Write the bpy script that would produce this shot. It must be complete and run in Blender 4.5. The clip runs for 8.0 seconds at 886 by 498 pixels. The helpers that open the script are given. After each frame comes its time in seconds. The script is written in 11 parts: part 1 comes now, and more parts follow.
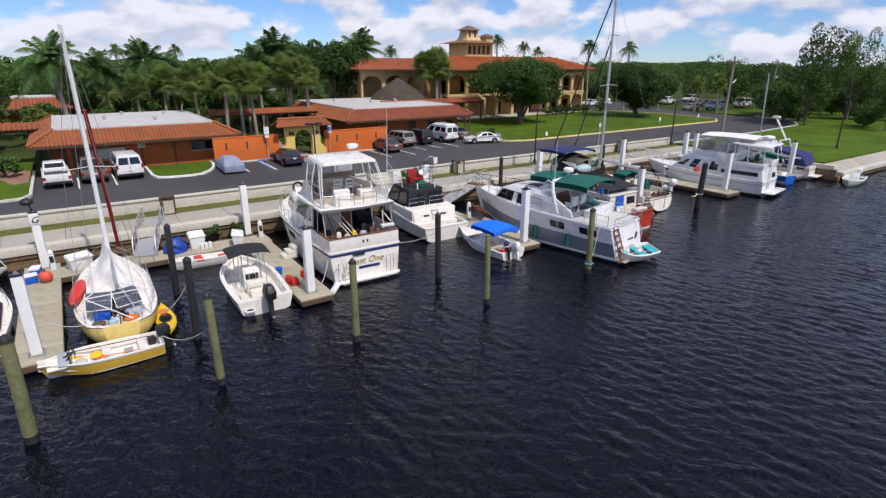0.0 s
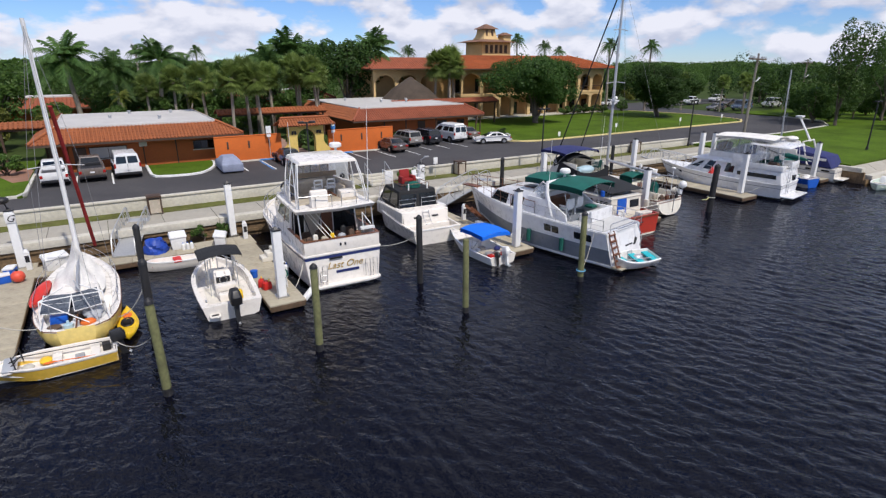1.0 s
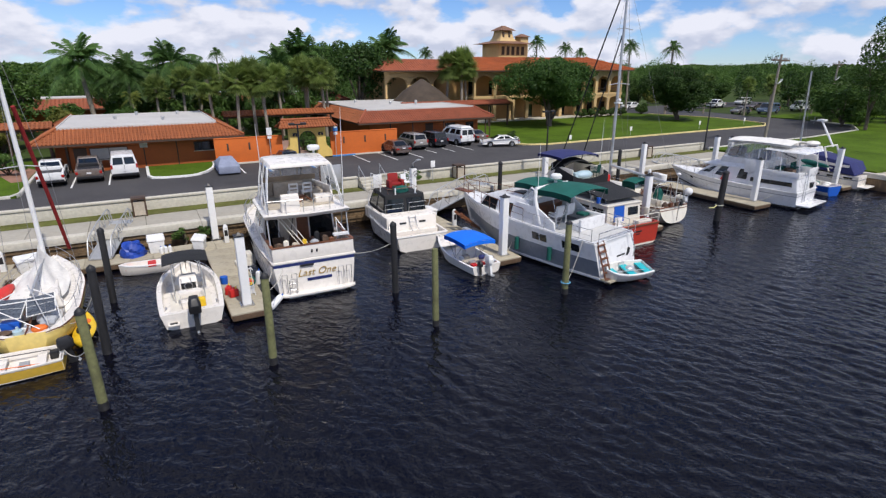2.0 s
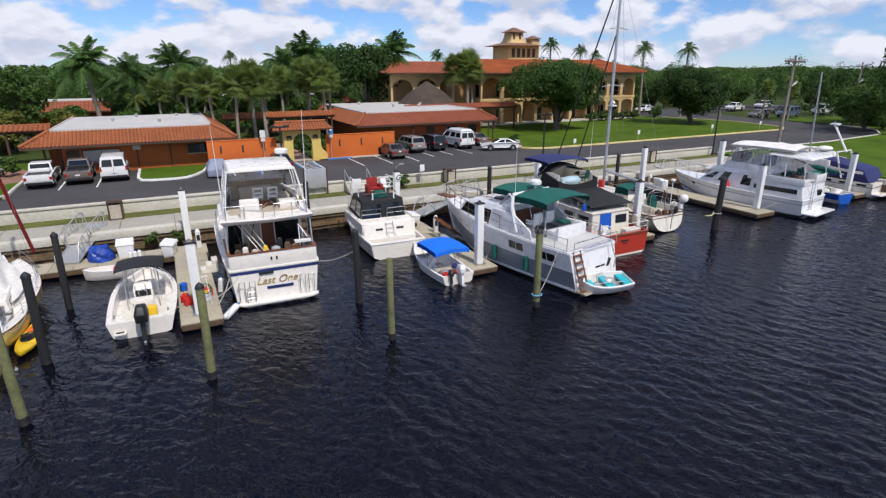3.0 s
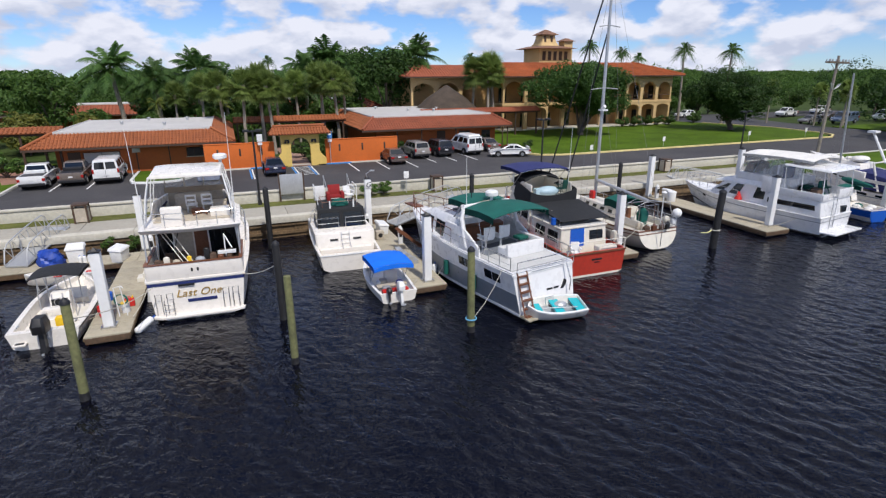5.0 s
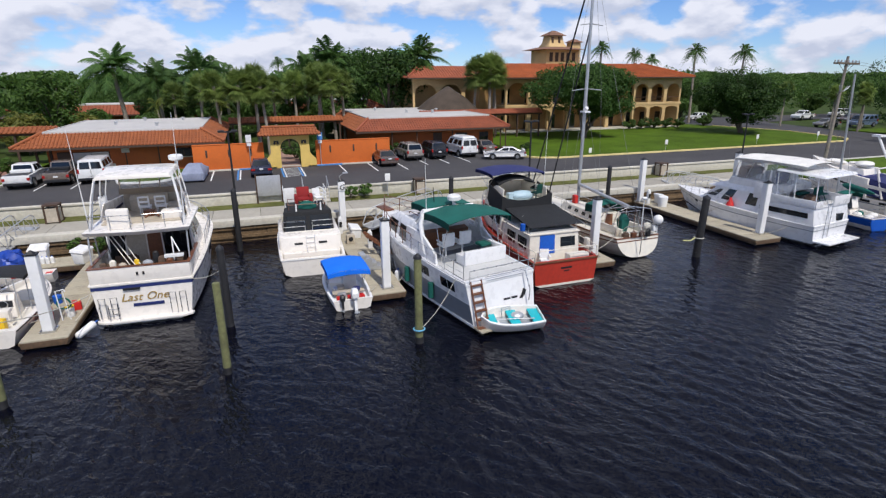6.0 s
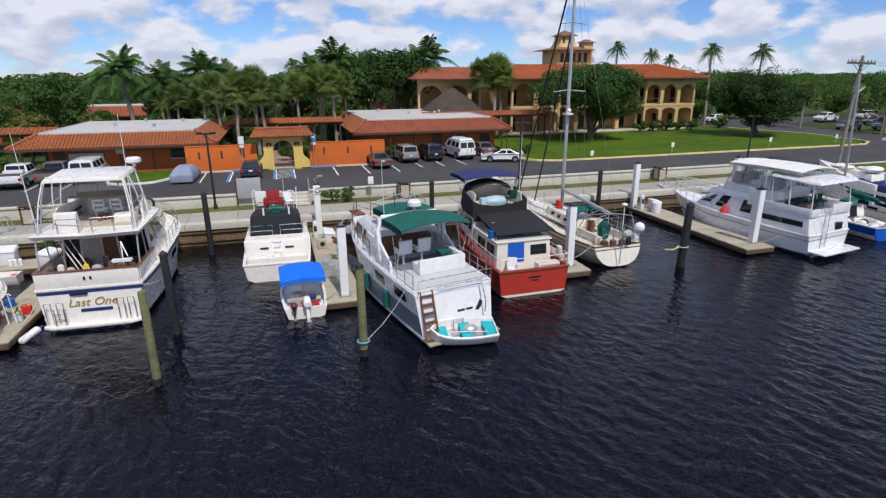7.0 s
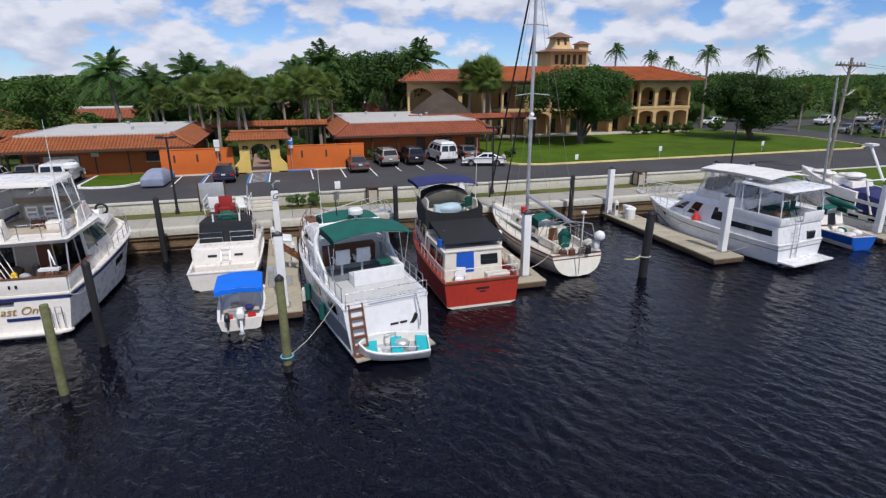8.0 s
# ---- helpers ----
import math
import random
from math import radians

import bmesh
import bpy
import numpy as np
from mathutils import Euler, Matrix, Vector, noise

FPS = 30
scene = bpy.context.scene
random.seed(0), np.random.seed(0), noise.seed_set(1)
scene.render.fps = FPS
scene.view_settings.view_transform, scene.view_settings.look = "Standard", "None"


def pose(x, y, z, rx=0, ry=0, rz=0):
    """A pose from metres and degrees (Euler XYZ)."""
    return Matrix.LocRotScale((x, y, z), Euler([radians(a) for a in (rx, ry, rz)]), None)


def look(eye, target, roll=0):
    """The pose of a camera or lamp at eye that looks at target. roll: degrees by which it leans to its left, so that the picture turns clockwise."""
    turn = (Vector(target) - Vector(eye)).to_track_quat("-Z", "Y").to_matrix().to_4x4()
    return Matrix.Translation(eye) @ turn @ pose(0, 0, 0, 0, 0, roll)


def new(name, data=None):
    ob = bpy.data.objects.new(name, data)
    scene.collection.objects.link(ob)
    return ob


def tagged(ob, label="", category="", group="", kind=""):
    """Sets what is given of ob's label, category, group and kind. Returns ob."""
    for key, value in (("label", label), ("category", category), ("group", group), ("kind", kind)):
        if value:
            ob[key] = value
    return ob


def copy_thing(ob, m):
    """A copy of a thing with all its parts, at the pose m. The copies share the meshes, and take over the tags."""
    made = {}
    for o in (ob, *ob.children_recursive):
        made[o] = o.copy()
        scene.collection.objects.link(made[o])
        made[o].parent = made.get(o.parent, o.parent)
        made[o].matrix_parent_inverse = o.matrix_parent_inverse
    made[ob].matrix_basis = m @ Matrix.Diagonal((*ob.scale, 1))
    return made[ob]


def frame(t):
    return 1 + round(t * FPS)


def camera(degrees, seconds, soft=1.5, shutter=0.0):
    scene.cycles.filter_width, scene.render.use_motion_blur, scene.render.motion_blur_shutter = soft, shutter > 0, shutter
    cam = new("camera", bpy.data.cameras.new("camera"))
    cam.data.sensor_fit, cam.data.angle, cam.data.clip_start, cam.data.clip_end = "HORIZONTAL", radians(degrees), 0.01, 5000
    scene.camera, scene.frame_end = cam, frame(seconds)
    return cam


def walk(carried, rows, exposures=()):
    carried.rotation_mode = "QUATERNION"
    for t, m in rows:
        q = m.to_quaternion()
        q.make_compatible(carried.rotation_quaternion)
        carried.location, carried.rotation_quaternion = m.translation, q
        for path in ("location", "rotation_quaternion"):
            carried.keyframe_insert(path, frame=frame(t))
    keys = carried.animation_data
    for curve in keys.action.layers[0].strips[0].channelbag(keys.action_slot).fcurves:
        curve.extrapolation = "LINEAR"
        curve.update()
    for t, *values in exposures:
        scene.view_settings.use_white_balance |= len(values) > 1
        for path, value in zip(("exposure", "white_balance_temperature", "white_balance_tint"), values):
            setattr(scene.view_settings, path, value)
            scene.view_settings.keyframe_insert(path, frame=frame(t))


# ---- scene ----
# Camera and its walk: x along the quay, y inland, z up from the water
cam = camera(78.6, 8.0, soft=1.3)
PATH = [
    (0, (-0.82, -0.467, 10.954), (0.247, 1.094, 10.302), 0.2),
    (0.5, (0.504, -0.471, 10.806), (1.549, 1.104, 10.155), 0.1),
    (1, (1.793, -0.457, 10.656), (2.784, 1.154, 10.007), -0.0),
    (1.5, (3.113, -0.45, 10.561), (4.062, 1.188, 9.916), 0.0),
    (3, (7.349, -0.587, 10.397), (8.199, 1.11, 9.766), -0.1),
    (3.5, (8.724, -0.572, 10.315), (9.538, 1.144, 9.689), -0.1),
    (4, (10.123, -0.547, 10.307), (10.89, 1.192, 9.685), -0.1),
    (5.5, (14.528, -0.721, 10.139), (15.181, 1.068, 9.527), -0.3),
    (6, (16.009, -0.674, 10.094), (16.631, 1.126, 9.485), -0.2),
    (6.5, (17.525, -0.616, 10.077), (18.097, 1.201, 9.469), -0.3),
    (7, (19.076, -0.572, 10.067), (19.62, 1.255, 9.462), -0.3),
    (7.5, (20.615, -0.558, 10.092), (21.144, 1.274, 9.489), 0.0),
    (8, (22.165, -0.488, 10.147), (22.68, 1.35, 9.547), -0.3),
]
walk(cam, [(t, look(eye, target, roll)) for t, eye, target, roll in PATH],
     exposures=[(0, 0.02, 6310, 9), (4, 0.02, 6250, 8), (6, -0.01, 6210, 8), (8, -0.14, 6150, 8)])


# ---- world, sun ----
SUN_TO = Vector((0.10, -0.80, 1.15)).normalized()
world = bpy.data.worlds.new("sky")
scene.world = world
world.use_nodes = True
wn, wl = world.node_tree.nodes, world.node_tree.links
for n in list(wn):
    wn.remove(n)


def wnode(kind, **inputs):
    n = wn.new(kind)
    for k, v in inputs.items():
        n.inputs[k.replace("_", " ")].default_value = v
    return n


sky = wn.new("ShaderNodeTexSky")
sky.sky_type = "NISHITA"
sky.sun_disc = False
sky.sun_elevation = math.asin(SUN_TO.z)
sky.sun_rotation = math.atan2(SUN_TO.x, SUN_TO.y)
sky.air_density, sky.dust_density, sky.ozone_density = 1.0, 0.0, 1.0
sky.altitude = 1200
# broken cumulus, flattened towards the horizon
coord = wn.new("ShaderNodeTexCoord")
flat = wn.new("ShaderNodeMapping")
flat.inputs["Scale"].default_value = (1.0, 1.0, 2.1)
flat.inputs["Location"].default_value = (3.1, 1.7, 0.4)
wl.new(coord.outputs["Generated"], flat.inputs["Vector"])
puff = wnode("ShaderNodeTexNoise", Scale=10.5, Detail=8.0, Roughness=0.50, Distortion=0.0)
wl.new(flat.outputs[0], puff.inputs["Vector"])
# the same clouds a little higher up: thick cloud overhead makes a grey base
above = wn.new("ShaderNodeVectorMath")
above.inputs[1].default_value = (0, 0, 0.045)
wl.new(flat.outputs[0], above.inputs[0])
puff_above = wnode("ShaderNodeTexNoise", Scale=10.5, Detail=8.0, Roughness=0.50, Distortion=0.0)
wl.new(above.outputs[0], puff_above.inputs["Vector"])
lift = wn.new("ShaderNodeMath")
lift.operation = "SUBTRACT"
wl.new(puff.outputs["Fac"], lift.inputs[0])
wl.new(puff_above.outputs["Fac"], lift.inputs[1])
cover = wn.new("ShaderNodeValToRGB")
cover.color_ramp.elements[0].position = 0.47
cover.color_ramp.elements[1].position = 0.58
# more cloud edge-on towards the horizon, clearer overhead
height = wn.new("ShaderNodeSeparateXYZ")
wl.new(coord.outputs["Generated"], height.inputs[0])
thin = wn.new("ShaderNodeMapRange")
thin.inputs["From Max"].default_value = 0.5
thin.inputs["To Min"].default_value, thin.inputs["To Max"].default_value = 0.055, 0.005
wl.new(height.outputs["Z"], thin.inputs["Value"])
amount = wn.new("ShaderNodeMath")
wl.new(puff.outputs["Fac"], amount.inputs[0])
wl.new(thin.outputs[0], amount.inputs[1])
wl.new(amount.outputs[0], cover.inputs["Fac"])
tone = wn.new("ShaderNodeValToRGB")
tone.color_ramp.elements[0].position, tone.color_ramp.elements[0].color = 0.0, (6.0, 6.3, 7.7, 1)
tone.color_ramp.elements[1].position, tone.color_ramp.elements[1].color = 1.0, (8.9, 8.8, 9.7, 1)
spread = wn.new("ShaderNodeMapRange")
spread.inputs["From Min"].default_value, spread.inputs["From Max"].default_value = -0.10, 0.10
wl.new(lift.outputs[0], spread.inputs["Value"])
wl.new(spread.outputs[0], tone.inputs["Fac"])
mix = wn.new("ShaderNodeMix")
mix.data_type = "RGBA"
wl.new(cover.outputs["Color"], mix.inputs["Factor"])
deep = wn.new("ShaderNodeVectorMath")
deep.operation = "MULTIPLY"
deep.inputs[1].default_value = (0.64, 0.83, 1.24)
wl.new(sky.outputs["Color"], deep.inputs[0])
wl.new(deep.outputs[0], mix.inputs["A"])
wl.new(tone.outputs["Color"], mix.inputs["B"])
back = wn.new("ShaderNodeBackground")
back.inputs["Strength"].default_value = 0.095
wl.new(mix.outputs["Result"], back.inputs["Color"])
wout = wn.new("ShaderNodeOutputWorld")
wl.new(back.outputs[0], wout.inputs["Surface"])

sun = new("sun", bpy.data.lights.new("sun", "SUN"))
sun.data.energy, sun.data.angle, sun.data.color = 3.65, radians(1.0), (1.0, 0.915, 0.825)
sun.matrix_world = look(SUN_TO * 60, (0, 0, 0))

# ---- mesh helpers ----
class Geo:
    """Vertices and faces gathered for one mesh."""

    def __init__(self):
        self.v, self.f = [], []

    def add(self, verts, faces):
        n = len(self.v)
        self.v += [tuple(p) for p in verts]
        self.f += [tuple(n + i for i in f) for f in faces]
        return self

    def box(self, x0, x1, y0, y1, z0, z1, m=None):
        vs = [(x, y, z) for z in (z0, z1) for x, y in ((x0, y0), (x1, y0), (x1, y1), (x0, y1))]
        if m is not None:
            vs = [m @ Vector(p) for p in vs]
        return self.add(vs, [(3, 2, 1, 0), (4, 5, 6, 7), (0, 1, 5, 4), (1, 2, 6, 5), (2, 3, 7, 6), (3, 0, 4, 7)])

    def rings(self, rings, closed=True, caps=True):
        """Skin over equal rings of points."""
        n, k = len(rings), len(rings[0])
        fs = []
        for i in range(n - 1):
            for j in range(k if closed else k - 1):
                a, b = i * k + j, i * k + (j + 1) % k
                fs.append((a, b, b + k, a + k))
        if caps and closed:
            fs.append(tuple(reversed(range(k))))
            fs.append(tuple(range((n - 1) * k, n * k)))
        return self.add([p for r in rings for p in r], fs)

    def cyl(self, p0, p1, r0, r1=None, seg=10, caps=True):
        r1 = r0 if r1 is None else r1
        a, b = Vector(p0), Vector(p1)
        d = (b - a).normalized()
        u = d.orthogonal().normalized()
        w = d.cross(u)
        ring = lambda c, r: [c + u * (r * math.cos(2 * math.pi * i / seg)) + w * (r * math.sin(2 * math.pi * i / seg)) for i in range(seg)]
        return self.rings([ring(a, r0), ring(b, r1)], True, caps)

    def tube(self, pts, r, seg=6):
        pts = [Vector(p) for p in pts]
        rings, u = [], None
        for i, p in enumerate(pts):
            d = (pts[min(i + 1, len(pts) - 1)] - pts[max(i - 1, 0)]).normalized()
            u = d.orthogonal().normalized() if u is None else (u - d * u.dot(d)).normalized()
            w = d.cross(u)
            rr = r[i] if isinstance(r, (list, tuple)) else r
            rings.append([p + u * (rr * math.cos(2 * math.pi * k / seg)) + w * (rr * math.sin(2 * math.pi * k / seg)) for k in range(seg)])
        return self.rings(rings)

    def prism(self, outline, z0, z1):
        """Upright prism over an outline in plan."""
        return self.rings([[(x, y, z0) for x, y in outline], [(x, y, z1) for x, y in outline]])

    def slab(self, outline, lo, hi, axis="x"):
        """Prism of an outline given in the plane across an axis: (y, z) for x, (x, z) for y."""
        if axis == "x":
            return self.rings([[(lo, a, b) for a, b in outline], [(hi, a, b) for a, b in outline]])
        return self.rings([[(a, lo, b) for a, b in outline], [(a, hi, b) for a, b in outline]])

    def ball(self, c, rx, ry, rz, seg=12, rows=8, z_from=-1.0):
        rings = []
        for i in range(rows + 1):
            s = z_from + (1 - z_from) * i / rows
            a = math.asin(max(-1, min(1, s)))
            k = max(math.cos(a), 0.02)
            rings.append([(c[0] + rx * k * math.cos(2 * math.pi * j / seg), c[1] + ry * k * math.sin(2 * math.pi * j / seg), c[2] + rz * math.sin(a)) for j in range(seg)])
        return self.rings(rings)

    def moved(self, m):
        self.v = [tuple(m @ Vector(p)) for p in self.v]
        return self

    def mesh(self, name, bevel=0.0, smooth=35, fix=True):
        me = bpy.data.meshes.new(name)
        me.from_pydata(self.v, [], self.f)
        if fix or bevel:
            bm = bmesh.new()
            bm.from_mesh(me)
            if fix:
                bmesh.ops.recalc_face_normals(bm, faces=bm.faces)
            if bevel:
                edges = [e for e in bm.edges if len(e.link_faces) == 2 and e.calc_face_angle(0) > 0.6]
                bmesh.ops.bevel(bm, geom=edges, offset=bevel, segments=2, profile=0.6, affect="EDGES", clamp_overlap=True)
            bm.to_mesh(me)
            bm.free()
        if smooth:
            me.polygons.foreach_set("use_smooth", [True] * len(me.polygons))
            me.set_sharp_from_angle(angle=radians(smooth))
        return me


def part(name, geo, material, parent=None, label="", bevel=0.0, smooth=35, m=None, fix=True):
    """One mesh object, under a thing or a part where parent is given. Parts keep their thing's own coordinates."""
    me = geo if isinstance(geo, bpy.types.Mesh) else geo.mesh(name, bevel, smooth, fix)
    if not me.materials:
        me.materials.append(material)
    ob = new(name, me)
    if parent is not None:
        ob.parent = parent
    if m is not None:
        ob.matrix_basis = m
    if label:
        ob["label"] = label
    return ob


def thing(name, m, label, category, group=""):
    """An Empty at the base of a thing."""
    ob = new(name)
    ob.empty_display_size = 0.3
    ob.matrix_basis = m
    return tagged(ob, label, category, group)


def structure(name, geo, material, label="", bevel=0.0, smooth=35, category="", fix=True):
    ob = part(name, geo, material, None, label, bevel, smooth, None, fix)
    return tagged(ob, label, category, "", "structure")


def empty_structure(name, label, category=""):
    return tagged(thing(name, pose(0, 0, 0), label, category), kind="structure")


# ---- materials ----
def mat(name, color, rough=0.6, metal=0.0, vary=0.25, big=0.6, small=9.0, bump=0.15, bump_scale=None, stain=None, stain_amount=0.0,
        spec=0.5, coat=0.0, per_object=0.0, dist=0.01):
    """Painted or raw surface: two scales of tone, optional stains, fine relief."""
    m = bpy.data.materials.new(name)
    m.use_nodes = True
    nt = m.node_tree
    n, l = nt.nodes, nt.links
    b = n["Principled BSDF"]
    tc = n.new("ShaderNodeTexCoord")
    n1 = n.new("ShaderNodeTexNoise")
    n1.inputs["Scale"].default_value, n1.inputs["Detail"].default_value = big, 5.0
    n2 = n.new("ShaderNodeTexNoise")
    n2.inputs["Scale"].default_value, n2.inputs["Detail"].default_value = small, 4.0
    l.new(tc.outputs["Object"], n1.inputs["Vector"])
    l.new(tc.outputs["Object"], n2.inputs["Vector"])
    add = n.new("ShaderNodeMath")
    add.operation = "ADD"
    l.new(n1.outputs["Fac"], add.inputs[0])
    l.new(n2.outputs["Fac"], add.inputs[1])
    last = add
    if per_object:
        oi = n.new("ShaderNodeObjectInfo")
        pm = n.new("ShaderNodeMath")
        pm.operation = "MULTIPLY_ADD"
        pm.inputs[1].default_value = per_object
        l.new(oi.outputs["Random"], pm.inputs[0])
        l.new(add.outputs[0], pm.inputs[2])
        last = pm
    mr = n.new("ShaderNodeMapRange")
    mr.inputs["From Min"].default_value, mr.inputs["From Max"].default_value = 0.7, 1.3 + per_object
    mr.inputs["To Min"].default_value, mr.inputs["To Max"].default_value = 1 - vary, 1 + vary * 0.6
    l.new(last.outputs[0], mr.inputs["Value"])
    mul = n.new("ShaderNodeVectorMath")
    mul.operation = "SCALE"
    mul.inputs[0].default_value = color[:3]
    l.new(mr.outputs[0], mul.inputs["Scale"])
    out = mul.outputs[0]
    if stain:
        n3 = n.new("ShaderNodeTexNoise")
        n3.inputs["Scale"].default_value, n3.inputs["Detail"].default_value, n3.inputs["Roughness"].default_value = big * 3.3, 8.0, 0.7
        l.new(tc.outputs["Object"], n3.inputs["Vector"])
        r3 = n.new("ShaderNodeValToRGB")
        r3.color_ramp.elements[0].position, r3.color_ramp.elements[1].position = 0.52, 0.72
        l.new(n3.outputs["Fac"], r3.inputs["Fac"])
        k = n.new("ShaderNodeMath")
        k.operation = "MULTIPLY"
        k.inputs[1].default_value = stain_amount
        l.new(r3.outputs["Color"], k.inputs[0])
        mx = n.new("ShaderNodeMix")
        mx.data_type = "RGBA"
        mx.inputs["B"].default_value = (*stain, 1)
        l.new(k.outputs[0], mx.inputs["Factor"])
        l.new(out, mx.inputs["A"])
        out = mx.outputs["Result"]
    l.new(out, b.inputs["Base Color"])
    rr = n.new("ShaderNodeMapRange")
    rr.inputs["From Min"].default_value, rr.inputs["From Max"].default_value = 0.3, 0.7
    rr.inputs["To Min"].default_value, rr.inputs["To Max"].default_value = max(rough - 0.08, 0.02), min(rough + 0.08, 1)
    l.new(n2.outputs["Fac"], rr.inputs["Value"])
    l.new(rr.outputs[0], b.inputs["Roughness"])
    b.inputs["Metallic"].default_value = metal
    b.inputs["Specular IOR Level"].default_value = spec
    b.inputs["Coat Weight"].default_value = coat
    if bump:
        nb = n.new("ShaderNodeTexNoise")
        nb.inputs["Scale"].default_value, nb.inputs["Detail"].default_value = bump_scale or small * 3, 5.0
        l.new(tc.outputs["Object"], nb.inputs["Vector"])
        bp = n.new("ShaderNodeBump")
        bp.inputs["Strength"].default_value, bp.inputs["Distance"].default_value = bump, dist
        l.new(nb.outputs["Fac"], bp.inputs["Height"])
        l.new(bp.outputs[0], b.inputs["Normal"])
    return m


def glass(name, tint=(0.010, 0.013, 0.016), rough=0.04):
    """Dark window glass, glossy and near opaque from outside."""
    m = bpy.data.materials.new(name)
    m.use_nodes = True
    b = m.node_tree.nodes["Principled BSDF"]
    b.inputs["Base Color"].default_value = (*tint, 1)
    b.inputs["Roughness"].default_value = rough
    b.inputs["IOR"].default_value = 1.5
    b.inputs["Specular IOR Level"].default_value = 0.6
    return m


def clear(name, tint=(0.85, 0.88, 0.88), alpha=0.16, rough=0.08):
    """Clear vinyl or glass that is seen through."""
    m = bpy.data.materials.new(name)
    m.use_nodes = True
    n, l = m.node_tree.nodes, m.node_tree.links
    b = n["Principled BSDF"]
    b.inputs["Base Color"].default_value = (*tint, 1)
    b.inputs["Roughness"].default_value = rough
    b.inputs["Alpha"].default_value = alpha
    return m


def leafy(name, a, b_, rough=0.5, translucent=0.25):
    """Leaves: each island of the mesh takes its own green."""
    m = bpy.data.materials.new(name)
    m.use_nodes = True
    n, l = m.node_tree.nodes, m.node_tree.links
    p = n["Principled BSDF"]
    g = n.new("ShaderNodeNewGeometry")
    oi = n.new("ShaderNodeObjectInfo")
    r = n.new("ShaderNodeValToRGB")
    r.color_ramp.elements[0].color, r.color_ramp.elements[1].color = (*a, 1), (*b_, 1)
    l.new(g.outputs["Random Per Island"], r.inputs["Fac"])
    hs = n.new("ShaderNodeHueSaturation")
    mr = n.new("ShaderNodeMapRange")
    mr.inputs["To Min"].default_value, mr.inputs["To Max"].default_value = 0.75, 1.25
    l.new(oi.outputs["Random"], mr.inputs["Value"])
    l.new(mr.outputs[0], hs.inputs["Value"])
    l.new(r.outputs["Color"], hs.inputs["Color"])
    l.new(hs.outputs[0], p.inputs["Base Color"])
    p.inputs["Roughness"].default_value = rough
    p.inputs["Specular IOR Level"].default_value = 0.3
    t = n.new("ShaderNodeBsdfTranslucent")
    l.new(hs.outputs[0], t.inputs["Color"])
    ms = n.new("ShaderNodeMixShader")
    ms.inputs[0].default_value = translucent
    l.new(p.outputs[0], ms.inputs[1])
    l.new(t.outputs[0], ms.inputs[2])
    l.new(ms.outputs[0], n["Material Output"].inputs["Surface"])
    return m


def water_mat():
    m = bpy.data.materials.new("river_water")
    m.use_nodes = True
    n, l = m.node_tree.nodes, m.node_tree.links
    b = n["Principled BSDF"]
    b.inputs["Base Color"].default_value = (0.0018, 0.0022, 0.0060, 1)
    b.inputs["Roughness"].default_value = 0.05
    b.inputs["IOR"].default_value = 1.33
    tc = n.new("ShaderNodeTexCoord")
    gust = n.new("ShaderNodeTexNoise")
    gust.inputs["Scale"].default_value, gust.inputs["Detail"].default_value = 0.16, 3.0
    l.new(tc.outputs["Object"], gust.inputs["Vector"])
    ruffle = n.new("ShaderNodeMapRange")
    ruffle.inputs["From Min"].default_value, ruffle.inputs["From Max"].default_value = 0.35, 0.62
    ruffle.inputs["To Min"].default_value, ruffle.inputs["To Max"].default_value = 0.45, 1.0
    l.new(gust.outputs["Fac"], ruffle.inputs["Value"])
    prev = None
    for scale, stretch, turn, dist, detail in ((1.7, 1.7, 30, 0.10, 2), (3.8, 1.5, 42, 0.055, 2), (10.0, 1.4, 20, 0.010, 1)):
        mp = n.new("ShaderNodeMapping")
        mp.inputs["Rotation"].default_value = (0, 0, radians(turn))
        mp.vector_type = "TEXTURE"
        mp.inputs["Scale"].default_value = (1, stretch, 1)
        l.new(tc.outputs["Object"], mp.inputs["Vector"])
        nz = n.new("ShaderNodeTexNoise")
        nz.inputs["Scale"].default_value, nz.inputs["Detail"].default_value, nz.inputs["Distortion"].default_value = scale, detail, 0.6
        l.new(mp.outputs[0], nz.inputs["Vector"])
        bp = n.new("ShaderNodeBump")
        bp.inputs["Distance"].default_value = dist
        l.new(ruffle.outputs[0], bp.inputs["Strength"])
        l.new(nz.outputs["Fac"], bp.inputs["Height"])
        if prev:
            l.new(prev.outputs[0], bp.inputs["Normal"])
        prev = bp
    l.new(prev.outputs[0], b.inputs["Normal"])
    return m


M_WATER = water_mat()
M_GRASS = mat("mown_grass", (0.074, 0.128, 0.010), 0.9, vary=0.45, big=0.25, small=6.0, bump=0.6, bump_scale=30, stain=(0.085, 0.125, 0.02), stain_amount=0.5, spec=0.1)
M_SOIL = mat("wooded_ground", (0.05, 0.075, 0.02), 0.95, vary=0.4, big=0.1, small=2.0, bump=0.5, bump_scale=8, spec=0.1)
M_ASPHALT = mat("asphalt", (0.054, 0.051, 0.053), 0.85, vary=0.35, big=0.16, small=4.0, bump=0.4, bump_scale=60, stain=(0.082, 0.076, 0.074), stain_amount=0.6)
M_CONCRETE = mat("weathered_concrete", (0.50, 0.47, 0.40), 0.85, vary=0.25, big=0.4, small=4.0, bump=0.3, bump_scale=25, stain=(0.27, 0.24, 0.19), stain_amount=0.55)
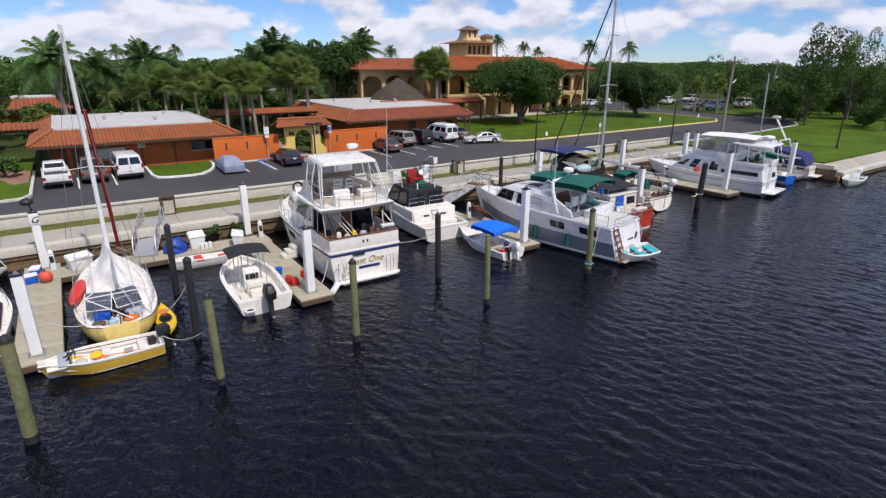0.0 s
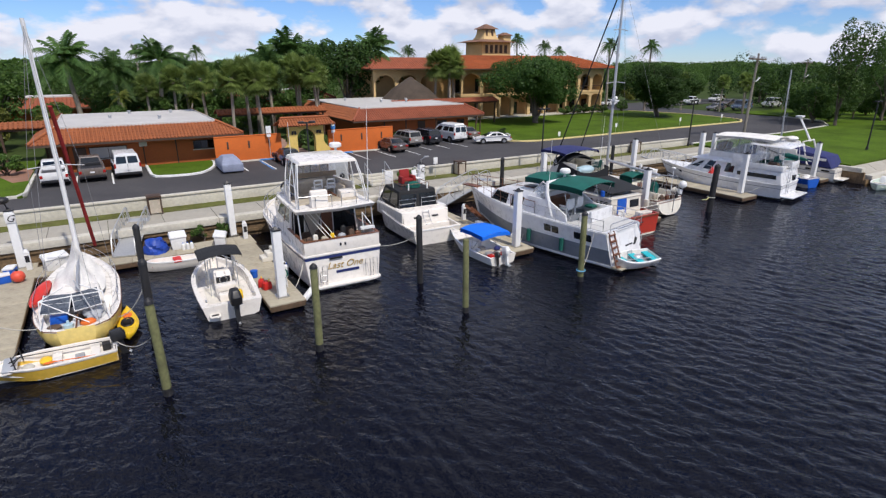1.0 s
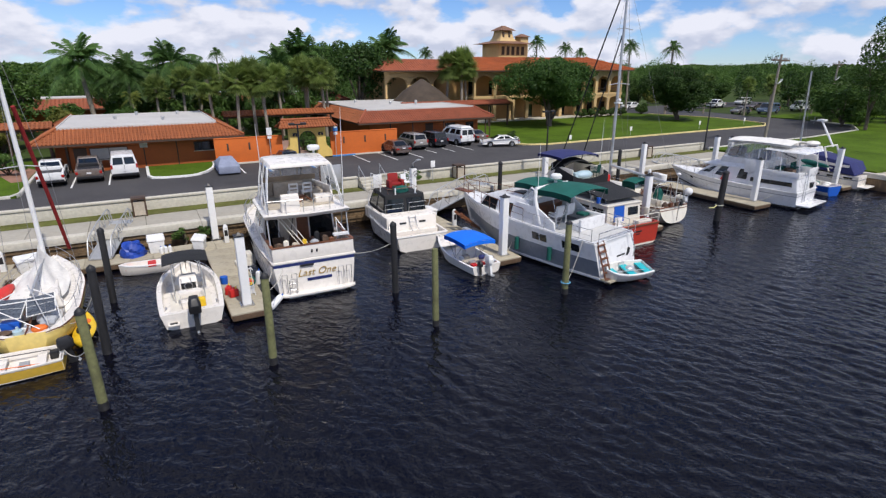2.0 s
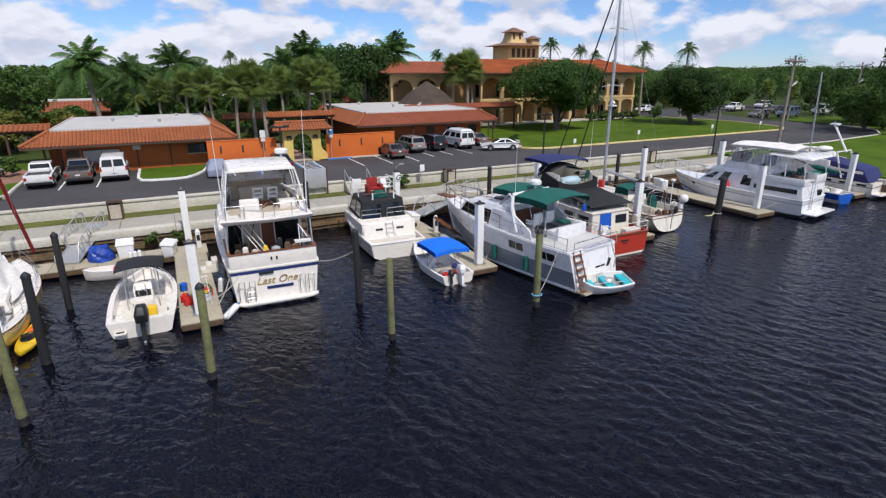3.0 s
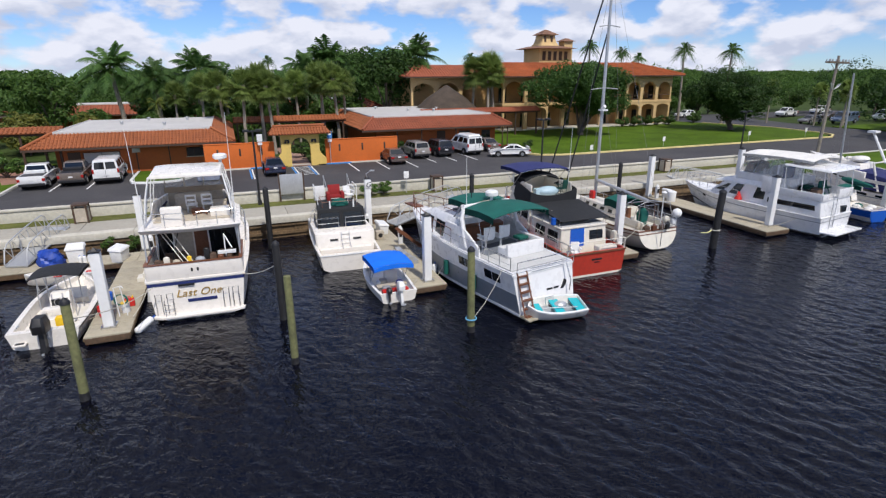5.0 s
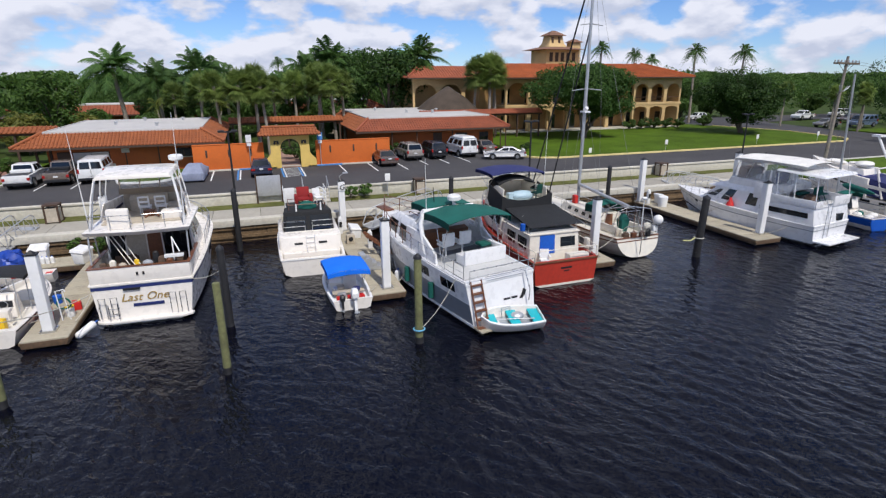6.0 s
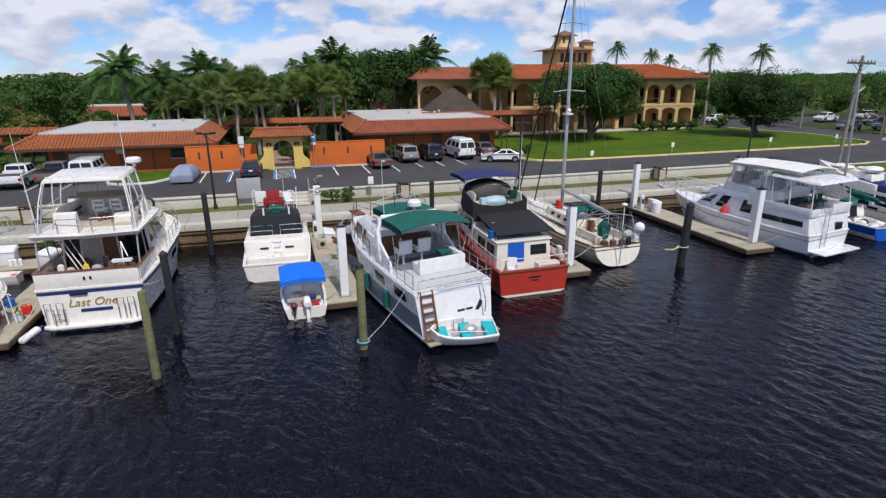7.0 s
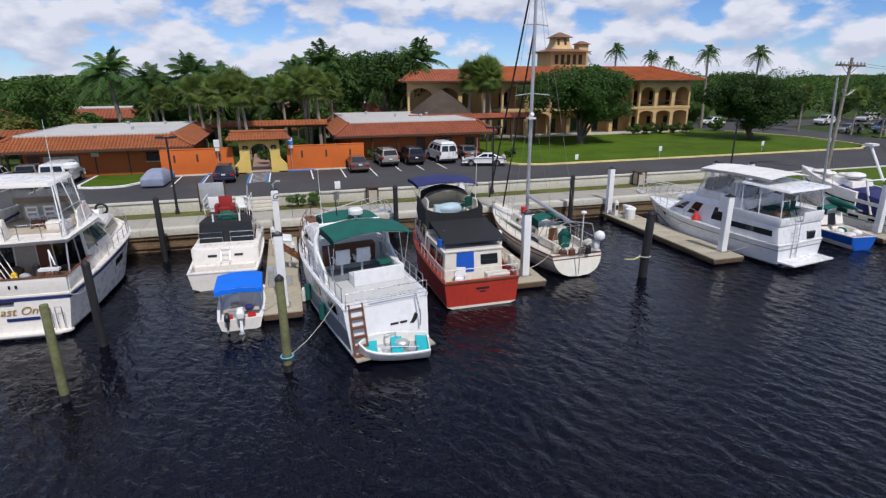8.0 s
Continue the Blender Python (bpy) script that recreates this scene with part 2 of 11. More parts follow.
M_CAPCON = mat("pale_painted_concrete", (0.56, 0.53, 0.45), 0.8, vary=0.2, big=0.35, small=5.0, bump=0.2, stain=(0.42, 0.38, 0.30), stain_amount=0.45)
M_DOCK = mat("tan_dock_deck", (0.42, 0.375, 0.28), 0.85, vary=0.3, big=0.5, small=6.0, bump=0.3, bump_scale=30, stain=(0.20, 0.17, 0.12), stain_amount=0.6, per_object=0.5)
M_TIMBER = mat("dark_wet_timber", (0.13, 0.08, 0.045), 0.8, vary=0.5, big=0.8, small=6.0, bump=0.6, stain=(0.03, 0.025, 0.02), stain_amount=0.6)
M_SEAWALL = mat("weathered_tan_timber", (0.19, 0.125, 0.065), 0.85, vary=0.5, big=0.6, small=6.0, bump=0.6, stain=(0.05, 0.037, 0.025), stain_amount=0.6)
M_OLDPILE = mat("green_weathered_pile", (0.17, 0.175, 0.075), 0.85, vary=0.4, big=1.2, small=7.0, bump=0.7, stain=(0.09, 0.09, 0.05), stain_amount=0.7)
M_TARPILE = mat("tarred_black_pile", (0.018, 0.018, 0.020), 0.7, vary=0.5, big=1.2, small=7.0, bump=0.7, stain=(0.06, 0.055, 0.05), stain_amount=0.4)
M_WHITEPILE = mat("white_pile_sleeve", (0.78, 0.78, 0.77), 0.55, vary=0.06, big=0.5, small=5.0, bump=0.1, stain=(0.6, 0.57, 0.5), stain_amount=0.18)
M_BLACK = mat("black_plastic", (0.015, 0.015, 0.017), 0.5, vary=0.3, bump=0.1)
M_GEL = mat("white_gelcoat", (0.80, 0.757, 0.695), 0.3, vary=0.04, big=0.35, small=3.0, bump=0.02, stain=(0.66, 0.62, 0.53), stain_amount=0.12, coat=0.3)
M_COOLGEL = mat("cool_white_gelcoat", (0.76, 0.76, 0.765), 0.3, vary=0.05, big=0.35, small=3.0, bump=0.02, stain=(0.62, 0.60, 0.54), stain_amount=0.15, coat=0.3)
M_OFFWHITE = mat("cream_gelcoat", (0.74, 0.70, 0.61), 0.35, vary=0.1, big=0.6, small=3.0, bump=0.04, stain=(0.48, 0.42, 0.32), stain_amount=0.4)
M_STEEL = mat("stainless_rail", (0.62, 0.62, 0.62), 0.3, metal=1.0, vary=0.1, bump=0.0)
M_ALU = mat("grey_aluminium", (0.52, 0.53, 0.54), 0.45, metal=0.6, vary=0.15, bump=0.05)
M_GLASS = glass("dark_window_glass")
M_CLEAR = clear("clear_vinyl")
M_TEALGLASS = glass("teal_tinted_glass", (0.03, 0.075, 0.07))
M_ORANGE = mat("orange_stucco", (0.58, 0.135, 0.022), 0.9, vary=0.14, big=0.5, small=8.0, bump=0.35, bump_scale=40, stain=(0.42, 0.10, 0.025), stain_amount=0.35)
M_BURNT = mat("burnt_orange_wall", (0.40, 0.108, 0.028), 0.9, vary=0.18, big=0.5, small=8.0, bump=0.3, bump_scale=40, stain=(0.30, 0.08, 0.03), stain_amount=0.35)
M_YELLOW = mat("yellow_stucco", (0.70, 0.50, 0.14), 0.9, vary=0.14, big=0.5, small=8.0, bump=0.3, bump_scale=40, stain=(0.45, 0.33, 0.12), stain_amount=0.35)
M_SAND = mat("sand_yellow_stucco", (0.60, 0.42, 0.20), 0.9, vary=0.15, big=0.3, small=5.0, bump=0.3, stain=(0.40, 0.27, 0.12), stain_amount=0.4)
M_TILE = mat("clay_roof_tile", (0.30, 0.092, 0.030), 0.8, vary=0.35, big=0.7, small=5.0, bump=0.3, stain=(0.22, 0.065, 0.03), stain_amount=0.55, per_object=0.25)
M_TILE_OLD = mat("weathered_clay_tile", (0.30, 0.085, 0.04), 0.85, vary=0.35, big=0.6, small=5.0, bump=0.3, stain=(0.12, 0.05, 0.03), stain_amount=0.6, per_object=0.25)
M_TILE_FAR = mat("far_clay_tile", (0.42, 0.11, 0.03), 0.85, vary=0.3, big=0.4, small=3.0, bump=0.3, stain=(0.2, 0.06, 0.03), stain_amount=0.4)
M_ROOFMEM = mat("pale_roof_membrane", (0.51, 0.495, 0.475), 0.85, vary=0.14, big=0.25, small=2.5, bump=0.15, stain=(0.42, 0.41, 0.40), stain_amount=0.5)
M_BROWN = mat("dark_brown_trim", (0.07, 0.04, 0.025), 0.7, vary=0.3, bump=0.2)
M_WHITEPAINT = mat("road_line_white", (0.78, 0.78, 0.76), 0.8, vary=0.2, big=1.5, small=9, bump=0.2, stain=(0.2, 0.2, 0.2), stain_amount=0.35)
M_YELLOWPAINT = mat("kerb_yellow", (0.68, 0.56, 0.24), 0.8, vary=0.25, big=1.0, small=7, bump=0.2, stain=(0.4, 0.36, 0.28), stain_amount=0.5)
M_BLUEPAINT = mat("accessible_blue", (0.05, 0.22, 0.55), 0.8, vary=0.2, big=1.0, small=7, bump=0.2, stain=(0.2, 0.25, 0.3), stain_amount=0.4)
M_KERB = mat("kerb_concrete", (0.60, 0.58, 0.52), 0.85, vary=0.2, big=0.8, small=6, bump=0.25, stain=(0.35, 0.32, 0.27), stain_amount=0.4)

# ---- ground, water, quay, road ----
ROAD_Z, LAWN_Z, PROM_Z = 1.50, 1.58, 1.42
def rippled_water(x0, x1, y0, y1, dx, dy):
    """River sheet: wind ripples with long crests, dying out into a flat sheet that reaches the horizon."""
    r = np.random.default_rng(41)
    xs, ys = np.arange(x0, x1 + dx / 2, dx), np.arange(y0, y1 + dy / 2, dy)
    X, Y = np.meshgrid(xs, ys)
    Z = np.zeros_like(X)
    warp = 0.9 * np.sin(0.21 * X + 0.33 * Y + 0.4) + 0.7 * np.sin(-0.37 * X + 0.27 * Y + 2.1) + 0.35 * np.sin(0.9 * X - 0.7 * Y)
    for k in range(34):
        wave = 0.36 * 1.034 ** k
        way = radians(34) + r.normal() * radians(33)
        kk = 2 * math.pi / wave
        p = kk * (X * math.cos(way) + Y * math.sin(way)) + r.uniform(0, 6.28) + warp * r.normal() * 3.0
        gust = 0.62 + 0.38 * np.sin(r.uniform(0.12, 0.4) * X + r.uniform(-0.4, 0.4) * Y + r.uniform(0, 6.28))
        Z += 0.0073 * wave ** 0.5 * gust * (np.abs(np.sin(p / 2)) * -2 + 1.27 if k % 2 else np.sin(p))
    edge = np.clip(np.minimum(np.minimum(X - x0, x1 - X), np.minimum(Y - y0, y1 - Y)) / 4.0, 0, 1)
    # calmer in the lee of the moored boats
    lee = np.clip((Y - 9) / 12.0, 0, 1) * np.clip((50 - X) / 10.0, 0, 1)
    Z = Z * edge * (1 - 0.58 * lee)
    ny, nx = X.shape
    idx = np.arange(nx * ny).reshape(ny, nx)
    faces = np.stack([idx[:-1, :-1], idx[:-1, 1:], idx[1:, 1:], idx[1:, :-1]], -1).reshape(-1, 4)
    far = [(-2500, -2500, 0), (2500, -2500, 0), (2500, 400, 0), (-2500, 400, 0), (x0, y0, 0), (x1, y0, 0), (x1, y1, 0), (x0, y1, 0)]
    n = nx * ny
    verts = np.concatenate([np.stack([X, Y, Z], -1).reshape(-1, 3), np.array(far)])
    faces = np.concatenate([faces, n + np.array([(0, 1, 5, 4), (1, 2, 6, 5), (2, 3, 7, 6), (3, 0, 4, 7)])])
    me = bpy.data.meshes.new("water")
    me.from_pydata(verts.tolist(), [], faces.tolist())
    me.shade_smooth()
    return me


structure("water", rippled_water(-10, 76, -1, 38, 0.10, 0.135), M_WATER, "dark rippled tannin-stained river water", category="water")
structure("ground", Geo().add([(-2500, 35.3, 1.36), (61.3, 35.3, 1.36), (61.3, 22.8, 1.36), (2500, 22.8, 1.36), (2500, 2500, 1.36), (-2500, 2500, 1.36)],
                              [(0, 1, 2, 3, 4, 5)]), M_SOIL, "flat wooded land that reaches the horizon", category="ground")

# seawall: timber face under a concrete cap
face = Geo()
xs = -80.0
while xs < 61:
    face.box(xs, xs + 0.29, 35.12 + 0.03 * (int(xs * 7) % 2), 35.34, -1.0, 1.05)
    xs += 0.3
for zz in (0.25, 0.8):
    face.box(-80, 61, 35.02, 35.14, zz, zz + 0.18)
structure("wall_seawall", face, M_SEAWALL, "weathered brown timber seawall face with horizontal wales", category="seawall", smooth=0)
side = Geo()
ys = 21.4
while ys < 35:
    side.box(61.04, 61.3, ys, ys + 0.29, -1, 1.05)
    ys += 0.3
structure("wall_seawall_return", side, M_SEAWALL, "short timber return of the seawall", category="seawall", smooth=0)
east = Geo()
xs = 61.0
while xs < 140:
    east.box(xs, xs + 0.58, 21.12, 21.35, -1, 0.42)
    xs += 0.6
structure("wall_seawall_bank", east, M_SEAWALL, "timber seawall face along the far bank", category="seawall", smooth=0)

# low white wall with coping between road and promenade
low = Geo().box(-80, 18.95, 39.62, 39.86, 1.3, 2.16).box(20.9, 60.5, 39.62, 39.86, 1.3, 2.16)
structure("wall_low", low, M_CAPCON, "long low off-white concrete wall along the road", category="wall", bevel=0.02)
cap = Geo().box(-80, 18.95, 39.54, 39.94, 2.16, 2.28).box(20.9, 60.5, 39.54, 39.94, 2.16, 2.28)
structure("trim_low_wall", cap, M_CAPCON, "off-white coping of the low wall", category="wall coping", bevel=0.02)
strip = Geo().box(-80, 18.9, 38.25, 39.62, 1.3, 1.44).box(21.0, 61, 38.25, 39.62, 1.3, 1.44)
structure("grass_strip", strip, mat("dry_grass", (0.115, 0.125, 0.035), 0.9, vary=0.45, big=0.5, small=6.0, bump=0.6, bump_scale=30, stain=(0.20, 0.17, 0.09), stain_amount=0.6, spec=0.1), "narrow dry mown grass strip before the low wall", category="grass", smooth=0)

# road and car park, one asphalt sheet
road = Geo().prism([(-80, 39.86), (82, 39.86), (97, 41.3), (104, 45.5), (106.6, 53), (106, 62), (109, 80), (150, 84), (150, 92), (95, 92), (90, 84), (97, 66),
                    (95.5, 55), (92, 51.3), (47.5, 51.0), (44.5, 52.2), (43.6, 55.8), (43.0, 62), (30.5, 60.5), (29.6, 55.6), (13, 55.6), (10.5, 57.2), (-3.8, 57.2), (-3.8, 47.6), (-80, 47.6)],
                   1.2, ROAD_Z)
structure("road", road, M_ASPHALT, "dark grey asphalt road and car park", category="road", smooth=0)

lawn = Geo().prism([(47.6, 51.3), (91.5, 51.6), (95.0, 55.5), (96.5, 66), (90, 83), (88, 92), (50, 96), (44.2, 66), (44.0, 56), (44.8, 52.6)], 1.3, LAWN_Z)
structure("lawn", lawn, M_GRASS, "broad mown green lawn under shade trees", category="lawn", smooth=0)
lawn2 = Geo().prism([(61.4, 22.75), (140, 22.75), (140, 62), (107, 62), (107.4, 53), (104.6, 45), (97.3, 40.8), (82, 39.4), (61.4, 39.4)], 1.3, LAWN_Z)
structure("lawn_bank", lawn2, M_GRASS, "mown lawn on the far bank", category="lawn", smooth=0)
structure("lawn_west", Geo().prism([(-80, 47.9), (-4.1, 47.9), (-4.1, 66), (-80, 66)], 1.3, LAWN_Z), M_GRASS, "mown lawn beside the low building", category="lawn", smooth=0)
path = Geo().prism([(-7.5, 66), (-4.2, 60), (-4.2, 54.5), (-5.2, 54.0), (-6.6, 58), (-10, 65)], 1.3, LAWN_Z + 0.012)
structure("footpath", path, mat("brick_red_paving", (0.30, 0.16, 0.11), 0.85, vary=0.3, big=1.0, small=9, bump=0.3), "reddish paved footpath across the lawn", category="path", smooth=0)


def kerb_line(name, pts, material, label, w=0.16, top=1.66):
    g = Geo()
    ring = []
    for i, (x, y) in enumerate(pts):
        a, b = Vector(pts[max(i - 1, 0)]), Vector(pts[min(i + 1, len(pts) - 1)])
        d = (b - a).normalized()
        nrm = Vector((-d.y, d.x)) * (w / 2)
        ring.append([(x + nrm.x, y + nrm.y, 1.3), (x + nrm.x, y + nrm.y, top), (x - nrm.x, y - nrm.y, top), (x - nrm.x, y - nrm.y, 1.3)])
    g.rings(ring)
    return structure(name, g, material, label, bevel=0.02, category="kerb")


kerb_line("kerb_lawn", [(44.0, 62), (44.0, 56), (44.3, 53.6), (45.2, 52.0), (47.5, 51.18), (60, 51.25), (75, 51.35), (91.5, 51.5), (94.6, 53.4), (95.5, 56), (96.6, 64), (93, 76)],
          M_YELLOWPAINT, "faded yellow painted kerb along the lawn", 0.3)
kerb_line("kerb_west", [(-3.95, 60), (-3.95, 49), (-4.4, 48), (-6, 47.75), (-40, 47.75)], M_KERB, "pale concrete kerb beside the car park", 0.22)
kerb_line("kerb_bank", [(61.5, 39.63), (82, 39.63), (97.2, 41.05), (104.3, 45.2), (107.0, 53)], M_KERB, "pale concrete kerb along the far bank lawn", 0.2)
isl = [(4.6, 57.0), (4.6, 52.0), (4.9, 51.0), (5.8, 50.6), (7.4, 50.45), (8.4, 50.75), (9.2, 51.8), (9.9, 53.4), (10.3, 55.4), (10.4, 57.0)]
structure("grass_island", Geo().prism(isl, 1.3, 1.62), M_GRASS, "small mown grass island in the car park", category="grass", smooth=0)
kerb_line("kerb_island", isl, M_WHITEPAINT, "white painted kerb round the grass island", 0.24, 1.66)


def line(x0, y0, x1, y1, w=0.12, material=None, name="road_marking", label="worn white parking bay line"):
    d = (Vector((x1, y1)) - Vector((x0, y0))).normalized()
    nrm = Vector((-d.y, d.x)) * (w / 2)
    g = Geo().prism([(x0 + nrm.x, y0 + nrm.y), (x1 + nrm.x, y1 + nrm.y), (x1 - nrm.x, y1 - nrm.y), (x0 - nrm.x, y0 - nrm.y)], ROAD_Z - 0.02, ROAD_Z + 0.006)
    return structure(name, g, material or M_WHITEPAINT, label, category="road marking", smooth=0)


for x in (-0.85, 1.72):
    line(x, 49.9, x, 55.2)
for x in (12.2, 24.05, 27.0, 29.9, 32.6, 34.9, 37.3):
    line(x, 49.8 if x < 31 else 51.9, x, 55.2 if x < 31 else 57.5)
for x in (14.4, 18.35, 20.0):
    line(x, 49.4, x, 54.8, 0.16, M_BLUEPAINT, label="worn blue accessible bay line")
    line(x + 0.2, 49.4, x + 0.2, 54.8)
for k in range(7):
    line(18.5, 49.7 + 0.72 * k, 20.0, 50.3 + 0.72 * k, 0.1)
g = Geo().prism([(14.5, 54.95), (18.0, 54.95), (18.0, 55.15), (14.5, 55.15)], 1.4, 1.62).prism([(21.0, 54.95), (24.4, 54.95), (24.4, 55.15), (21.0, 55.15)], 1.4, 1.62)
structure("kerb_blue", g, M_BLUEPAINT, "blue painted kerb at the accessible bays", bevel=0.02, category="kerb")
structure("kerb_wall", Geo().box(24.4, 29.6, 54.95, 55.15, 1.4, 1.62).box(10.6, 14.5, 54.95, 55.15, 1.4, 1.62), M_CAPCON, "pale kerb at the foot of the orange wall", bevel=0.02, category="kerb")
structure("pavement_wall", Geo().box(10.6, 29.6, 55.15, 55.75, 1.3, 1.60), M_CONCRETE, "narrow concrete strip under the orange wall", category="pavement")

# ---- docks and piles ----
def finger_dock(x0, x1, y0, y1, label, z=0.42, n=None):
    d = thing("finger_dock", pose((x0 + x1) / 2, y0, 0), label, "dock", "floating docks")
    w, l = (x1 - x0) / 2, y1 - y0
    part("fascia", Geo().box(-w, w, 0, l, 0.10, z - 0.07), M_TIMBER, d, "dark wet timber edge beams", bevel=0.02)
    part("float", Geo().box(-w + 0.15, w - 0.15, 0.2, l - 0.2, -0.35, 0.10), M_BLACK, d, "black plastic float under the deck")
    n = n or max(2, round(l / 1.2))
    step = l / n
    deck = Geo().box(-w - 0.02, w + 0.02, 0.006, step - 0.006, z - 0.07, z).mesh("deck_panel", 0.012)
    for i in range(n):
        part("deck_panel", deck, M_DOCK, d, m=pose(0, i * step, 0.003 * ((i * 5) % 3)))
    for s in (-1, 1):
        part("rub_strip", Geo().box(s * w - 0.04, s * w + 0.04, 0, l, z - 0.16, z - 0.05), M_SEAWALL, d, "worn timber rubbing strip")
    return d


finger_dock(-4.05, -2.5, 22.4, 34.6, "tan floating finger dock beside the yellow sailboat")
finger_dock(6.75, 8.35, 22.25, 32.0, "tan floating finger dock beside the large white yacht")
finger_dock(20.45, 22.1, 22.4, 34.6, "tan floating finger dock beside the grey-hulled yacht")
finger_dock(32.4, 34.1, 22.8, 34.6, "tan floating finger dock beside the cream sailboat")
finger_dock(44.6, 46.6, 23.1, 34.8, "tan floating finger dock beside the white cruiser")
finger_dock(57.6, 59.2, 23.4, 34.6, "tan floating finger dock beside the blue sailboat")
d = thing("cross_dock", pose(-2.5, 32.0, 0), "tan floating head dock along the seawall", "dock", "floating docks")
part("fascia", Geo().box(0, 11.0, 0, 1.7, 0.10, 0.36), M_TIMBER, d, "dark wet timber edge beams", bevel=0.02)
panel = Geo().box(0.006, 1.094, -0.02, 1.72, 0.36, 0.43).mesh("deck_panel", 0.012)
for i in range(10):
    part("deck_panel", panel, M_DOCK, d, m=pose(i * 1.1, 0, 0.003 * ((i * 5) % 3)))


def wood_pile(x, y, top, r, material, label, lean=(0, 0), cap=None, wet=True):
    p = thing("mooring_pile", pose(x, y, 0, lean[0], lean[1], 0), label, "mooring pile", "mooring piles")
    g = Geo()
    rings, seg = [], 12
    for z, k in ((0.28, 1.0), (0.9, 0.99), (top * 0.6, 0.96), (top - 0.06, 0.93), (top, 0.86)):
        rings.append([(r * k * math.cos(a) * (1 + 0.04 * math.sin(3 * a + z)), r * k * math.sin(a), z) for a in (2 * math.pi * i / seg for i in range(seg))])
    part("shaft", g.rings(rings), material, p)
    part("wet_foot", Geo().cyl((0, 0, -2.2), (0, 0, 0.28), r * 1.05, r * 1.03, 12), M_TARPILE, p, "dark wet foot of the pile at the waterline")
    if cap:
        part("cap", Geo().cyl((0, 0, top - 0.05), (0, 0, top + 0.05), r * 1.08, r * 0.9, 12).cyl((0, 0, top + 0.05), (0, 0, top + 0.16), r * 0.9, 0.02, 12), cap, p, "black conical cap")
    return p


OLD, TAR = "weathered green-grey timber mooring pile standing in the water", "black tarred timber mooring pile standing in the water"
wood_pile(-3.42, 17.85, 3.5, 0.20, M_OLDPILE, OLD, (1, 1.0), M_BLACK)
wood_pile(2.12, 17.9, 3.45, 0.15, M_OLDPILE, OLD, (0, -1), M_BLACK)
wood_pile(7.55, 18.12, 3.45, 0.15, M_OLDPILE, OLD, (-1.5, 0.5), M_BLACK)
wood_pile(14.32, 17.95, 3.45, 0.14, M_OLDPILE, OLD, (-1, 0))
wood_pile(21.44, 17.95, 3.56, 0.16, M_OLDPILE, "weathered green-grey mooring pile with a blue rope", (-1, 0), M_BLACK)
wood_pile(2.1, 22.0, 3.5, 0.16, M_TARPILE, TAR, (1, 1), M_BLACK)
wood_pile(2.2, 27.4, 3.5, 0.15, M_TARPILE, TAR, (0, 1), M_BLACK)
wood_pile(14.3, 22.1, 3.45, 0.16, M_TARPILE, TAR, (0, -0.5), M_BLACK)
wood_pile(14.6, 33.0, 3.7, 0.17, M_TARPILE, TAR, (0, 0), M_BLACK)
wood_pile(39.8, 22.85, 3.5, 0.22, M_TARPILE, "black tarred mooring pile with a rope tied round it", (1.5, 1), M_BLACK)
wood_pile(28.6, 34.0, 3.4, 0.17, M_TARPILE, TAR, (0, 0), M_BLACK)
wood_pile(41.6, 34.2, 3.4, 0.17, M_TARPILE, TAR, (0, 0), M_BLACK)


def white_pile(x, y, top=3.7, label="square white sleeved dock pile with a dark cap", w=0.19):
    p = thing("dock_pile", pose(x, y, 0), label, "dock pile", "white dock piles")
    part("sleeve", Geo().box(-w, w, -w, w, -1.5, top), M_WHITEPILE, p, bevel=0.04)
    part("cap", Geo().box(-w - 0.02, w + 0.02, -w - 0.02, w + 0.02, top, top + 0.05).cyl((0, 0, top + 0.05), (0, 0, top + 0.18), w * 0.9, 0.03, 4), M_BLACK, p, "dark pyramid cap")
    part("hoop", Geo().box(-w - 0.09, w + 0.09, -w - 0.09, -w - 0.04, 0.36, 0.5).box(-w - 0.09, w + 0.09, w + 0.04, w + 0.09, 0.36, 0.5)
         .box(-w - 0.09, -w - 0.04, -w - 0.04, w + 0.04, 0.36, 0.5).box(w + 0.04, w + 0.09, -w - 0.04, w + 0.04, 0.36, 0.5), M_STEEL, p, "galvanised pile hoop")
    return p


for x, y, t in ((7.52, 23.1, 3.62), (21.36, 23.12, 3.75), (33.33, 23.75, 3.7), (46.05, 24.2, 3.68), (-3.3, 23.2, 3.65), (58.6, 24.6, 3.6),
                (7.6, 34.15, 3.7), (21.05, 33.95, 3.7), (44.9, 34.45, 3.78), (-3.1, 34.1, 3.5), (33.2, 34.2, 3.7), (57.4, 34.3, 3.6), (52.2, 32.3, 4.2)):
    white_pile(x, y, t)

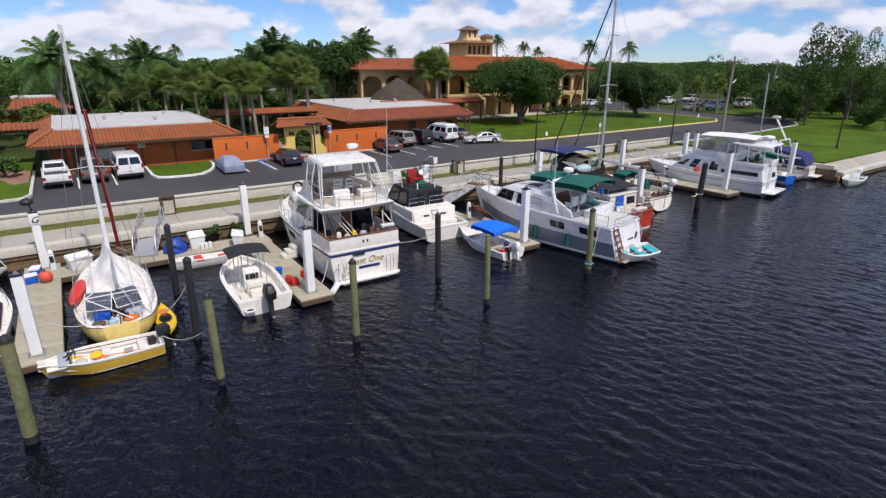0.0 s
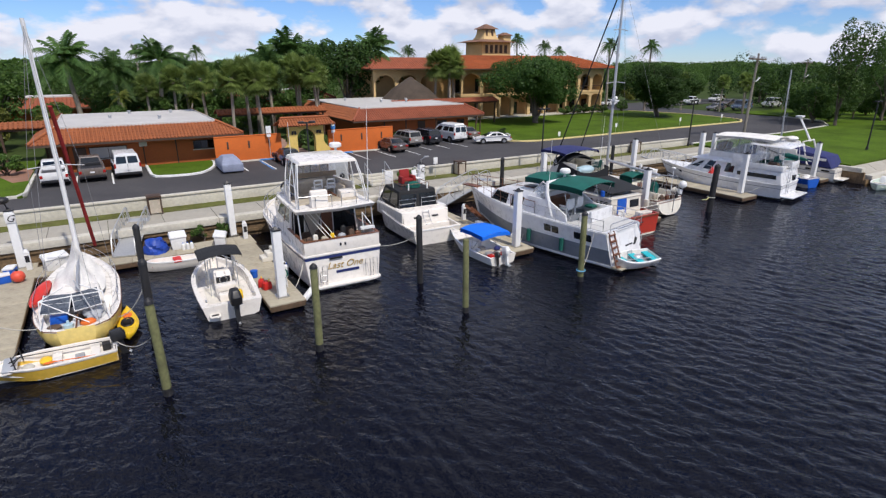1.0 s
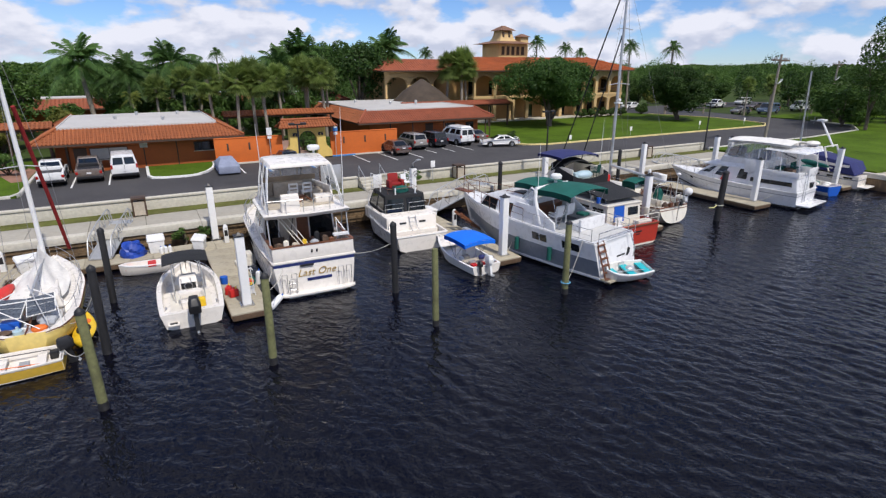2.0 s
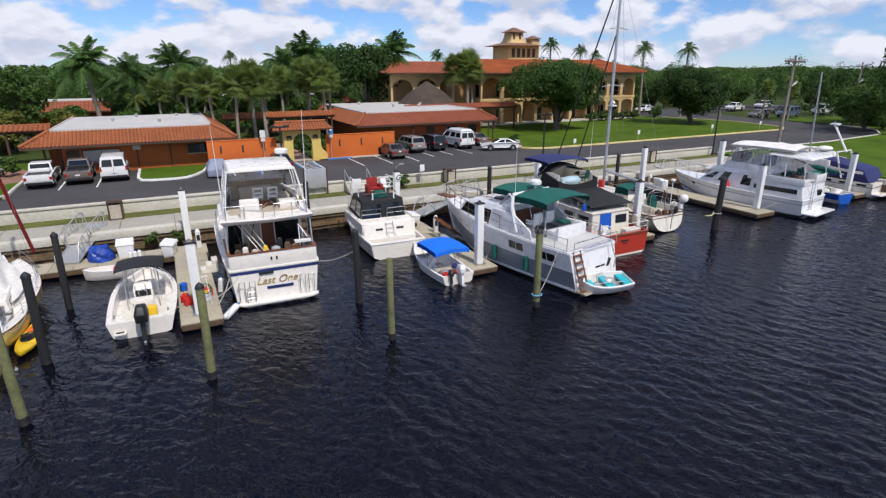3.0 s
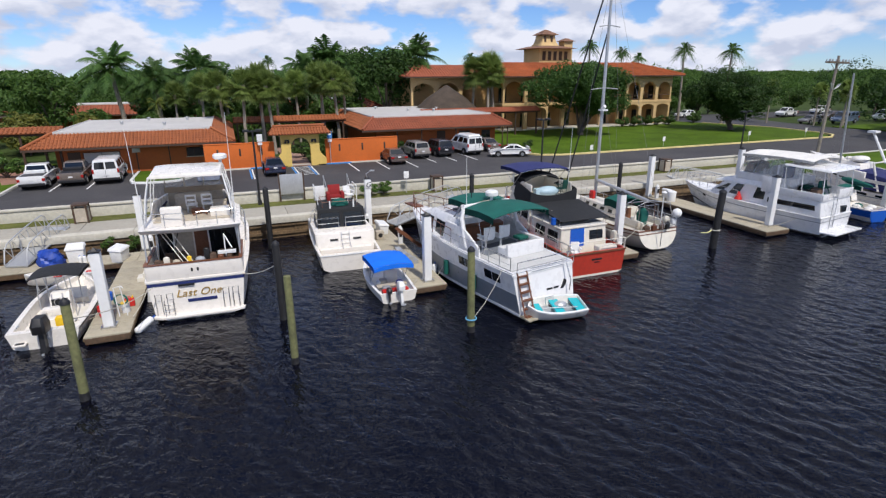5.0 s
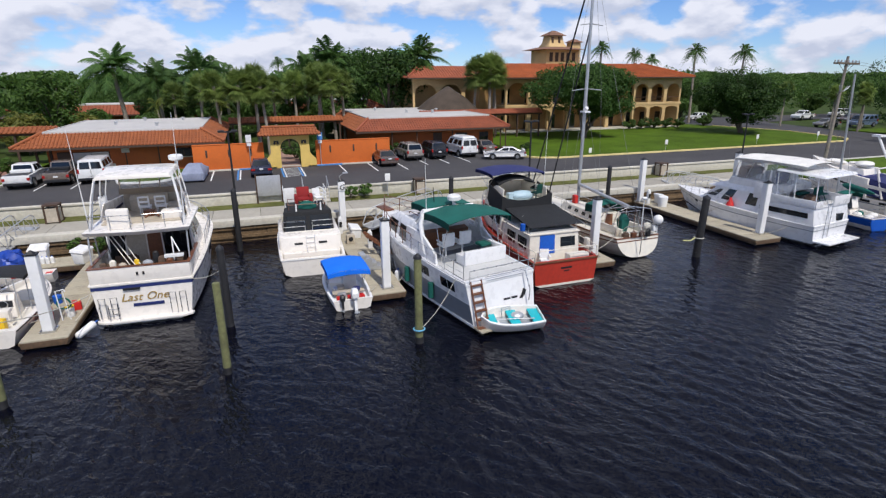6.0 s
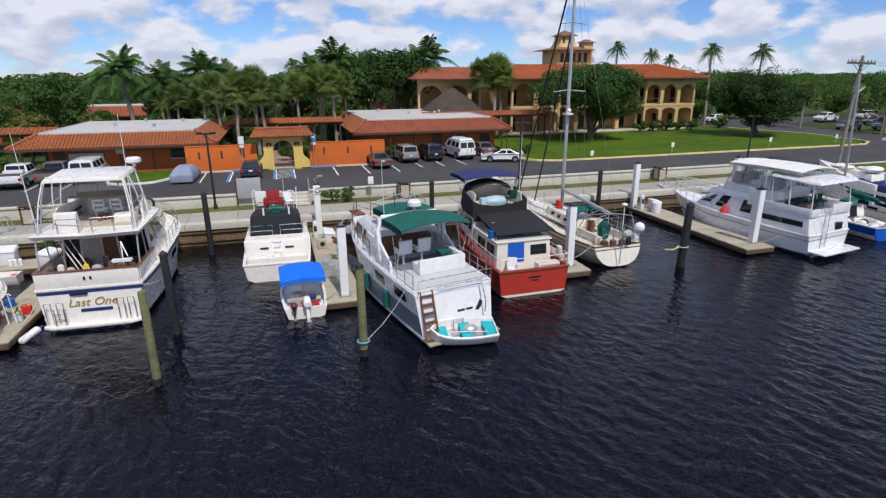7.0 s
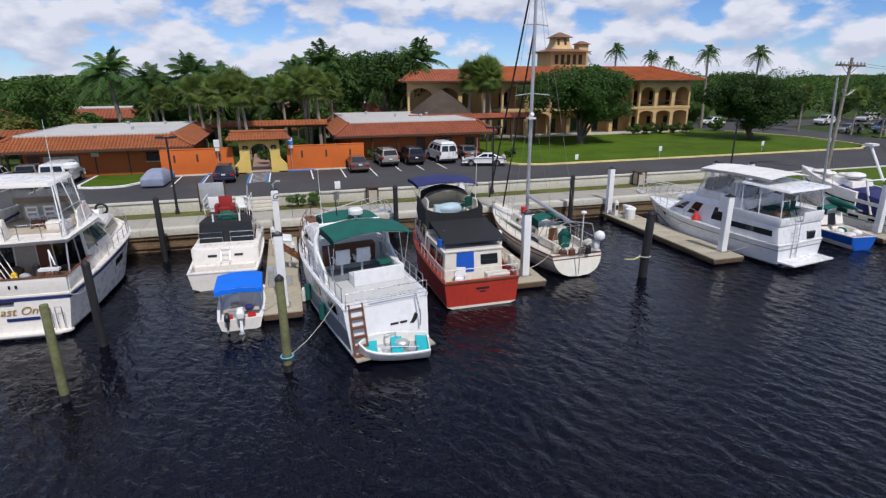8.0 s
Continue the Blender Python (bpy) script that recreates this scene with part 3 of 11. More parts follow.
# ---- buildings ----
def tile_slope(quad, pitch=0.3, course=0.42, r=0.085):
    """Barrel tiles over a sloping quad: eave a->b, ridge d->c. Each column is a stepped half round, each course lapping the one below."""
    a, b, c, d = (Vector(p) for p in quad)
    g = Geo()
    n = max(2, round((b - a).length / pitch))
    up_len = ((c + d) / 2 - (a + b) / 2).length
    m = max(2, round(up_len / course))
    nrm = (b - a).cross(d - a).normalized()
    if nrm.z < 0:
        nrm = -nrm
    along = (b - a).normalized()
    base_n = [a, b, c, d]
    g.add(base_n + [p - nrm * 0.08 for p in base_n], [(0, 1, 2, 3), (7, 6, 5, 4), (0, 4, 5, 1), (1, 5, 6, 2), (2, 6, 7, 3), (3, 7, 4, 0)])
    longest = (b - a).length
    for i in range(n):
        u = (i + 0.5) / n
        lo = a.lerp(b, u)
        # straight up the slope until the ridge or a hip stops it
        up = ((c + d) / 2 - (a + b) / 2)
        up = (up - along * up.dot(along)).normalized()
        dist = up_len
        s = (lo - a).dot(along)
        hip_l, hip_r = (d - a).dot(along), (b - c).dot(along)
        full = (d - a).dot(up)
        if hip_l > 0.05 and s < hip_l:
            dist = full * s / hip_l
        elif hip_r > 0.05 and longest - s < hip_r:
            dist = full * (longest - s) / hip_r
        else:
            dist = full
        k = max(1, round(dist / course))
        for j in range(k):
            p0, p1 = lo + up * (dist * j / k), lo + up * (dist * (j + 1) / k)
            ring = []
            for p, rr, lift in ((p0, r, 0.035), (p1, r * 0.85, 0.0)):
                ring.append([p + along * (rr * math.cos(t)) + nrm * (rr * math.sin(t) * 0.9 + lift) for t in (math.pi, math.pi * 0.7, math.pi * 0.5, math.pi * 0.3, 0)])
            g.rings(ring, closed=False, caps=False)
            q = len(g.v) - 10
            g.f.append((q, q + 1, q + 2, q + 3, q + 4))
    return g


def hip_roof(house, x0, x1, y0, y1, ze, ix0, ix1, iy0, iy1, zt, material, sides="FLRB", flat=None, pitch=0.3):
    """Tiled slopes from the eaves up to a flat or a ridge."""
    q = {"F": ((x0, y0, ze), (x1, y0, ze), (ix1, iy0, zt), (ix0, iy0, zt)), "B": ((x1, y1, ze), (x0, y1, ze), (ix0, iy1, zt), (ix1, iy1, zt)),
         "L": ((x0, y1, ze), (x0, y0, ze), (ix0, iy0, zt), (ix0, iy1, zt)), "R": ((x1, y0, ze), (x1, y1, ze), (ix1, iy1, zt), (ix1, iy0, zt))}
    for s in sides:
        o = part("roof_slope", tile_slope(q[s], pitch), material, house, "slope of barrel clay tiles", fix=False)
        o["kind"] = "stuff"
    g = Geo()
    for (p, w) in (((x0, y0, ze), (ix0, iy0, zt)), ((x1, y0, ze), (ix1, iy0, zt)), ((x0, y1, ze), (ix0, iy1, zt)), ((x1, y1, ze), (ix1, iy1, zt))):
        part("hip_cap", Geo().tube([Vector(p) + Vector((0, 0, 0.1)), Vector(w) + Vector((0, 0, 0.1))], 0.13, 8), material, house, "row of rounded hip tiles")
    part("soffit", Geo().box(x0 + 0.05, x1 - 0.05, y0 + 0.05, y1 - 0.05, ze - 0.2, ze - 0.09), M_BROWN, house, "dark brown soffit under the eaves")
    part("gutter", Geo().box(x0 - 0.03, x1 + 0.03, y0 - 0.05, y0 + 0.04, ze - 0.2, ze - 0.02), M_BROWN, house, "dark brown fascia board")
    if flat:
        part("flat_roof", Geo().box(ix0 + 0.02, ix1 - 0.02, iy0 + 0.02, iy1 - 0.02, zt - 0.3, zt + 0.06), flat, house, "pale flat roof membrane")
        part("parapet", Geo().box(ix0 - 0.08, ix1 + 0.08, iy0 - 0.08, iy0 + 0.06, zt - 0.1, zt + 0.14).box(ix0 - 0.08, ix0 + 0.06, iy0 + 0.06, iy1, zt - 0.1, zt + 0.14)
             .box(ix1 - 0.06, ix1 + 0.08, iy0 + 0.06, iy1, zt - 0.1, zt + 0.14), M_ROOFMEM, house, "pale roof edge", bevel=0.03)


def window_unit(house, x0, x1, y, z0, z1, bars=1, shutter=None):
    w = part("window", Geo().box(x0, x1, y - 0.05, y + 0.02, z0, z1), M_BROWN, house, "dark framed window")
    n = bars + 1
    for i in range(n):
        a, b = x0 + 0.05 + (x1 - x0 - 0.1) * i / n, x0 + 0.05 + (x1 - x0 - 0.1) * (i + 1) / n
        part("pane", Geo().box(a + 0.02, b - 0.02, y - 0.07, y - 0.04, z0 + 0.06, z1 - 0.06), shutter or M_GLASS, w)
    part("sill", Geo().box(x0 - 0.06, x1 + 0.06, y - 0.12, y + 0.02, z0 - 0.07, z0), M_CAPCON, w)
    return w


# low building with the long tiled front
b1 = thing("low_building", pose(0, 0, 0), "single-storey burnt-orange building with a tiled eave and flat pale roof", "building")
part("wall", Geo().box(-1.2, 12.2, 57.4, 74.5, 1.3, 4.05), M_BURNT, b1, "burnt-orange plastered walls", bevel=0.02)
part("porch_wall", Geo().box(-2.6, -1.2, 60.5, 74.5, 1.3, 4.05), M_BURNT, b1, "set-back wall of the open porch")
for x in (-2.5, -1.4):
    part("porch_post", Geo().box(x - 0.09, x + 0.09, 57.4, 57.58, 1.4, 4.0), M_BROWN, b1, "dark porch post")
hip_roof(b1, -3.9, 13.4, 55.9, 76.2, 4.15, -1.9, 11.3, 58.0, 74.0, 5.25, M_TILE, "FLR", M_ROOFMEM)
window_unit(b1, 0.3, 3.3, 57.4, 2.5, 3.55, 1, M_ROOFMEM)
window_unit(b1, 8.9, 10.9, 57.4, 2.75, 3.6, 2)
for x in (4.6, 7.4):
    part("wall_strip", Geo().box(x - 0.05, x + 0.05, 57.34, 57.4, 1.5, 4.0), M_BROWN, b1, "dark vertical trim strip")
part("door", Geo().box(-0.9, 0.1, 57.33, 57.4, 1.5, 3.6), M_BROWN, b1, "dark brown door", bevel=0.02)
part("sign", Geo().box(4.3, 4.95, 57.28, 57.34, 3.35, 3.75), M_CAPCON, b1, "small pale square sign on the wall")
for x, y in ((2.5, 66), (6.8, 63), (8.6, 70), (4.5, 71)):
    part("roof_vent", Geo().cyl((x, y, 5.3), (x, y, 5.6), 0.14, 0.14, 10).cyl((x, y, 5.6), (x, y, 5.66), 0.22, 0.2, 10), M_ALU, b1, "small metal roof vent")

# second low building behind the orange wall
b2 = thing("low_building", pose(0, 0, 0), "single-storey orange building with brown-weathered tile eaves and flat pale roof", "building")
part("wall", Geo().box(29.0, 44.5, 62.4, 84, 1.3, 4.1), M_BURNT, b2, "burnt-orange plastered walls", bevel=0.02)
hip_roof(b2, 27.0, 46.0, 60.7, 86, 4.15, 28.9, 44.3, 63.2, 83.5, 5.35, M_TILE_OLD, "FR", M_ROOFMEM)
o = part("roof_slope", tile_slope(((27.0, 86, 4.15), (27.0, 60.7, 4.15), (28.9, 63.2, 5.35), (28.9, 83.5, 5.35))), M_TILE, b2, "slope of barrel clay tiles", fix=False)
o["kind"] = "stuff"
window_unit(b2, 39.5, 41.0, 62.4, 2.5, 3.5, 1)
window_unit(b2, 42.6, 43.8, 62.4, 2.5, 3.5, 1)
part("door", Geo().box(36.6, 37.7, 62.33, 62.4, 1.5, 3.6), M_BROWN, b2, "dark brown door", bevel=0.02)
for x in (31.2, 34.2, 38.6, 44.9, 45.6):
    part("porch_post", Geo().cyl((x, 61.1, 1.4), (x, 61.1, 4.0), 0.08, 0.08, 8), M_BROWN, b2, "dark eave post")
for x, y in ((36, 72), (39.0, 70), (40.5, 73), (33, 78)):
    part("roof_vent", Geo().cyl((x, y, 5.4), (x, y, 5.75), 0.16, 0.16, 10).cyl((x, y, 5.75), (x, y, 5.82), 0.25, 0.2, 10), M_ALU, b2, "small metal roof vent")

# orange garden walls and arched gate
for x0, x1, lab in ((10.5, 16.9, "orange stucco garden wall with narrow slots beside the gate"), (21.9, 29.5, "orange stucco garden wall with narrow slots")):
    w = empty_structure("wall_orange", lab, "garden wall")
    part("wall_panel", Geo().box(x0, x1, 55.4, 55.65, 1.3, 3.9), M_ORANGE, w, bevel=0.03)
    part("coping", Geo().box(x0, x1, 55.36, 55.69, 3.9, 3.98), M_ORANGE, w, bevel=0.02)
    k = 4 if x1 - x0 > 7 else 3
    for i in range(3):
        x = x0 + (x1 - x0) * (i + 0.6) / 3.2
        part("slot", Geo().box(x - 0.09, x + 0.09, 55.37, 55.42, 2.75, 3.45), M_BROWN, w, "dark narrow wall slot", bevel=0.02)

gate = thing("arched_gate", pose(19.4, 55.2, 0), "yellow stucco gateway with an arched opening and tiled roof", "gateway")
arch = [(0.95, 1.4), (0.95, 3.35)] + [(0.95 * math.cos(a), 3.35 + 0.95 * math.sin(a)) for a in (math.pi * k / 12 for k in range(1, 12))] + [(-0.95, 3.35), (-0.95, 1.4)]
for sgn in (-1, 1):
    half = [(sgn * 2.45, 1.4), (sgn * 2.45, 2.2), (sgn * 1.95, 2.75), (sgn * 1.85, 3.0), (sgn * 1.85, 4.75), (0.0, 4.75), (0.0, 4.30)]
    half += [(sgn * 0.95 * math.sin(a), 3.35 + 0.95 * math.cos(a)) for a in (math.pi / 2 * k / 8 for k in range(1, 9))] + [(sgn * 0.95, 1.4)]
    part("gate_wall", Geo().slab(half, -0.25, 0.35, "y"), M_YELLOW, gate, smooth=0)
    part("wall_light", Geo().box(sgn * 1.3 - 0.22, sgn * 1.3 + 0.22, -0.36, -0.26, 4.02, 4.14).ball((sgn * 1.3 - 0.15, -0.34, 3.92), 0.12, 0.1, 0.12, 8, 6).ball((sgn * 1.3 + 0.15, -0.34, 3.92), 0.12, 0.1, 0.12, 8, 6),
         M_BLACK, gate, "black twin floodlight")
for q, nm in ((((-3.0, -0.95, 4.72), (3.0, -0.95, 4.72), (2.5, 0.05, 5.4), (-2.5, 0.05, 5.4)), "roof_slope"), (((3.0, 1.05, 4.72), (-3.0, 1.05, 4.72), (-2.5, 0.05, 5.4), (2.5, 0.05, 5.4)), "roof_slope")):
    o = part(nm, tile_slope(q, 0.28, 0.36), M_TILE, gate, "barrel clay tiles", fix=False)
    o["kind"] = "stuff"
part("ridge", Geo().tube([(-2.5, 0.05, 5.46), (2.5, 0.05, 5.46)], 0.13, 8), M_TILE, gate, "rounded ridge tiles")
part("iron_grille", Geo().tube([(0.9 * math.cos(a), 0.1, 3.35 + 0.9 * math.sin(a)) for a in (math.pi * k / 10 for k in range(11))], 0.03).tube([(-0.9, 0.1, 3.35), (0.9, 0.1, 3.35)], 0.03)
     .tube([(0, 0.1, 3.35), (0, 0.1, 4.25)], 0.025).tube([(-0.5, 0.1, 3.35), (-0.5, 0.1, 4.1)], 0.02).tube([(0.5, 0.1, 3.35), (0.5, 0.1, 4.1)], 0.02), M_BLACK, gate, "black wrought-iron fanlight")
structure("pavement_gate", Geo().prism([(18.5, 55.0), (20.3, 55.0), (21.0, 70), (18.0, 70)], 1.3, 1.59), mat("terracotta_paving", (0.32, 0.20, 0.15), 0.85, vary=0.3, big=1, small=8, bump=0.3), "terracotta paved walk behind the gate", category="path")


def arcade(house, x0, y, n, bay, z0, spring, rise, ztop, material, t=0.5):
    """A storey of arched bays cut through a wall."""
    for i in range(n):
        xa = x0 + i * bay
        c, hw = xa + bay / 2, bay / 2 - 0.32
        for s in (-1, 1):
            o = [(c + s * bay / 2, z0), (c + s * bay / 2, ztop), (c, ztop), (c, spring + rise)]
            o += [(c + s * hw * math.sin(a), spring + rise * math.cos(a)) for a in (math.pi / 2 * k / 7 for k in range(1, 8))] + [(c + s * hw, z0)]
            part("arcade_pier", Geo().slab(o, y, y + t, "y"), material, house, smooth=0)


b3 = thing("clubhouse", pose(0, 0, 0), "two-storey sand-yellow Mediterranean clubhouse with arcades, tiled roof and tower", "building")
# Inner wall takes a darker sand colour: arcade shade painted into the base colour.
part("core_wall", Geo().box(50, 85.6, 80.2, 96, 1.3, 9.9), mat("shade_darkened_stucco", (0.42, 0.25, 0.10), 0.9, vary=0.25), b3, "set-back inner wall behind the arcades")
part("wing_wall", Geo().box(40, 53, 88, 96, 1.3, 9.9), M_SAND, b3, "recessed wing wall")
part("floor_slab", Geo().box(52.9, 86.2, 76.95, 80.3, 5.35, 5.75), M_SAND, b3, "upper gallery floor", bevel=0.03)
part("base", Geo().box(52.7, 86.4, 76.8, 81, 1.3, 1.75), M_CONCRETE, b3, "pale concrete terrace")
arcade(b3, 53.0, 77.0, 2, 4.1, 5.75, 7.75, 1.3, 9.9, M_SAND)
arcade(b3, 53.0, 77.0, 2, 4.1, 1.6, 4.4, 0.7, 5.35, M_SAND)
arcade(b3, 76.4, 77.0, 3, 3.2, 5.75, 7.6, 1.15, 9.9, M_SAND)
arcade(b3, 76.4, 77.0, 3, 3.2, 1.6, 4.6, 0.5, 5.35, M_SAND)
arcade(b3, 61.2, 78.5, 4, 3.8, 5.75, 7.7, 1.2, 9.9, M_SAND)
arcade(b3, 61.2, 78.5, 4, 3.8, 1.6, 4.4, 0.7, 5.35, M_SAND)
arcade(b3, 40.2, 83.4, 3, 4.2, 5.2, 7.6, 1.2, 9.9, M_SAND)
part("side_wall", Geo().box(85.7, 86.1, 77.5, 96, 1.3, 9.9), M_SAND, b3)
hip_roof(b3, 51.8, 87.5, 75.8, 98, 9.85, 56, 83, 84.5, 86.0, 12.0, M_TILE_FAR, "FLR", None, 0.45)
hip_roof(b3, 39.0, 53.0, 82.0, 98, 9.85, 42, 52.8, 86, 87.0, 11.6, M_TILE_OLD, "FL", None, 0.45)
for x in (54.5, 58.6, 62.9, 66.7, 70.5, 74.3, 78.0, 81.2, 84.4):
    for z0 in (1.7, 5.8):
        window_unit(b3, x - 0.7, x + 0.7, 80.2, z0 + 0.1, z0 + 2.3, 1)
part("balustrade", Geo().box(76.5, 86.0, 77.1, 77.2, 6.55, 6.65), M_BROWN, b3, "dark gallery rail")
# tower
M_TOWERTILE = mat("weathered_brown_tile", (0.20, 0.105, 0.065), 0.85, vary=0.3, big=0.6, small=5.0, bump=0.3, stain=(0.30, 0.18, 0.10), stain_amount=0.5)
part("tower_shaft", Geo().box(69.2, 76.2, 94, 100, 9, 14.8), M_SAND, b3, "sand-yellow tower shaft", bevel=0.05)
for x in (70.2, 71.4, 72.6, 73.8, 75.0):
    part("tower_opening", Geo().box(x - 0.32, x + 0.32, 93.9, 94.02, 12.6, 14.2), M_BROWN, b3, "tall dark tower opening")
part("tower_eave", Geo().rings([[(67.5, 92.4, 14.7), (76.6, 92.4, 14.7), (76.6, 101, 14.7), (67.5, 101, 14.7)], [(69.9, 94.6, 15.25), (74.2, 94.6, 15.25), (74.2, 99.3, 15.25), (69.9, 99.3, 15.25)]]), M_TOWERTILE, b3, "tiled skirt roof of the tower", smooth=0)
part("lantern", Geo().rings([[(72 - w, 96.8 - w, z), (72 + w, 96.8 - w, z), (72 + w, 96.8 + w, z), (72 - w, 96.8 + w, z)] for z, w in ((15.1, 2.1), (15.5, 1.8), (15.8, 1.6), (16.5, 1.4), (17.3, 1.3))]), M_SAND, b3, "square tower lantern", bevel=0.05)
for x in (71.1, 72.5):
    part("lantern_opening", Geo().box(x - 0.2, x + 0.2, 95.2, 95.6, 15.95, 17.0), M_BROWN, b3, "dark lantern opening")
part("lantern_roof", Geo().rings([[(70.1, 94.9, 17.25), (73.9, 94.9, 17.25), (73.9, 98.7, 17.25), (70.1, 98.7, 17.25)], [(71.8, 96.6, 18.2), (72.2, 96.6, 18.2), (72.2, 97.0, 18.2), (71.8, 97.0, 18.2)]]), M_TOWERTILE, b3, "small tiled pyramid roof", smooth=0)
part("turret", Geo().box(75.2, 77.1, 95, 97, 12, 16.1), M_SAND, b3, "slim corner turret", bevel=0.05)
part("turret_roof", Geo().rings([[(74.8, 94.6, 16.1), (77.5, 94.6, 16.1), (77.5, 97.4, 16.1), (74.8, 97.4, 16.1)], [(75.9, 95.8, 16.7), (76.4, 95.8, 16.7), (76.4, 96.2, 16.7), (75.9, 96.2, 16.7)]]), M_TOWERTILE, b3, "small tiled turret cap", smooth=0)


def covered_walk(x0, x1, y0, y1, z, label, material):
    w = thing("covered_walk", pose(0, 0, 0), label, "covered walkway", "covered walkways")
    ym = (y0 + y1) / 2
    for i in range(max(2, round((x1 - x0) / 3.5)) + 1):
        x = x0 + 0.4 + (x1 - x0 - 0.8) * i / max(2, round((x1 - x0) / 3.5))
        part("post", Geo().box(x - 0.1, x + 0.1, y0 + 0.3, y0 + 0.5, 1.4, z), M_BROWN, w)
    for q in (((x0, y0, z), (x1, y0, z), (x1, ym, z + 0.55), (x0, ym, z + 0.55)), ((x1, y1, z), (x0, y1, z), (x0, ym, z + 0.55), (x1, ym, z + 0.55))):
        o = part("roof_slope", tile_slope(q, 0.4), material, w, "barrel clay tiles", fix=False)
        o["kind"] = "stuff"
    part("beam", Geo().box(x0, x1, y0 + 0.25, y0 + 0.5, z - 0.28, z - 0.1), M_BROWN, w, "dark eave beam")
    return w


covered_walk(-30, -3.0, 65.5, 68, 4.75, "covered walkway with a tiled roof beside the lawn", M_TILE)
covered_walk(13.5, 27.0, 69.5, 72, 4.85, "covered walkway with a tiled roof behind the gate", M_TILE)
covered_walk(38, 56.5, 71.5, 74, 5.0, "covered walkway with a dark tiled roof before the clubhouse", M_TILE_OLD)
for x0, x1, y0, y1 in ((-14, 9, 98, 110), (10, 28, 104, 116), (-34, -18, 92, 104), (28, 40, 100, 112)):
    h = thing("distant_building", pose(0, 0, 0), "low red-roofed building half hidden by palms", "building", "distant red-roofed buildings")
    part("wall", Geo().box(x0 + 1, x1 - 1, y0 + 1, y1 - 1, 1.3, 4.4), M_BURNT, h)
    hip_roof(h, x0, x1, y0, y1, 4.5, x0 + 3, x1 - 3, y0 + 2.6, y1 - 2.6, 5.9, M_TILE_OLD, "F", M_ROOFMEM, 0.5)
    for k in range(3):
        xx = x0 + 2.5 + (x1 - x0 - 5) * k / 2
        window_unit(h, xx - 0.7, xx + 0.7, y0 + 1, 2.4, 3.6, 1)
hut = thing("thatched_hut", pose(44.0, 78.0, 0), "round palm-thatched hut beside the clubhouse", "hut")
M_THATCH = mat("grey_palm_thatch", (0.07, 0.052, 0.038), 0.95, vary=0.4, big=0.8, small=8, bump=0.8, bump_scale=20)
part("thatch", Geo().rings([[(5.4 * math.cos(a) * (1 + 0.03 * math.sin(7 * a)), 5.4 * math.sin(a), 4.6) for a in (2 * math.pi * k / 24 for k in range(24))],
                            [(3.0 * math.cos(a), 3.0 * math.sin(a), 6.8) for a in (2 * math.pi * k / 24 for k in range(24))], [(0.2 * math.cos(a), 0.2 * math.sin(a), 8.6) for a in (2 * math.pi * k / 24 for k in range(24))]]), M_THATCH, hut, "grey-brown thatched cone roof")
for k in range(6):
    a = math.pi * k / 3
    part("post", Geo().cyl((4.5 * math.cos(a), 4.5 * math.sin(a), 1.3), (4.5 * math.cos(a), 4.5 * math.sin(a), 4.8), 0.13, 0.12, 8), M_BROWN, hut)

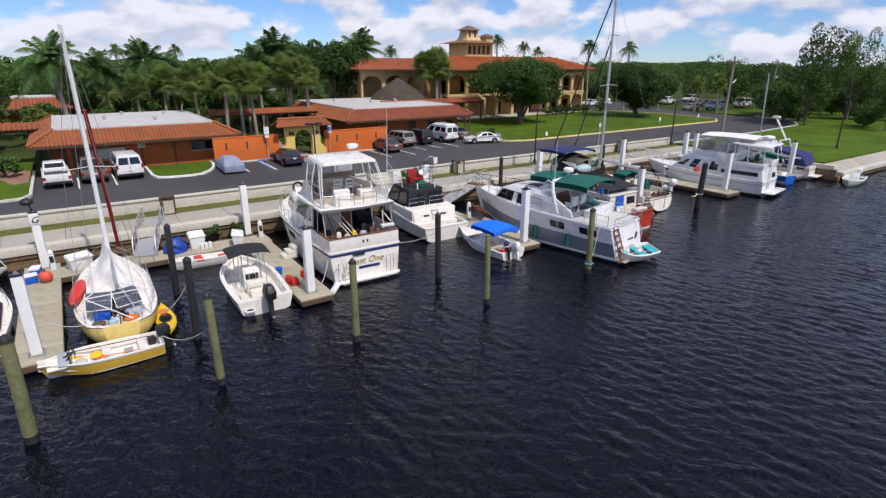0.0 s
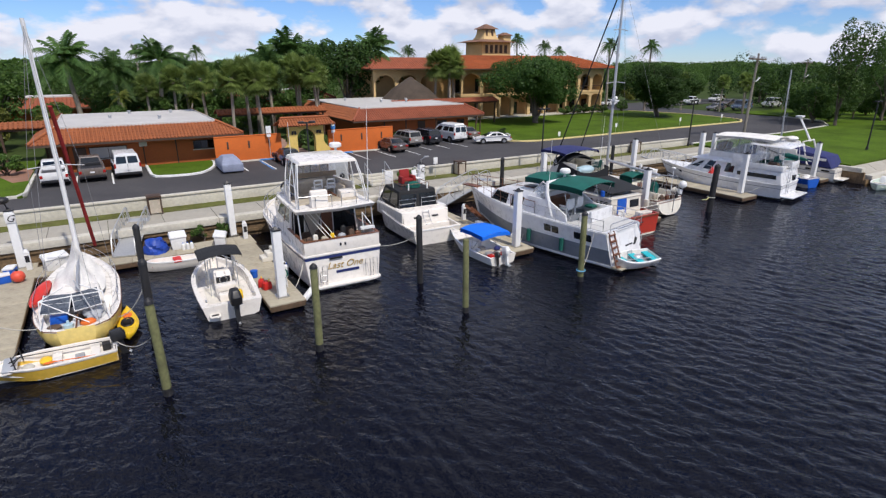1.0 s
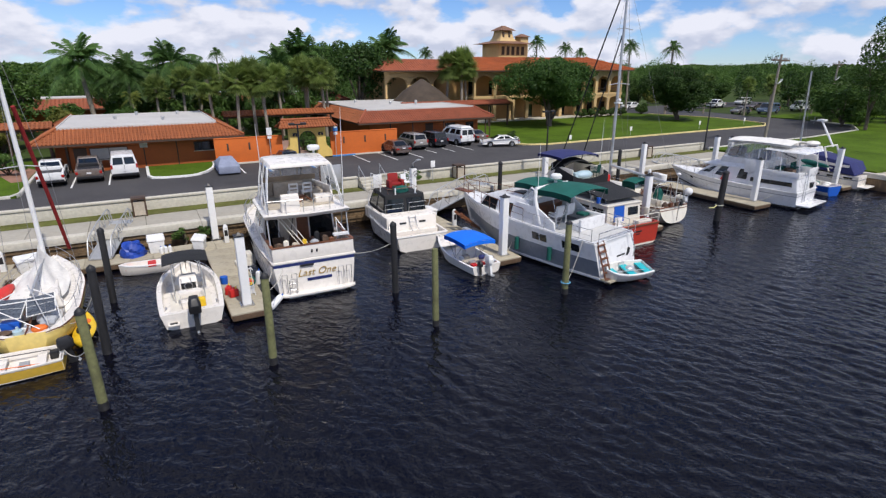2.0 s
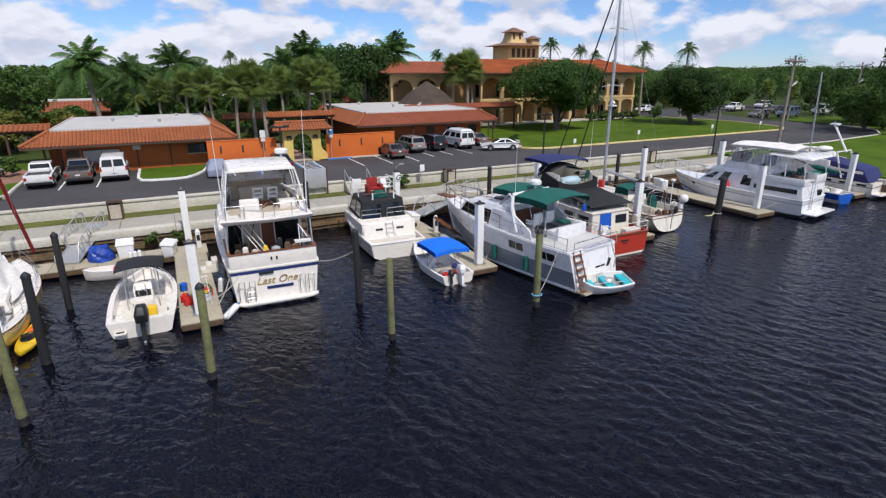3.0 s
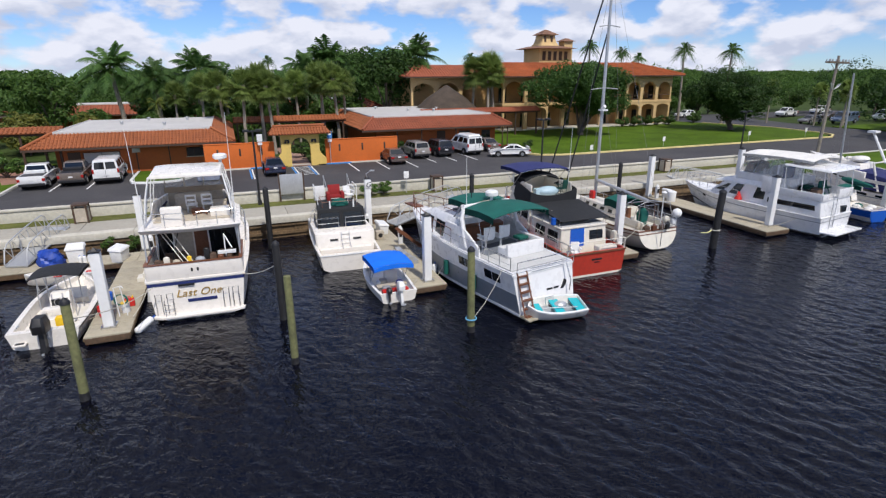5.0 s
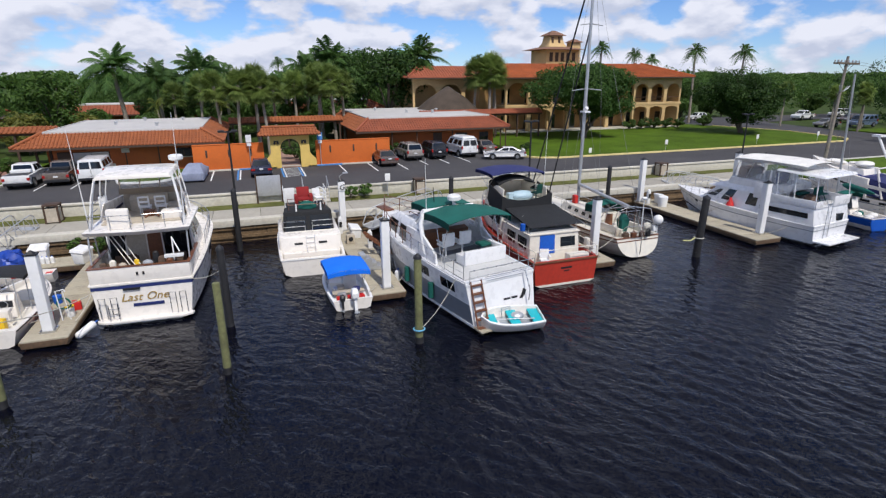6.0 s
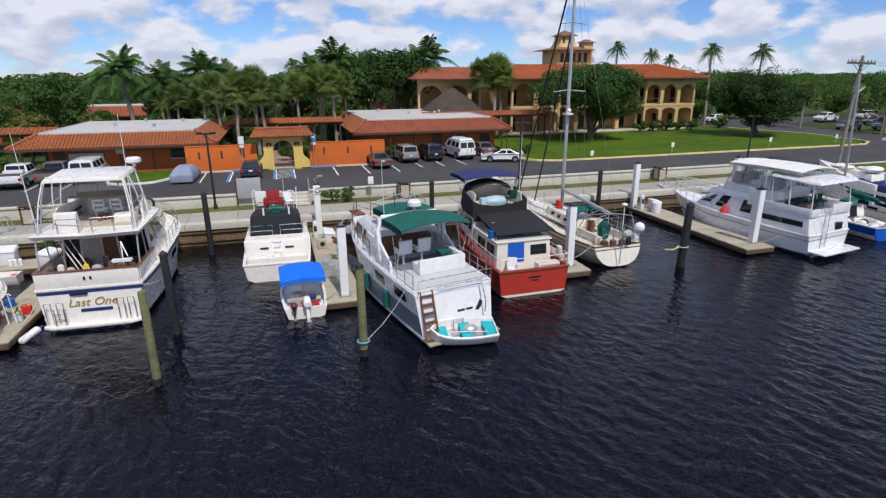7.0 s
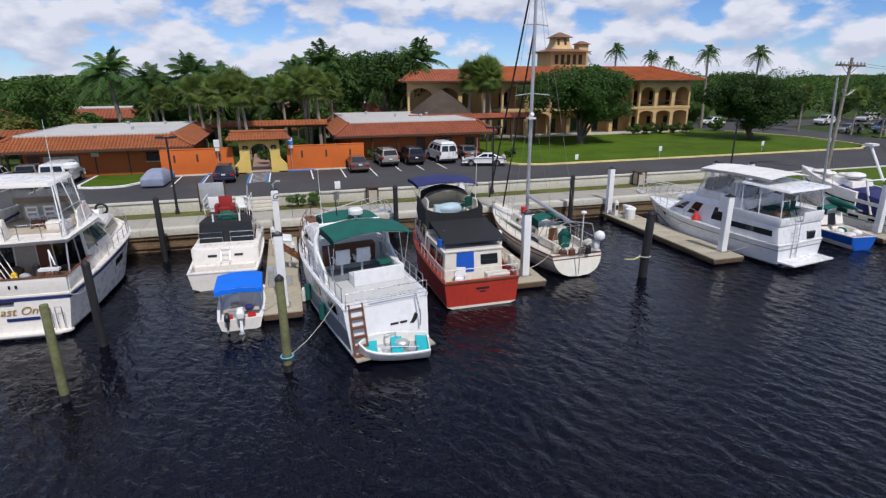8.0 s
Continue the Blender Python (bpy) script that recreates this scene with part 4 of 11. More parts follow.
# ---- boat building ----
class Hull:
    """A planing or sailing hull: stern at y 0, bow at y length, water at z 0."""

    def __init__(self, length, beam, stern_z, bow_z, transom=0.9, fore=0.42, power=2.3, chine=0.9, chine_z=0.12, draft=0.5, rake=0.9, tumble=0.0, stern_rake=0.0, dip=0.0, bow_w=0.0, bilge=None, swell=0.0):
        self.bilge, self.swell = bilge, swell
        self.length, self.beam, self.stern_z, self.bow_z, self.transom, self.fore, self.power = length, beam, stern_z, bow_z, transom, fore, power
        self.chine, self.chine_z, self.draft, self.rake, self.tumble, self.stern_rake, self.dip, self.bow_w = chine, chine_z, draft, rake, tumble, stern_rake, dip, bow_w

    def half(self, s):
        w = self.transom + (1 - self.transom) * math.sin(min(1.0, s / 0.4) * math.pi / 2)
        if self.swell:
            w = self.transom + (1 - self.transom) * (1 - (1 - min(1.0, s / self.swell)) ** 2) ** 0.5
        if s > self.fore:
            w *= max(self.bow_w, (1 - ((s - self.fore) / (1 - self.fore)) ** self.power))
        return max(0.03, self.beam / 2 * w)

    def sheer(self, s):
        return self.stern_z + (self.bow_z - self.stern_z) * s ** 1.8 - self.dip * math.sin(math.pi * s)

    def pt(self, s, u, side=1, off=0.0):
        """A point of the outer skin: u 0 at the keel, 0.35 at the chine, 1 at the sheer."""
        w, h = self.half(s), self.sheer(s)
        pinch = max(0.0, (s - 0.55) / 0.45) ** 1.6
        wc = w * (self.chine - 0.55 * pinch)
        zc = self.chine_z + 0.55 * h * pinch * 0.5
        if self.bilge is not None:
            # round section; the keel rises to the given height at the stern
            a = u * math.pi / 2
            keel = self.bilge * max(0.0, 1 - s / 0.22) ** 2 - self.draft * min(1.0, s / 0.22) * (1 - s ** 4)
            x, z = w * math.sin(a) ** (0.72 + 0.7 * pinch), keel + (h - keel) * (1 - math.cos(a))
        elif u < 0.35:
            k = u / 0.35
            x, z = wc * k, -self.draft * (1 - s ** 4) * (1 - k) + zc * k
        else:
            k = (u - 0.35) / 0.65
            x, z = wc + (w - wc) * k ** (1.0 + 0.6 * pinch), zc + (h - zc) * k
            x += self.tumble * math.sin(math.pi * k)
        y = s * self.length + self.rake * (z / max(h, 0.1) - 1) * s ** 3 - self.stern_rake * (z / max(h, 0.1)) * (1 - s) ** 3
        return Vector((side * (x + off), y, z))

    def solid(self, deck, thick=0.09, n=18, us=(0.0, 0.18, 0.35, 0.36, 0.44, 0.54, 0.66, 0.8, 0.9, 1.0), s1=1.0):
        """The hull with a gunwale and a deck sunk by deck under the sheer."""
        rings = []
        for i in range(n + 1):
            s = s1 * i / n
            ring = [self.pt(s, u, -1) for u in reversed(us)] + [self.pt(s, u, 1) for u in us[1:]]
            w, h = self.half(s), self.sheer(s)
            t = min(thick, w * 0.5)
            y = ring[0].y
            dz = deck(s) if callable(deck) else h - deck
            wi = max(0.01, w - t)
            ring += [Vector((wi, y, h)), Vector((wi * 0.97, y, dz)), Vector((0, y, dz + 0.01)), Vector((-wi * 0.97, y, dz)), Vector((-wi, y, h))]
            rings.append(ring)
        return Geo().rings(rings)

    def band(self, u0, u1, s0=0.0, s1=1.0, off=0.008, n=20, stern=True, k=2):
        """A stripe or plank that lies on the skin between two heights."""
        g = Geo()
        for side in (-1, 1):
            rows = []
            for i in range(n + 1):
                s = s0 + (s1 - s0) * i / n
                rows.append([self.pt(s, u0 + (u1 - u0) * j / k, side, off) for j in range(k + 1)] + [self.pt(s, u0 + (u1 - u0) * j / k, side, -0.02) for j in range(k, -1, -1)])
            g.rings(rows)
        if stern:
            a, b = self.pt(0, u0, 1), self.pt(0, u1, 1)
            g.add([(-a.x, a.y - off - 0.016, a.z), (a.x, a.y - off - 0.016, a.z), (b.x, b.y - off - 0.016, b.z), (-b.x, b.y - off - 0.016, b.z),
                   (-a.x, a.y + 0.02, a.z), (a.x, a.y + 0.02, a.z), (b.x, b.y + 0.02, b.z), (-b.x, b.y + 0.02, b.z)],
                  [(0, 1, 2, 3), (7, 6, 5, 4), (0, 4, 5, 1), (1, 5, 6, 2), (2, 6, 7, 3), (3, 7, 4, 0)])
        return g

    def board(self, thick=0.08, top=0.0):
        """The transom board."""
        us = (0.0, 0.18, 0.35, 0.44, 0.54, 0.66, 0.8, 0.9, 1.0)
        o = [self.pt(0, u, -1) for u in reversed(us)] + [self.pt(0, u, 1) for u in us[1:]]
        return Geo().rings([[p + Vector((0, -0.012, 0)) for p in o], [p + Vector((0, thick, 0)) for p in o]])

    def edge(self, s, side, inset=0.06, dz=0.0):
        p = self.pt(s, 1.0, side)
        w = self.half(s)
        return Vector((side * max(0.0, w - min(inset, w)), p.y, p.z + dz))


def fit_rail(boat, hull, s0, s1, height, count, inset=0.08, r=0.016, mid=True, sides=(-1, 1), material=None, wrap=False, dz=0.0):
    """Guard rail along the sheer with its stanchions."""
    material = material or M_STEEL
    ss = [s0 + (s1 - s0) * i / 14 for i in range(15)]
    if wrap:
        tops = [hull.edge(s, -1, inset, height + dz) for s in ss] + [hull.edge(s, 1, inset, height + dz) for s in reversed(ss)]
        part("top_rail", Geo().tube(tops, r, 6), material, boat, "thin stainless rail")
    for side in sides:
        if not wrap:
            part("top_rail", Geo().tube([hull.edge(s, side, inset, height + dz) for s in ss], r, 6), material, boat, "thin stainless rail")
        if mid:
            part("mid_rail", Geo().tube([hull.edge(s, side, inset, height * 0.5 + dz) for s in ss], r * 0.6, 5), material, boat, "thin stainless rail")
        for i in range(count):
            s = s0 + (s1 - s0) * i / max(1, count - 1)
            part("stanchion", Geo().cyl(hull.edge(s, side, inset, -0.02 + dz), hull.edge(s, side, inset, height + dz), r, r, 6), material, boat)


class Cabin:
    """Stacked rings: z, half width aft, half width forward, y aft, y forward."""

    def __init__(self, *levels):
        self.lv = levels

    def corner(self, i, c):
        z, xb, xf, yb, yf = self.lv[i]
        return Vector({"BL": (-xb, yb, z), "BR": (xb, yb, z), "FR": (xf, yf, z), "FL": (-xf, yf, z)}[c])

    def geo(self):
        rings, n = [], 6
        for i in range(len(self.lv)):
            for k in range(n if i + 1 < len(self.lv) else 1):
                q = [self.corner(i, c).lerp(self.corner(min(i + 1, len(self.lv) - 1), c), k / n) for c in ("BL", "BR", "FR", "FL")]
                rings.append([q[j].lerp(q[(j + 1) % 4], m / n) for j in range(4) for m in range(n)])
        return Geo().rings(rings)

    def panel(self, side, i, u0, u1, v0, v1, off=0.02, slant=(0, 0, 0, 0)):
        """A raised pane on one side of a storey: L and R run aft to fore, B and F port to starboard."""
        a, b = {"L": ("BL", "FL"), "R": ("BR", "FR"), "B": ("BL", "BR"), "F": ("FL", "FR")}[side]
        p = lambda u, v: self.corner(i, a).lerp(self.corner(i, b), u).lerp(self.corner(i + 1, a).lerp(self.corner(i + 1, b), u), v)
        uv = [(u0 + slant[0], v0), (u1 + slant[1], v0), (u1 + slant[2], v1), (u0 + slant[3], v1)]
        q = [p(*w) for w in uv]
        n = (q[1] - q[0]).cross(q[3] - q[0]).normalized()
        mid = (q[0] + q[2]) / 2
        c = Vector((0, (self.lv[i][3] + self.lv[i][4]) / 2, mid.z))
        if n.dot(mid - c) < 0:
            n = -n
        rows = []
        for k in range(7):
            u = k / 6
            line = [p(uv[0][0] * (1 - u) * (1 - v) + uv[1][0] * u * (1 - v) + uv[2][0] * u * v + uv[3][0] * (1 - u) * v, v0 + (v1 - v0) * v) for v in (0, 0.25, 0.5, 0.75, 1)]
            rows.append([w + n * off for w in line] + [w - n * 0.03 for w in reversed(line)])
        return Geo().rings(rows)


def fabric_top(x0, x1, y0, y1, z, crown=0.18, drop=0.12, thick=0.03, n=8):
    """A canvas top bowed over hoops, with a short valance."""
    g, rows = Geo(), []
    for i in range(n + 1):
        v = i / n
        y = y0 + (y1 - y0) * v
        row = []
        for j in range(n + 1):
            u = j / n
            row.append((x0 + (x1 - x0) * u, y, z + crown * (1 - (2 * u - 1) ** 2) + 0.5 * crown * (1 - (2 * v - 1) ** 4) - 0.02 * math.sin(v * math.pi * 6) ** 2))
        rows.append([(x0, y, row[0][2] - drop)] + row + [(x1, y, row[-1][2] - drop)])
    low = [[(p[0], p[1], p[2] - thick) for p in r] for r in rows]
    g.rings([r + list(reversed(l)) for r, l in zip(rows, low)])
    return g


def frame_hoops(boat, x0, x1, ys, z, foot_z, foot_y, r=0.018, crown=0.18, material=None):
    for y in ys:
        pts = [(x0, foot_y, foot_z)] + [(x0 + (x1 - x0) * k / 6, y, z - 0.05 + crown * (1 - (k / 3 - 1) ** 2)) for k in range(7)] + [(x1, foot_y, foot_z)]
        part("hoop", Geo().tube(pts, r, 6), material or M_STEEL, boat, "bent canopy hoop")


def outboard(boat, x, y, z, scale=1.0, cowl=None, tilt=0):
    m = pose(x, y, z, tilt, 0, 0) @ Matrix.Scale(scale, 4)
    o = part("outboard_motor", Geo().rings([[(0.0 + a * 0.20, b * 0.32 - 0.22, 0.15) for a, b in ((-1, -0.8), (-0.6, -1), (0.6, -1), (1, -0.8), (1, 0.8), (0.5, 1), (-0.5, 1), (-1, 0.8))],
                                            [(a * 0.22, b * 0.36 - 0.24, 0.45) for a, b in ((-1, -0.8), (-0.6, -1), (0.6, -1), (1, -0.8), (1, 0.8), (0.5, 1), (-0.5, 1), (-1, 0.8))],
                                            [(a * 0.15, b * 0.26 - 0.22, 0.72) for a, b in ((-1, -0.8), (-0.6, -1), (0.6, -1), (1, -0.8), (1, 0.8), (0.5, 1), (-0.5, 1), (-1, 0.8))]]).moved(m),
             cowl or M_BLACK, boat, "engine cowl", bevel=0.02)
    part("leg", Geo().box(-0.08, 0.08, -0.36, -0.08, -0.7, 0.16).box(-0.05, 0.05, -0.42, 0.0, -0.78, -0.62).moved(m), cowl or M_BLACK, o, "drive leg")
    part("bracket", Geo().box(-0.13, 0.13, -0.1, 0.12, -0.15, 0.12).moved(m), M_ALU, o, "clamp bracket")
    part("propeller", Geo().cyl((0, -0.42, -0.7), (0, -0.55, -0.7), 0.06, 0.04, 8).box(-0.16, 0.16, -0.5, -0.47, -0.74, -0.66).box(-0.04, 0.04, -0.5, -0.47, -0.86, -0.54).moved(m), M_ALU, o, "grey propeller")
    return o


def deck_chair(name, x, y, z, turn, material, label):
    c = thing(name, pose(x, y, z, 0, 0, turn), label, "chair")
    part("seat", Geo().box(-0.24, 0.24, -0.24, 0.24, 0.38, 0.45), material, c, bevel=0.02)
    part("backrest", Geo().slab([(-0.24, 0.45), (-0.30, 0.92), (-0.25, 0.93), (-0.19, 0.45)], -0.23, 0.23, "x"), material, c, bevel=0.015)
    for a in (-0.2, 0.2):
        part("armrest", Geo().box(a * 1.2 - 0.03, a * 1.2 + 0.03, -0.24, 0.22, 0.62, 0.66), material, c)
        for b in (-0.2, 0.2):
            part("leg", Geo().cyl((a, b, 0), (a, b, 0.4), 0.02, 0.02, 6), material, c)
    return c


def words(boat, text, size, m, material, label, name="lettering"):
    cu = bpy.data.curves.new(name, "FONT")
    cu.body, cu.size, cu.align_x, cu.extrude, cu.shear = text, size, "CENTER", 0.004, 0.35
    tmp = bpy.data.objects.new(name, cu)
    scene.collection.objects.link(tmp)
    me = bpy.data.meshes.new_from_object(tmp.evaluated_get(bpy.context.evaluated_depsgraph_get()))
    bpy.data.objects.remove(tmp)
    bpy.data.curves.remove(cu)
    me.name = name
    me.materials.clear()
    me.materials.append(material)
    return part(name, me, material, boat, label, m=m)


M_NAVY = mat("navy_stripe", (0.02, 0.03, 0.13), 0.35, vary=0.1, bump=0.02)
M_WIRE = mat("dull_rigging_wire", (0.20, 0.20, 0.21), 0.6, vary=0.2, bump=0.0)
M_DECK = mat("worn_nonskid_deck", (0.52, 0.52, 0.51), 0.75, vary=0.12, big=0.8, small=8, bump=0.15, stain=(0.38, 0.37, 0.35), stain_amount=0.4)
M_PALEBLUE = mat("pale_blue_fibreglass", (0.42, 0.56, 0.62), 0.45, vary=0.1, bump=0.05)
M_GOLD = mat("gold_leaf", (0.55, 0.36, 0.08), 0.4, metal=0.5, vary=0.15, bump=0.0)
M_TEAK = mat("varnished_teak", (0.17, 0.065, 0.03), 0.45, vary=0.35, big=1.5, small=12, bump=0.2)
M_BEIGE = mat("beige_vinyl", (0.48, 0.42, 0.33), 0.6, vary=0.2, big=1.5, small=9, bump=0.15)
M_GREYHULL = mat("grey_hull_paint", (0.20, 0.22, 0.25), 0.35, vary=0.18, big=0.6, small=4, bump=0.05, stain=(0.12, 0.13, 0.15), stain_amount=0.4)
M_PALEGREY = mat("pale_grey_paint", (0.40, 0.42, 0.45), 0.45, vary=0.15, big=0.6, small=4, bump=0.05, stain=(0.28, 0.29, 0.31), stain_amount=0.4)
M_GREEN = mat("dark_green_canvas", (0.004, 0.100, 0.078), 0.85, vary=0.25, big=1.2, small=14, bump=0.3, bump_scale=60)
M_NAVYCLOTH = mat("navy_canvas", (0.022, 0.028, 0.125), 0.85, vary=0.25, big=1.2, small=14, bump=0.3, bump_scale=60)
M_BLACKCLOTH = mat("black_canvas", (0.014, 0.015, 0.017), 0.8, vary=0.3, big=1.2, small=14, bump=0.3, bump_scale=60)
M_BLUECLOTH = mat("bright_blue_canvas", (0.004, 0.16, 0.78), 0.8, vary=0.15, big=1.2, small=14, bump=0.3, bump_scale=60)
M_REDHULL = mat("red_hull_paint", (0.42, 0.035, 0.018), 0.5, vary=0.2, big=0.8, small=6, bump=0.06, stain=(0.25, 0.03, 0.02), stain_amount=0.5)
M_YELLOWHULL = mat("yellow_hull_paint", (0.72, 0.46, 0.06), 0.45, vary=0.15, big=0.8, small=6, bump=0.05, stain=(0.5, 0.35, 0.12), stain_amount=0.4)
M_PALEYELLOW = mat("pale_yellow_hull", (0.70, 0.54, 0.17), 0.45, vary=0.15, big=0.8, small=6, bump=0.05, stain=(0.45, 0.38, 0.2), stain_amount=0.4)
M_RED = mat("red_plastic", (0.55, 0.02, 0.015), 0.5, vary=0.15, bump=0.05)
M_DARKRED = mat("dark_red_fabric", (0.26, 0.012, 0.012), 0.8, vary=0.25, bump=0.2)
M_ORANGEPL = mat("orange_plastic", (0.75, 0.16, 0.02), 0.5, vary=0.15, bump=0.05)
M_YELPL = mat("yellow_plastic", (0.80, 0.52, 0.02), 0.45, vary=0.12, bump=0.05)
M_BLUEPL = mat("blue_plastic", (0.01, 0.10, 0.50), 0.5, vary=0.15, bump=0.05)
M_TURQ = mat("turquoise_paint", (0.02, 0.42, 0.48), 0.5, vary=0.15, bump=0.05)
M_WHITEPL = mat("white_plastic", (0.78, 0.78, 0.77), 0.5, vary=0.1, bump=0.05, stain=(0.55, 0.53, 0.5), stain_amount=0.3)
M_ROPE = mat("pale_rope", (0.55, 0.52, 0.45), 0.9, vary=0.3, small=40, bump=0.4)
M_BLUEROPE = mat("blue_rope", (0.15, 0.42, 0.62), 0.9, vary=0.3, small=40, bump=0.4)
M_SAIL = mat("white_sailcloth", (0.76, 0.74, 0.70), 0.8, vary=0.15, big=1.5, small=10, bump=0.4, bump_scale=6, stain=(0.55, 0.52, 0.47), stain_amount=0.4)
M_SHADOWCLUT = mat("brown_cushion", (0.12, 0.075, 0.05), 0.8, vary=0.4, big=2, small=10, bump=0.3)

# ---- boats: the large white yacht ----
def big_yacht(x, y, turn):
    b = thing("motor_yacht", pose(x, y, 0, 0, 0, turn), "large white flybridge motor yacht with a navy stripe, moored stern out", "motor yacht")
    h = Hull(11.5, 4.4, 1.86, 2.5, transom=0.90, fore=0.60, power=2.5, chine=0.9, chine_z=0.2, rake=1.2, stern_rake=-0.15, draft=0.6)
    part("hull", h.solid(lambda s: 1.25 if s < 0.27 else h.sheer(s) - 0.12, 0.16), M_GEL, b, "glossy white hull", bevel=0)
    part("transom", h.board(0.1), M_GEL, b, "white transom")
    part("bottom_paint", h.band(0.30, 0.37, off=0.012), M_BLACK, b, "dark antifouling at the waterline")
    part("navy_stripe", h.band(0.885, 0.935, off=0.012), M_NAVY, b, "navy blue sheer stripe")
    part("rub_rail", h.band(0.955, 0.985, off=0.05), M_GEL, b, "white rubbing strake")
    for s in (-1, 1):
        for s0 in (0.46, 0.66):
            a, c = h.pt(s0, 0.78, s, 0.015), h.pt(s0 + 0.10, 0.80, s, 0.015)
            part("hull_window", Geo().rings([[h.pt(s0, 0.70, s, 0.015), h.pt(s0 + 0.10, 0.72, s, 0.015), h.pt(s0 + 0.10, 0.83, s, 0.015), h.pt(s0, 0.82, s, 0.015)],
                                             [h.pt(s0, 0.70, s, -0.03), h.pt(s0 + 0.10, 0.72, s, -0.03), h.pt(s0 + 0.10, 0.83, s, -0.03), h.pt(s0, 0.82, s, -0.03)]]), M_GLASS, b, "dark hull window")
    # cockpit coaming
    part("coaming", Geo().box(-1.95, 1.95, 0.12, 0.26, 1.80, 2.50).box(-1.98, -1.85, 0.26, 3.0, 1.80, 2.50).box(1.85, 1.98, 0.26, 3.0, 1.80, 2.50), M_GEL, b, "white cockpit bulwark", bevel=0.04)
    part("coaming_cap", Geo().box(-1.98, 1.98, 0.09, 0.29, 2.50, 2.53).box(-2.0, -1.83, 0.29, 3.0, 2.50, 2.53).box(1.83, 2.0, 0.29, 3.0, 2.50, 2.53), M_TEAK, b, "thin teak cap rail", bevel=0.012)
    part("cockpit_sole", Geo().box(-1.85, 1.85, 0.1, 3.1, 1.2, 1.3), M_BEIGE, b, "tan cockpit floor")
    for (px, pz) in ((-0.12, 2.02), (0.12, 2.02)):
        part("scupper", Geo().box(px - 0.04, px + 0.04, 0.09, 0.14, pz + 0.1, pz + 0.24), M_BLACK, b, "dark scupper")
    part("swim_platform", Geo().rings([[(-1.9, 0.05, z), (1.9, 0.05, z), (1.85, -0.15, z), (1.5, -0.32, z), (-1.5, -0.32, z), (-1.85, -0.15, z)] for z in (0.16, 0.27)]), M_GEL, b, "white swim platform", bevel=0.03)
    part("step_pad", Geo().box(-0.75, -0.1, 0.02, 0.12, 1.5, 1.58), M_BLACK, b, "dark stern pad")
    # house
    house = Cabin((1.5, 1.85, 1.80, 3.0, 6.7), (2.45, 1.85, 1.78, 3.0, 6.4), (3.75, 1.75, 1.62, 3.0, 5.0))
    hc = part("deckhouse", house.geo(), M_GEL, b, "white deckhouse", bevel=0.06)
    for sd in ("L", "R"):
        part("side_window", house.panel(sd, 1, 0.05, 0.36, 0.22, 0.90, 0.012), M_TEALGLASS, hc, "teal-tinted side window")
        part("side_window", house.panel(sd, 1, 0.42, 0.95, 0.22, 0.90, 0.012, (0, 0, -0.02, 0)), M_TEALGLASS, hc, "teal-tinted slanting side window")
        part("window_trim", house.panel(sd, 1, 0.365, 0.415, 0.10, 0.96, 0.02), M_TEAK, hc, "teak window post")
    for k in range(3):
        part("windscreen", house.panel("F", 1, 0.05 + 0.31 * k, 0.33 + 0.31 * k, 0.2, 0.88, 0.012), M_GLASS, hc, "dark front window")
    part("bulkhead_window", house.panel("B", 1, 0.03, 0.2, -0.6, 0.9, 0.012), M_GLASS, hc, "dark saloon window")
    part("wall_panel", house.panel("B", 1, 0.22, 0.44, -0.8, 0.92, 0.02), M_BEIGE, hc, "beige bulkhead panel")
    part("saloon_door", house.panel("B", 1, 0.46, 0.62, -0.85, 0.92, 0.03), M_TEAK, hc, "brown wooden saloon door")
    part("bulkhead_window", house.panel("B", 1, 0.64, 0.97, -0.8, 0.92, 0.012), M_GLASS, hc, "dark sliding saloon door")
    trunk = Cabin((1.85, 1.72, 1.05, 5.6, 10.4), (2.95, 1.60, 0.85, 5.6, 9.9))
    tc = part("trunk_cabin", trunk.geo(), M_GEL, b, "white foredeck trunk cabin", bevel=0.08)
    for sd in ("L", "R"):
        part("window_frame", trunk.panel(sd, 0, 0.17, 0.93, 0.30, 0.92, 0.010, (0.02, 0, -0.05, 0)), M_WHITEPL, tc, "white raised window surround")
        part("side_window", trunk.panel(sd, 0, 0.19, 0.53, 0.36, 0.87, 0.022, (0.02, 0, 0, 0)), M_GLASS, tc, "dark cabin window")
        part("side_window", trunk.panel(sd, 0, 0.55, 0.91, 0.36, 0.87, 0.022, (0, 0, -0.05, 0)), M_GLASS, tc, "dark cabin window")
        part("grab_rail", Geo().tube([((-1 if sd == "L" else 1) * 1.35, 6.3, 2.95), ((-1 if sd == "L" else 1) * 1.34, 6.35, 3.06), ((-1 if sd == "L" else 1) * 0.95, 9.2, 3.06), ((-1 if sd == "L" else 1) * 0.94, 9.25, 2.95)], 0.018), M_STEEL, tc, "stainless roof grab rail")
    part("hatch", Geo().box(-0.3, 0.3, 8.4, 9.0, 2.94, 3.0), M_ALU, tc, "grey deck hatch", bevel=0.02)
    part("life_raft", Geo().cyl((-0.5, 9.9, 2.95), (0.25, 9.9, 2.95), 0.24, 0.24, 14), M_WHITEPL, b, "white life-raft canister on the foredeck", bevel=0.04)
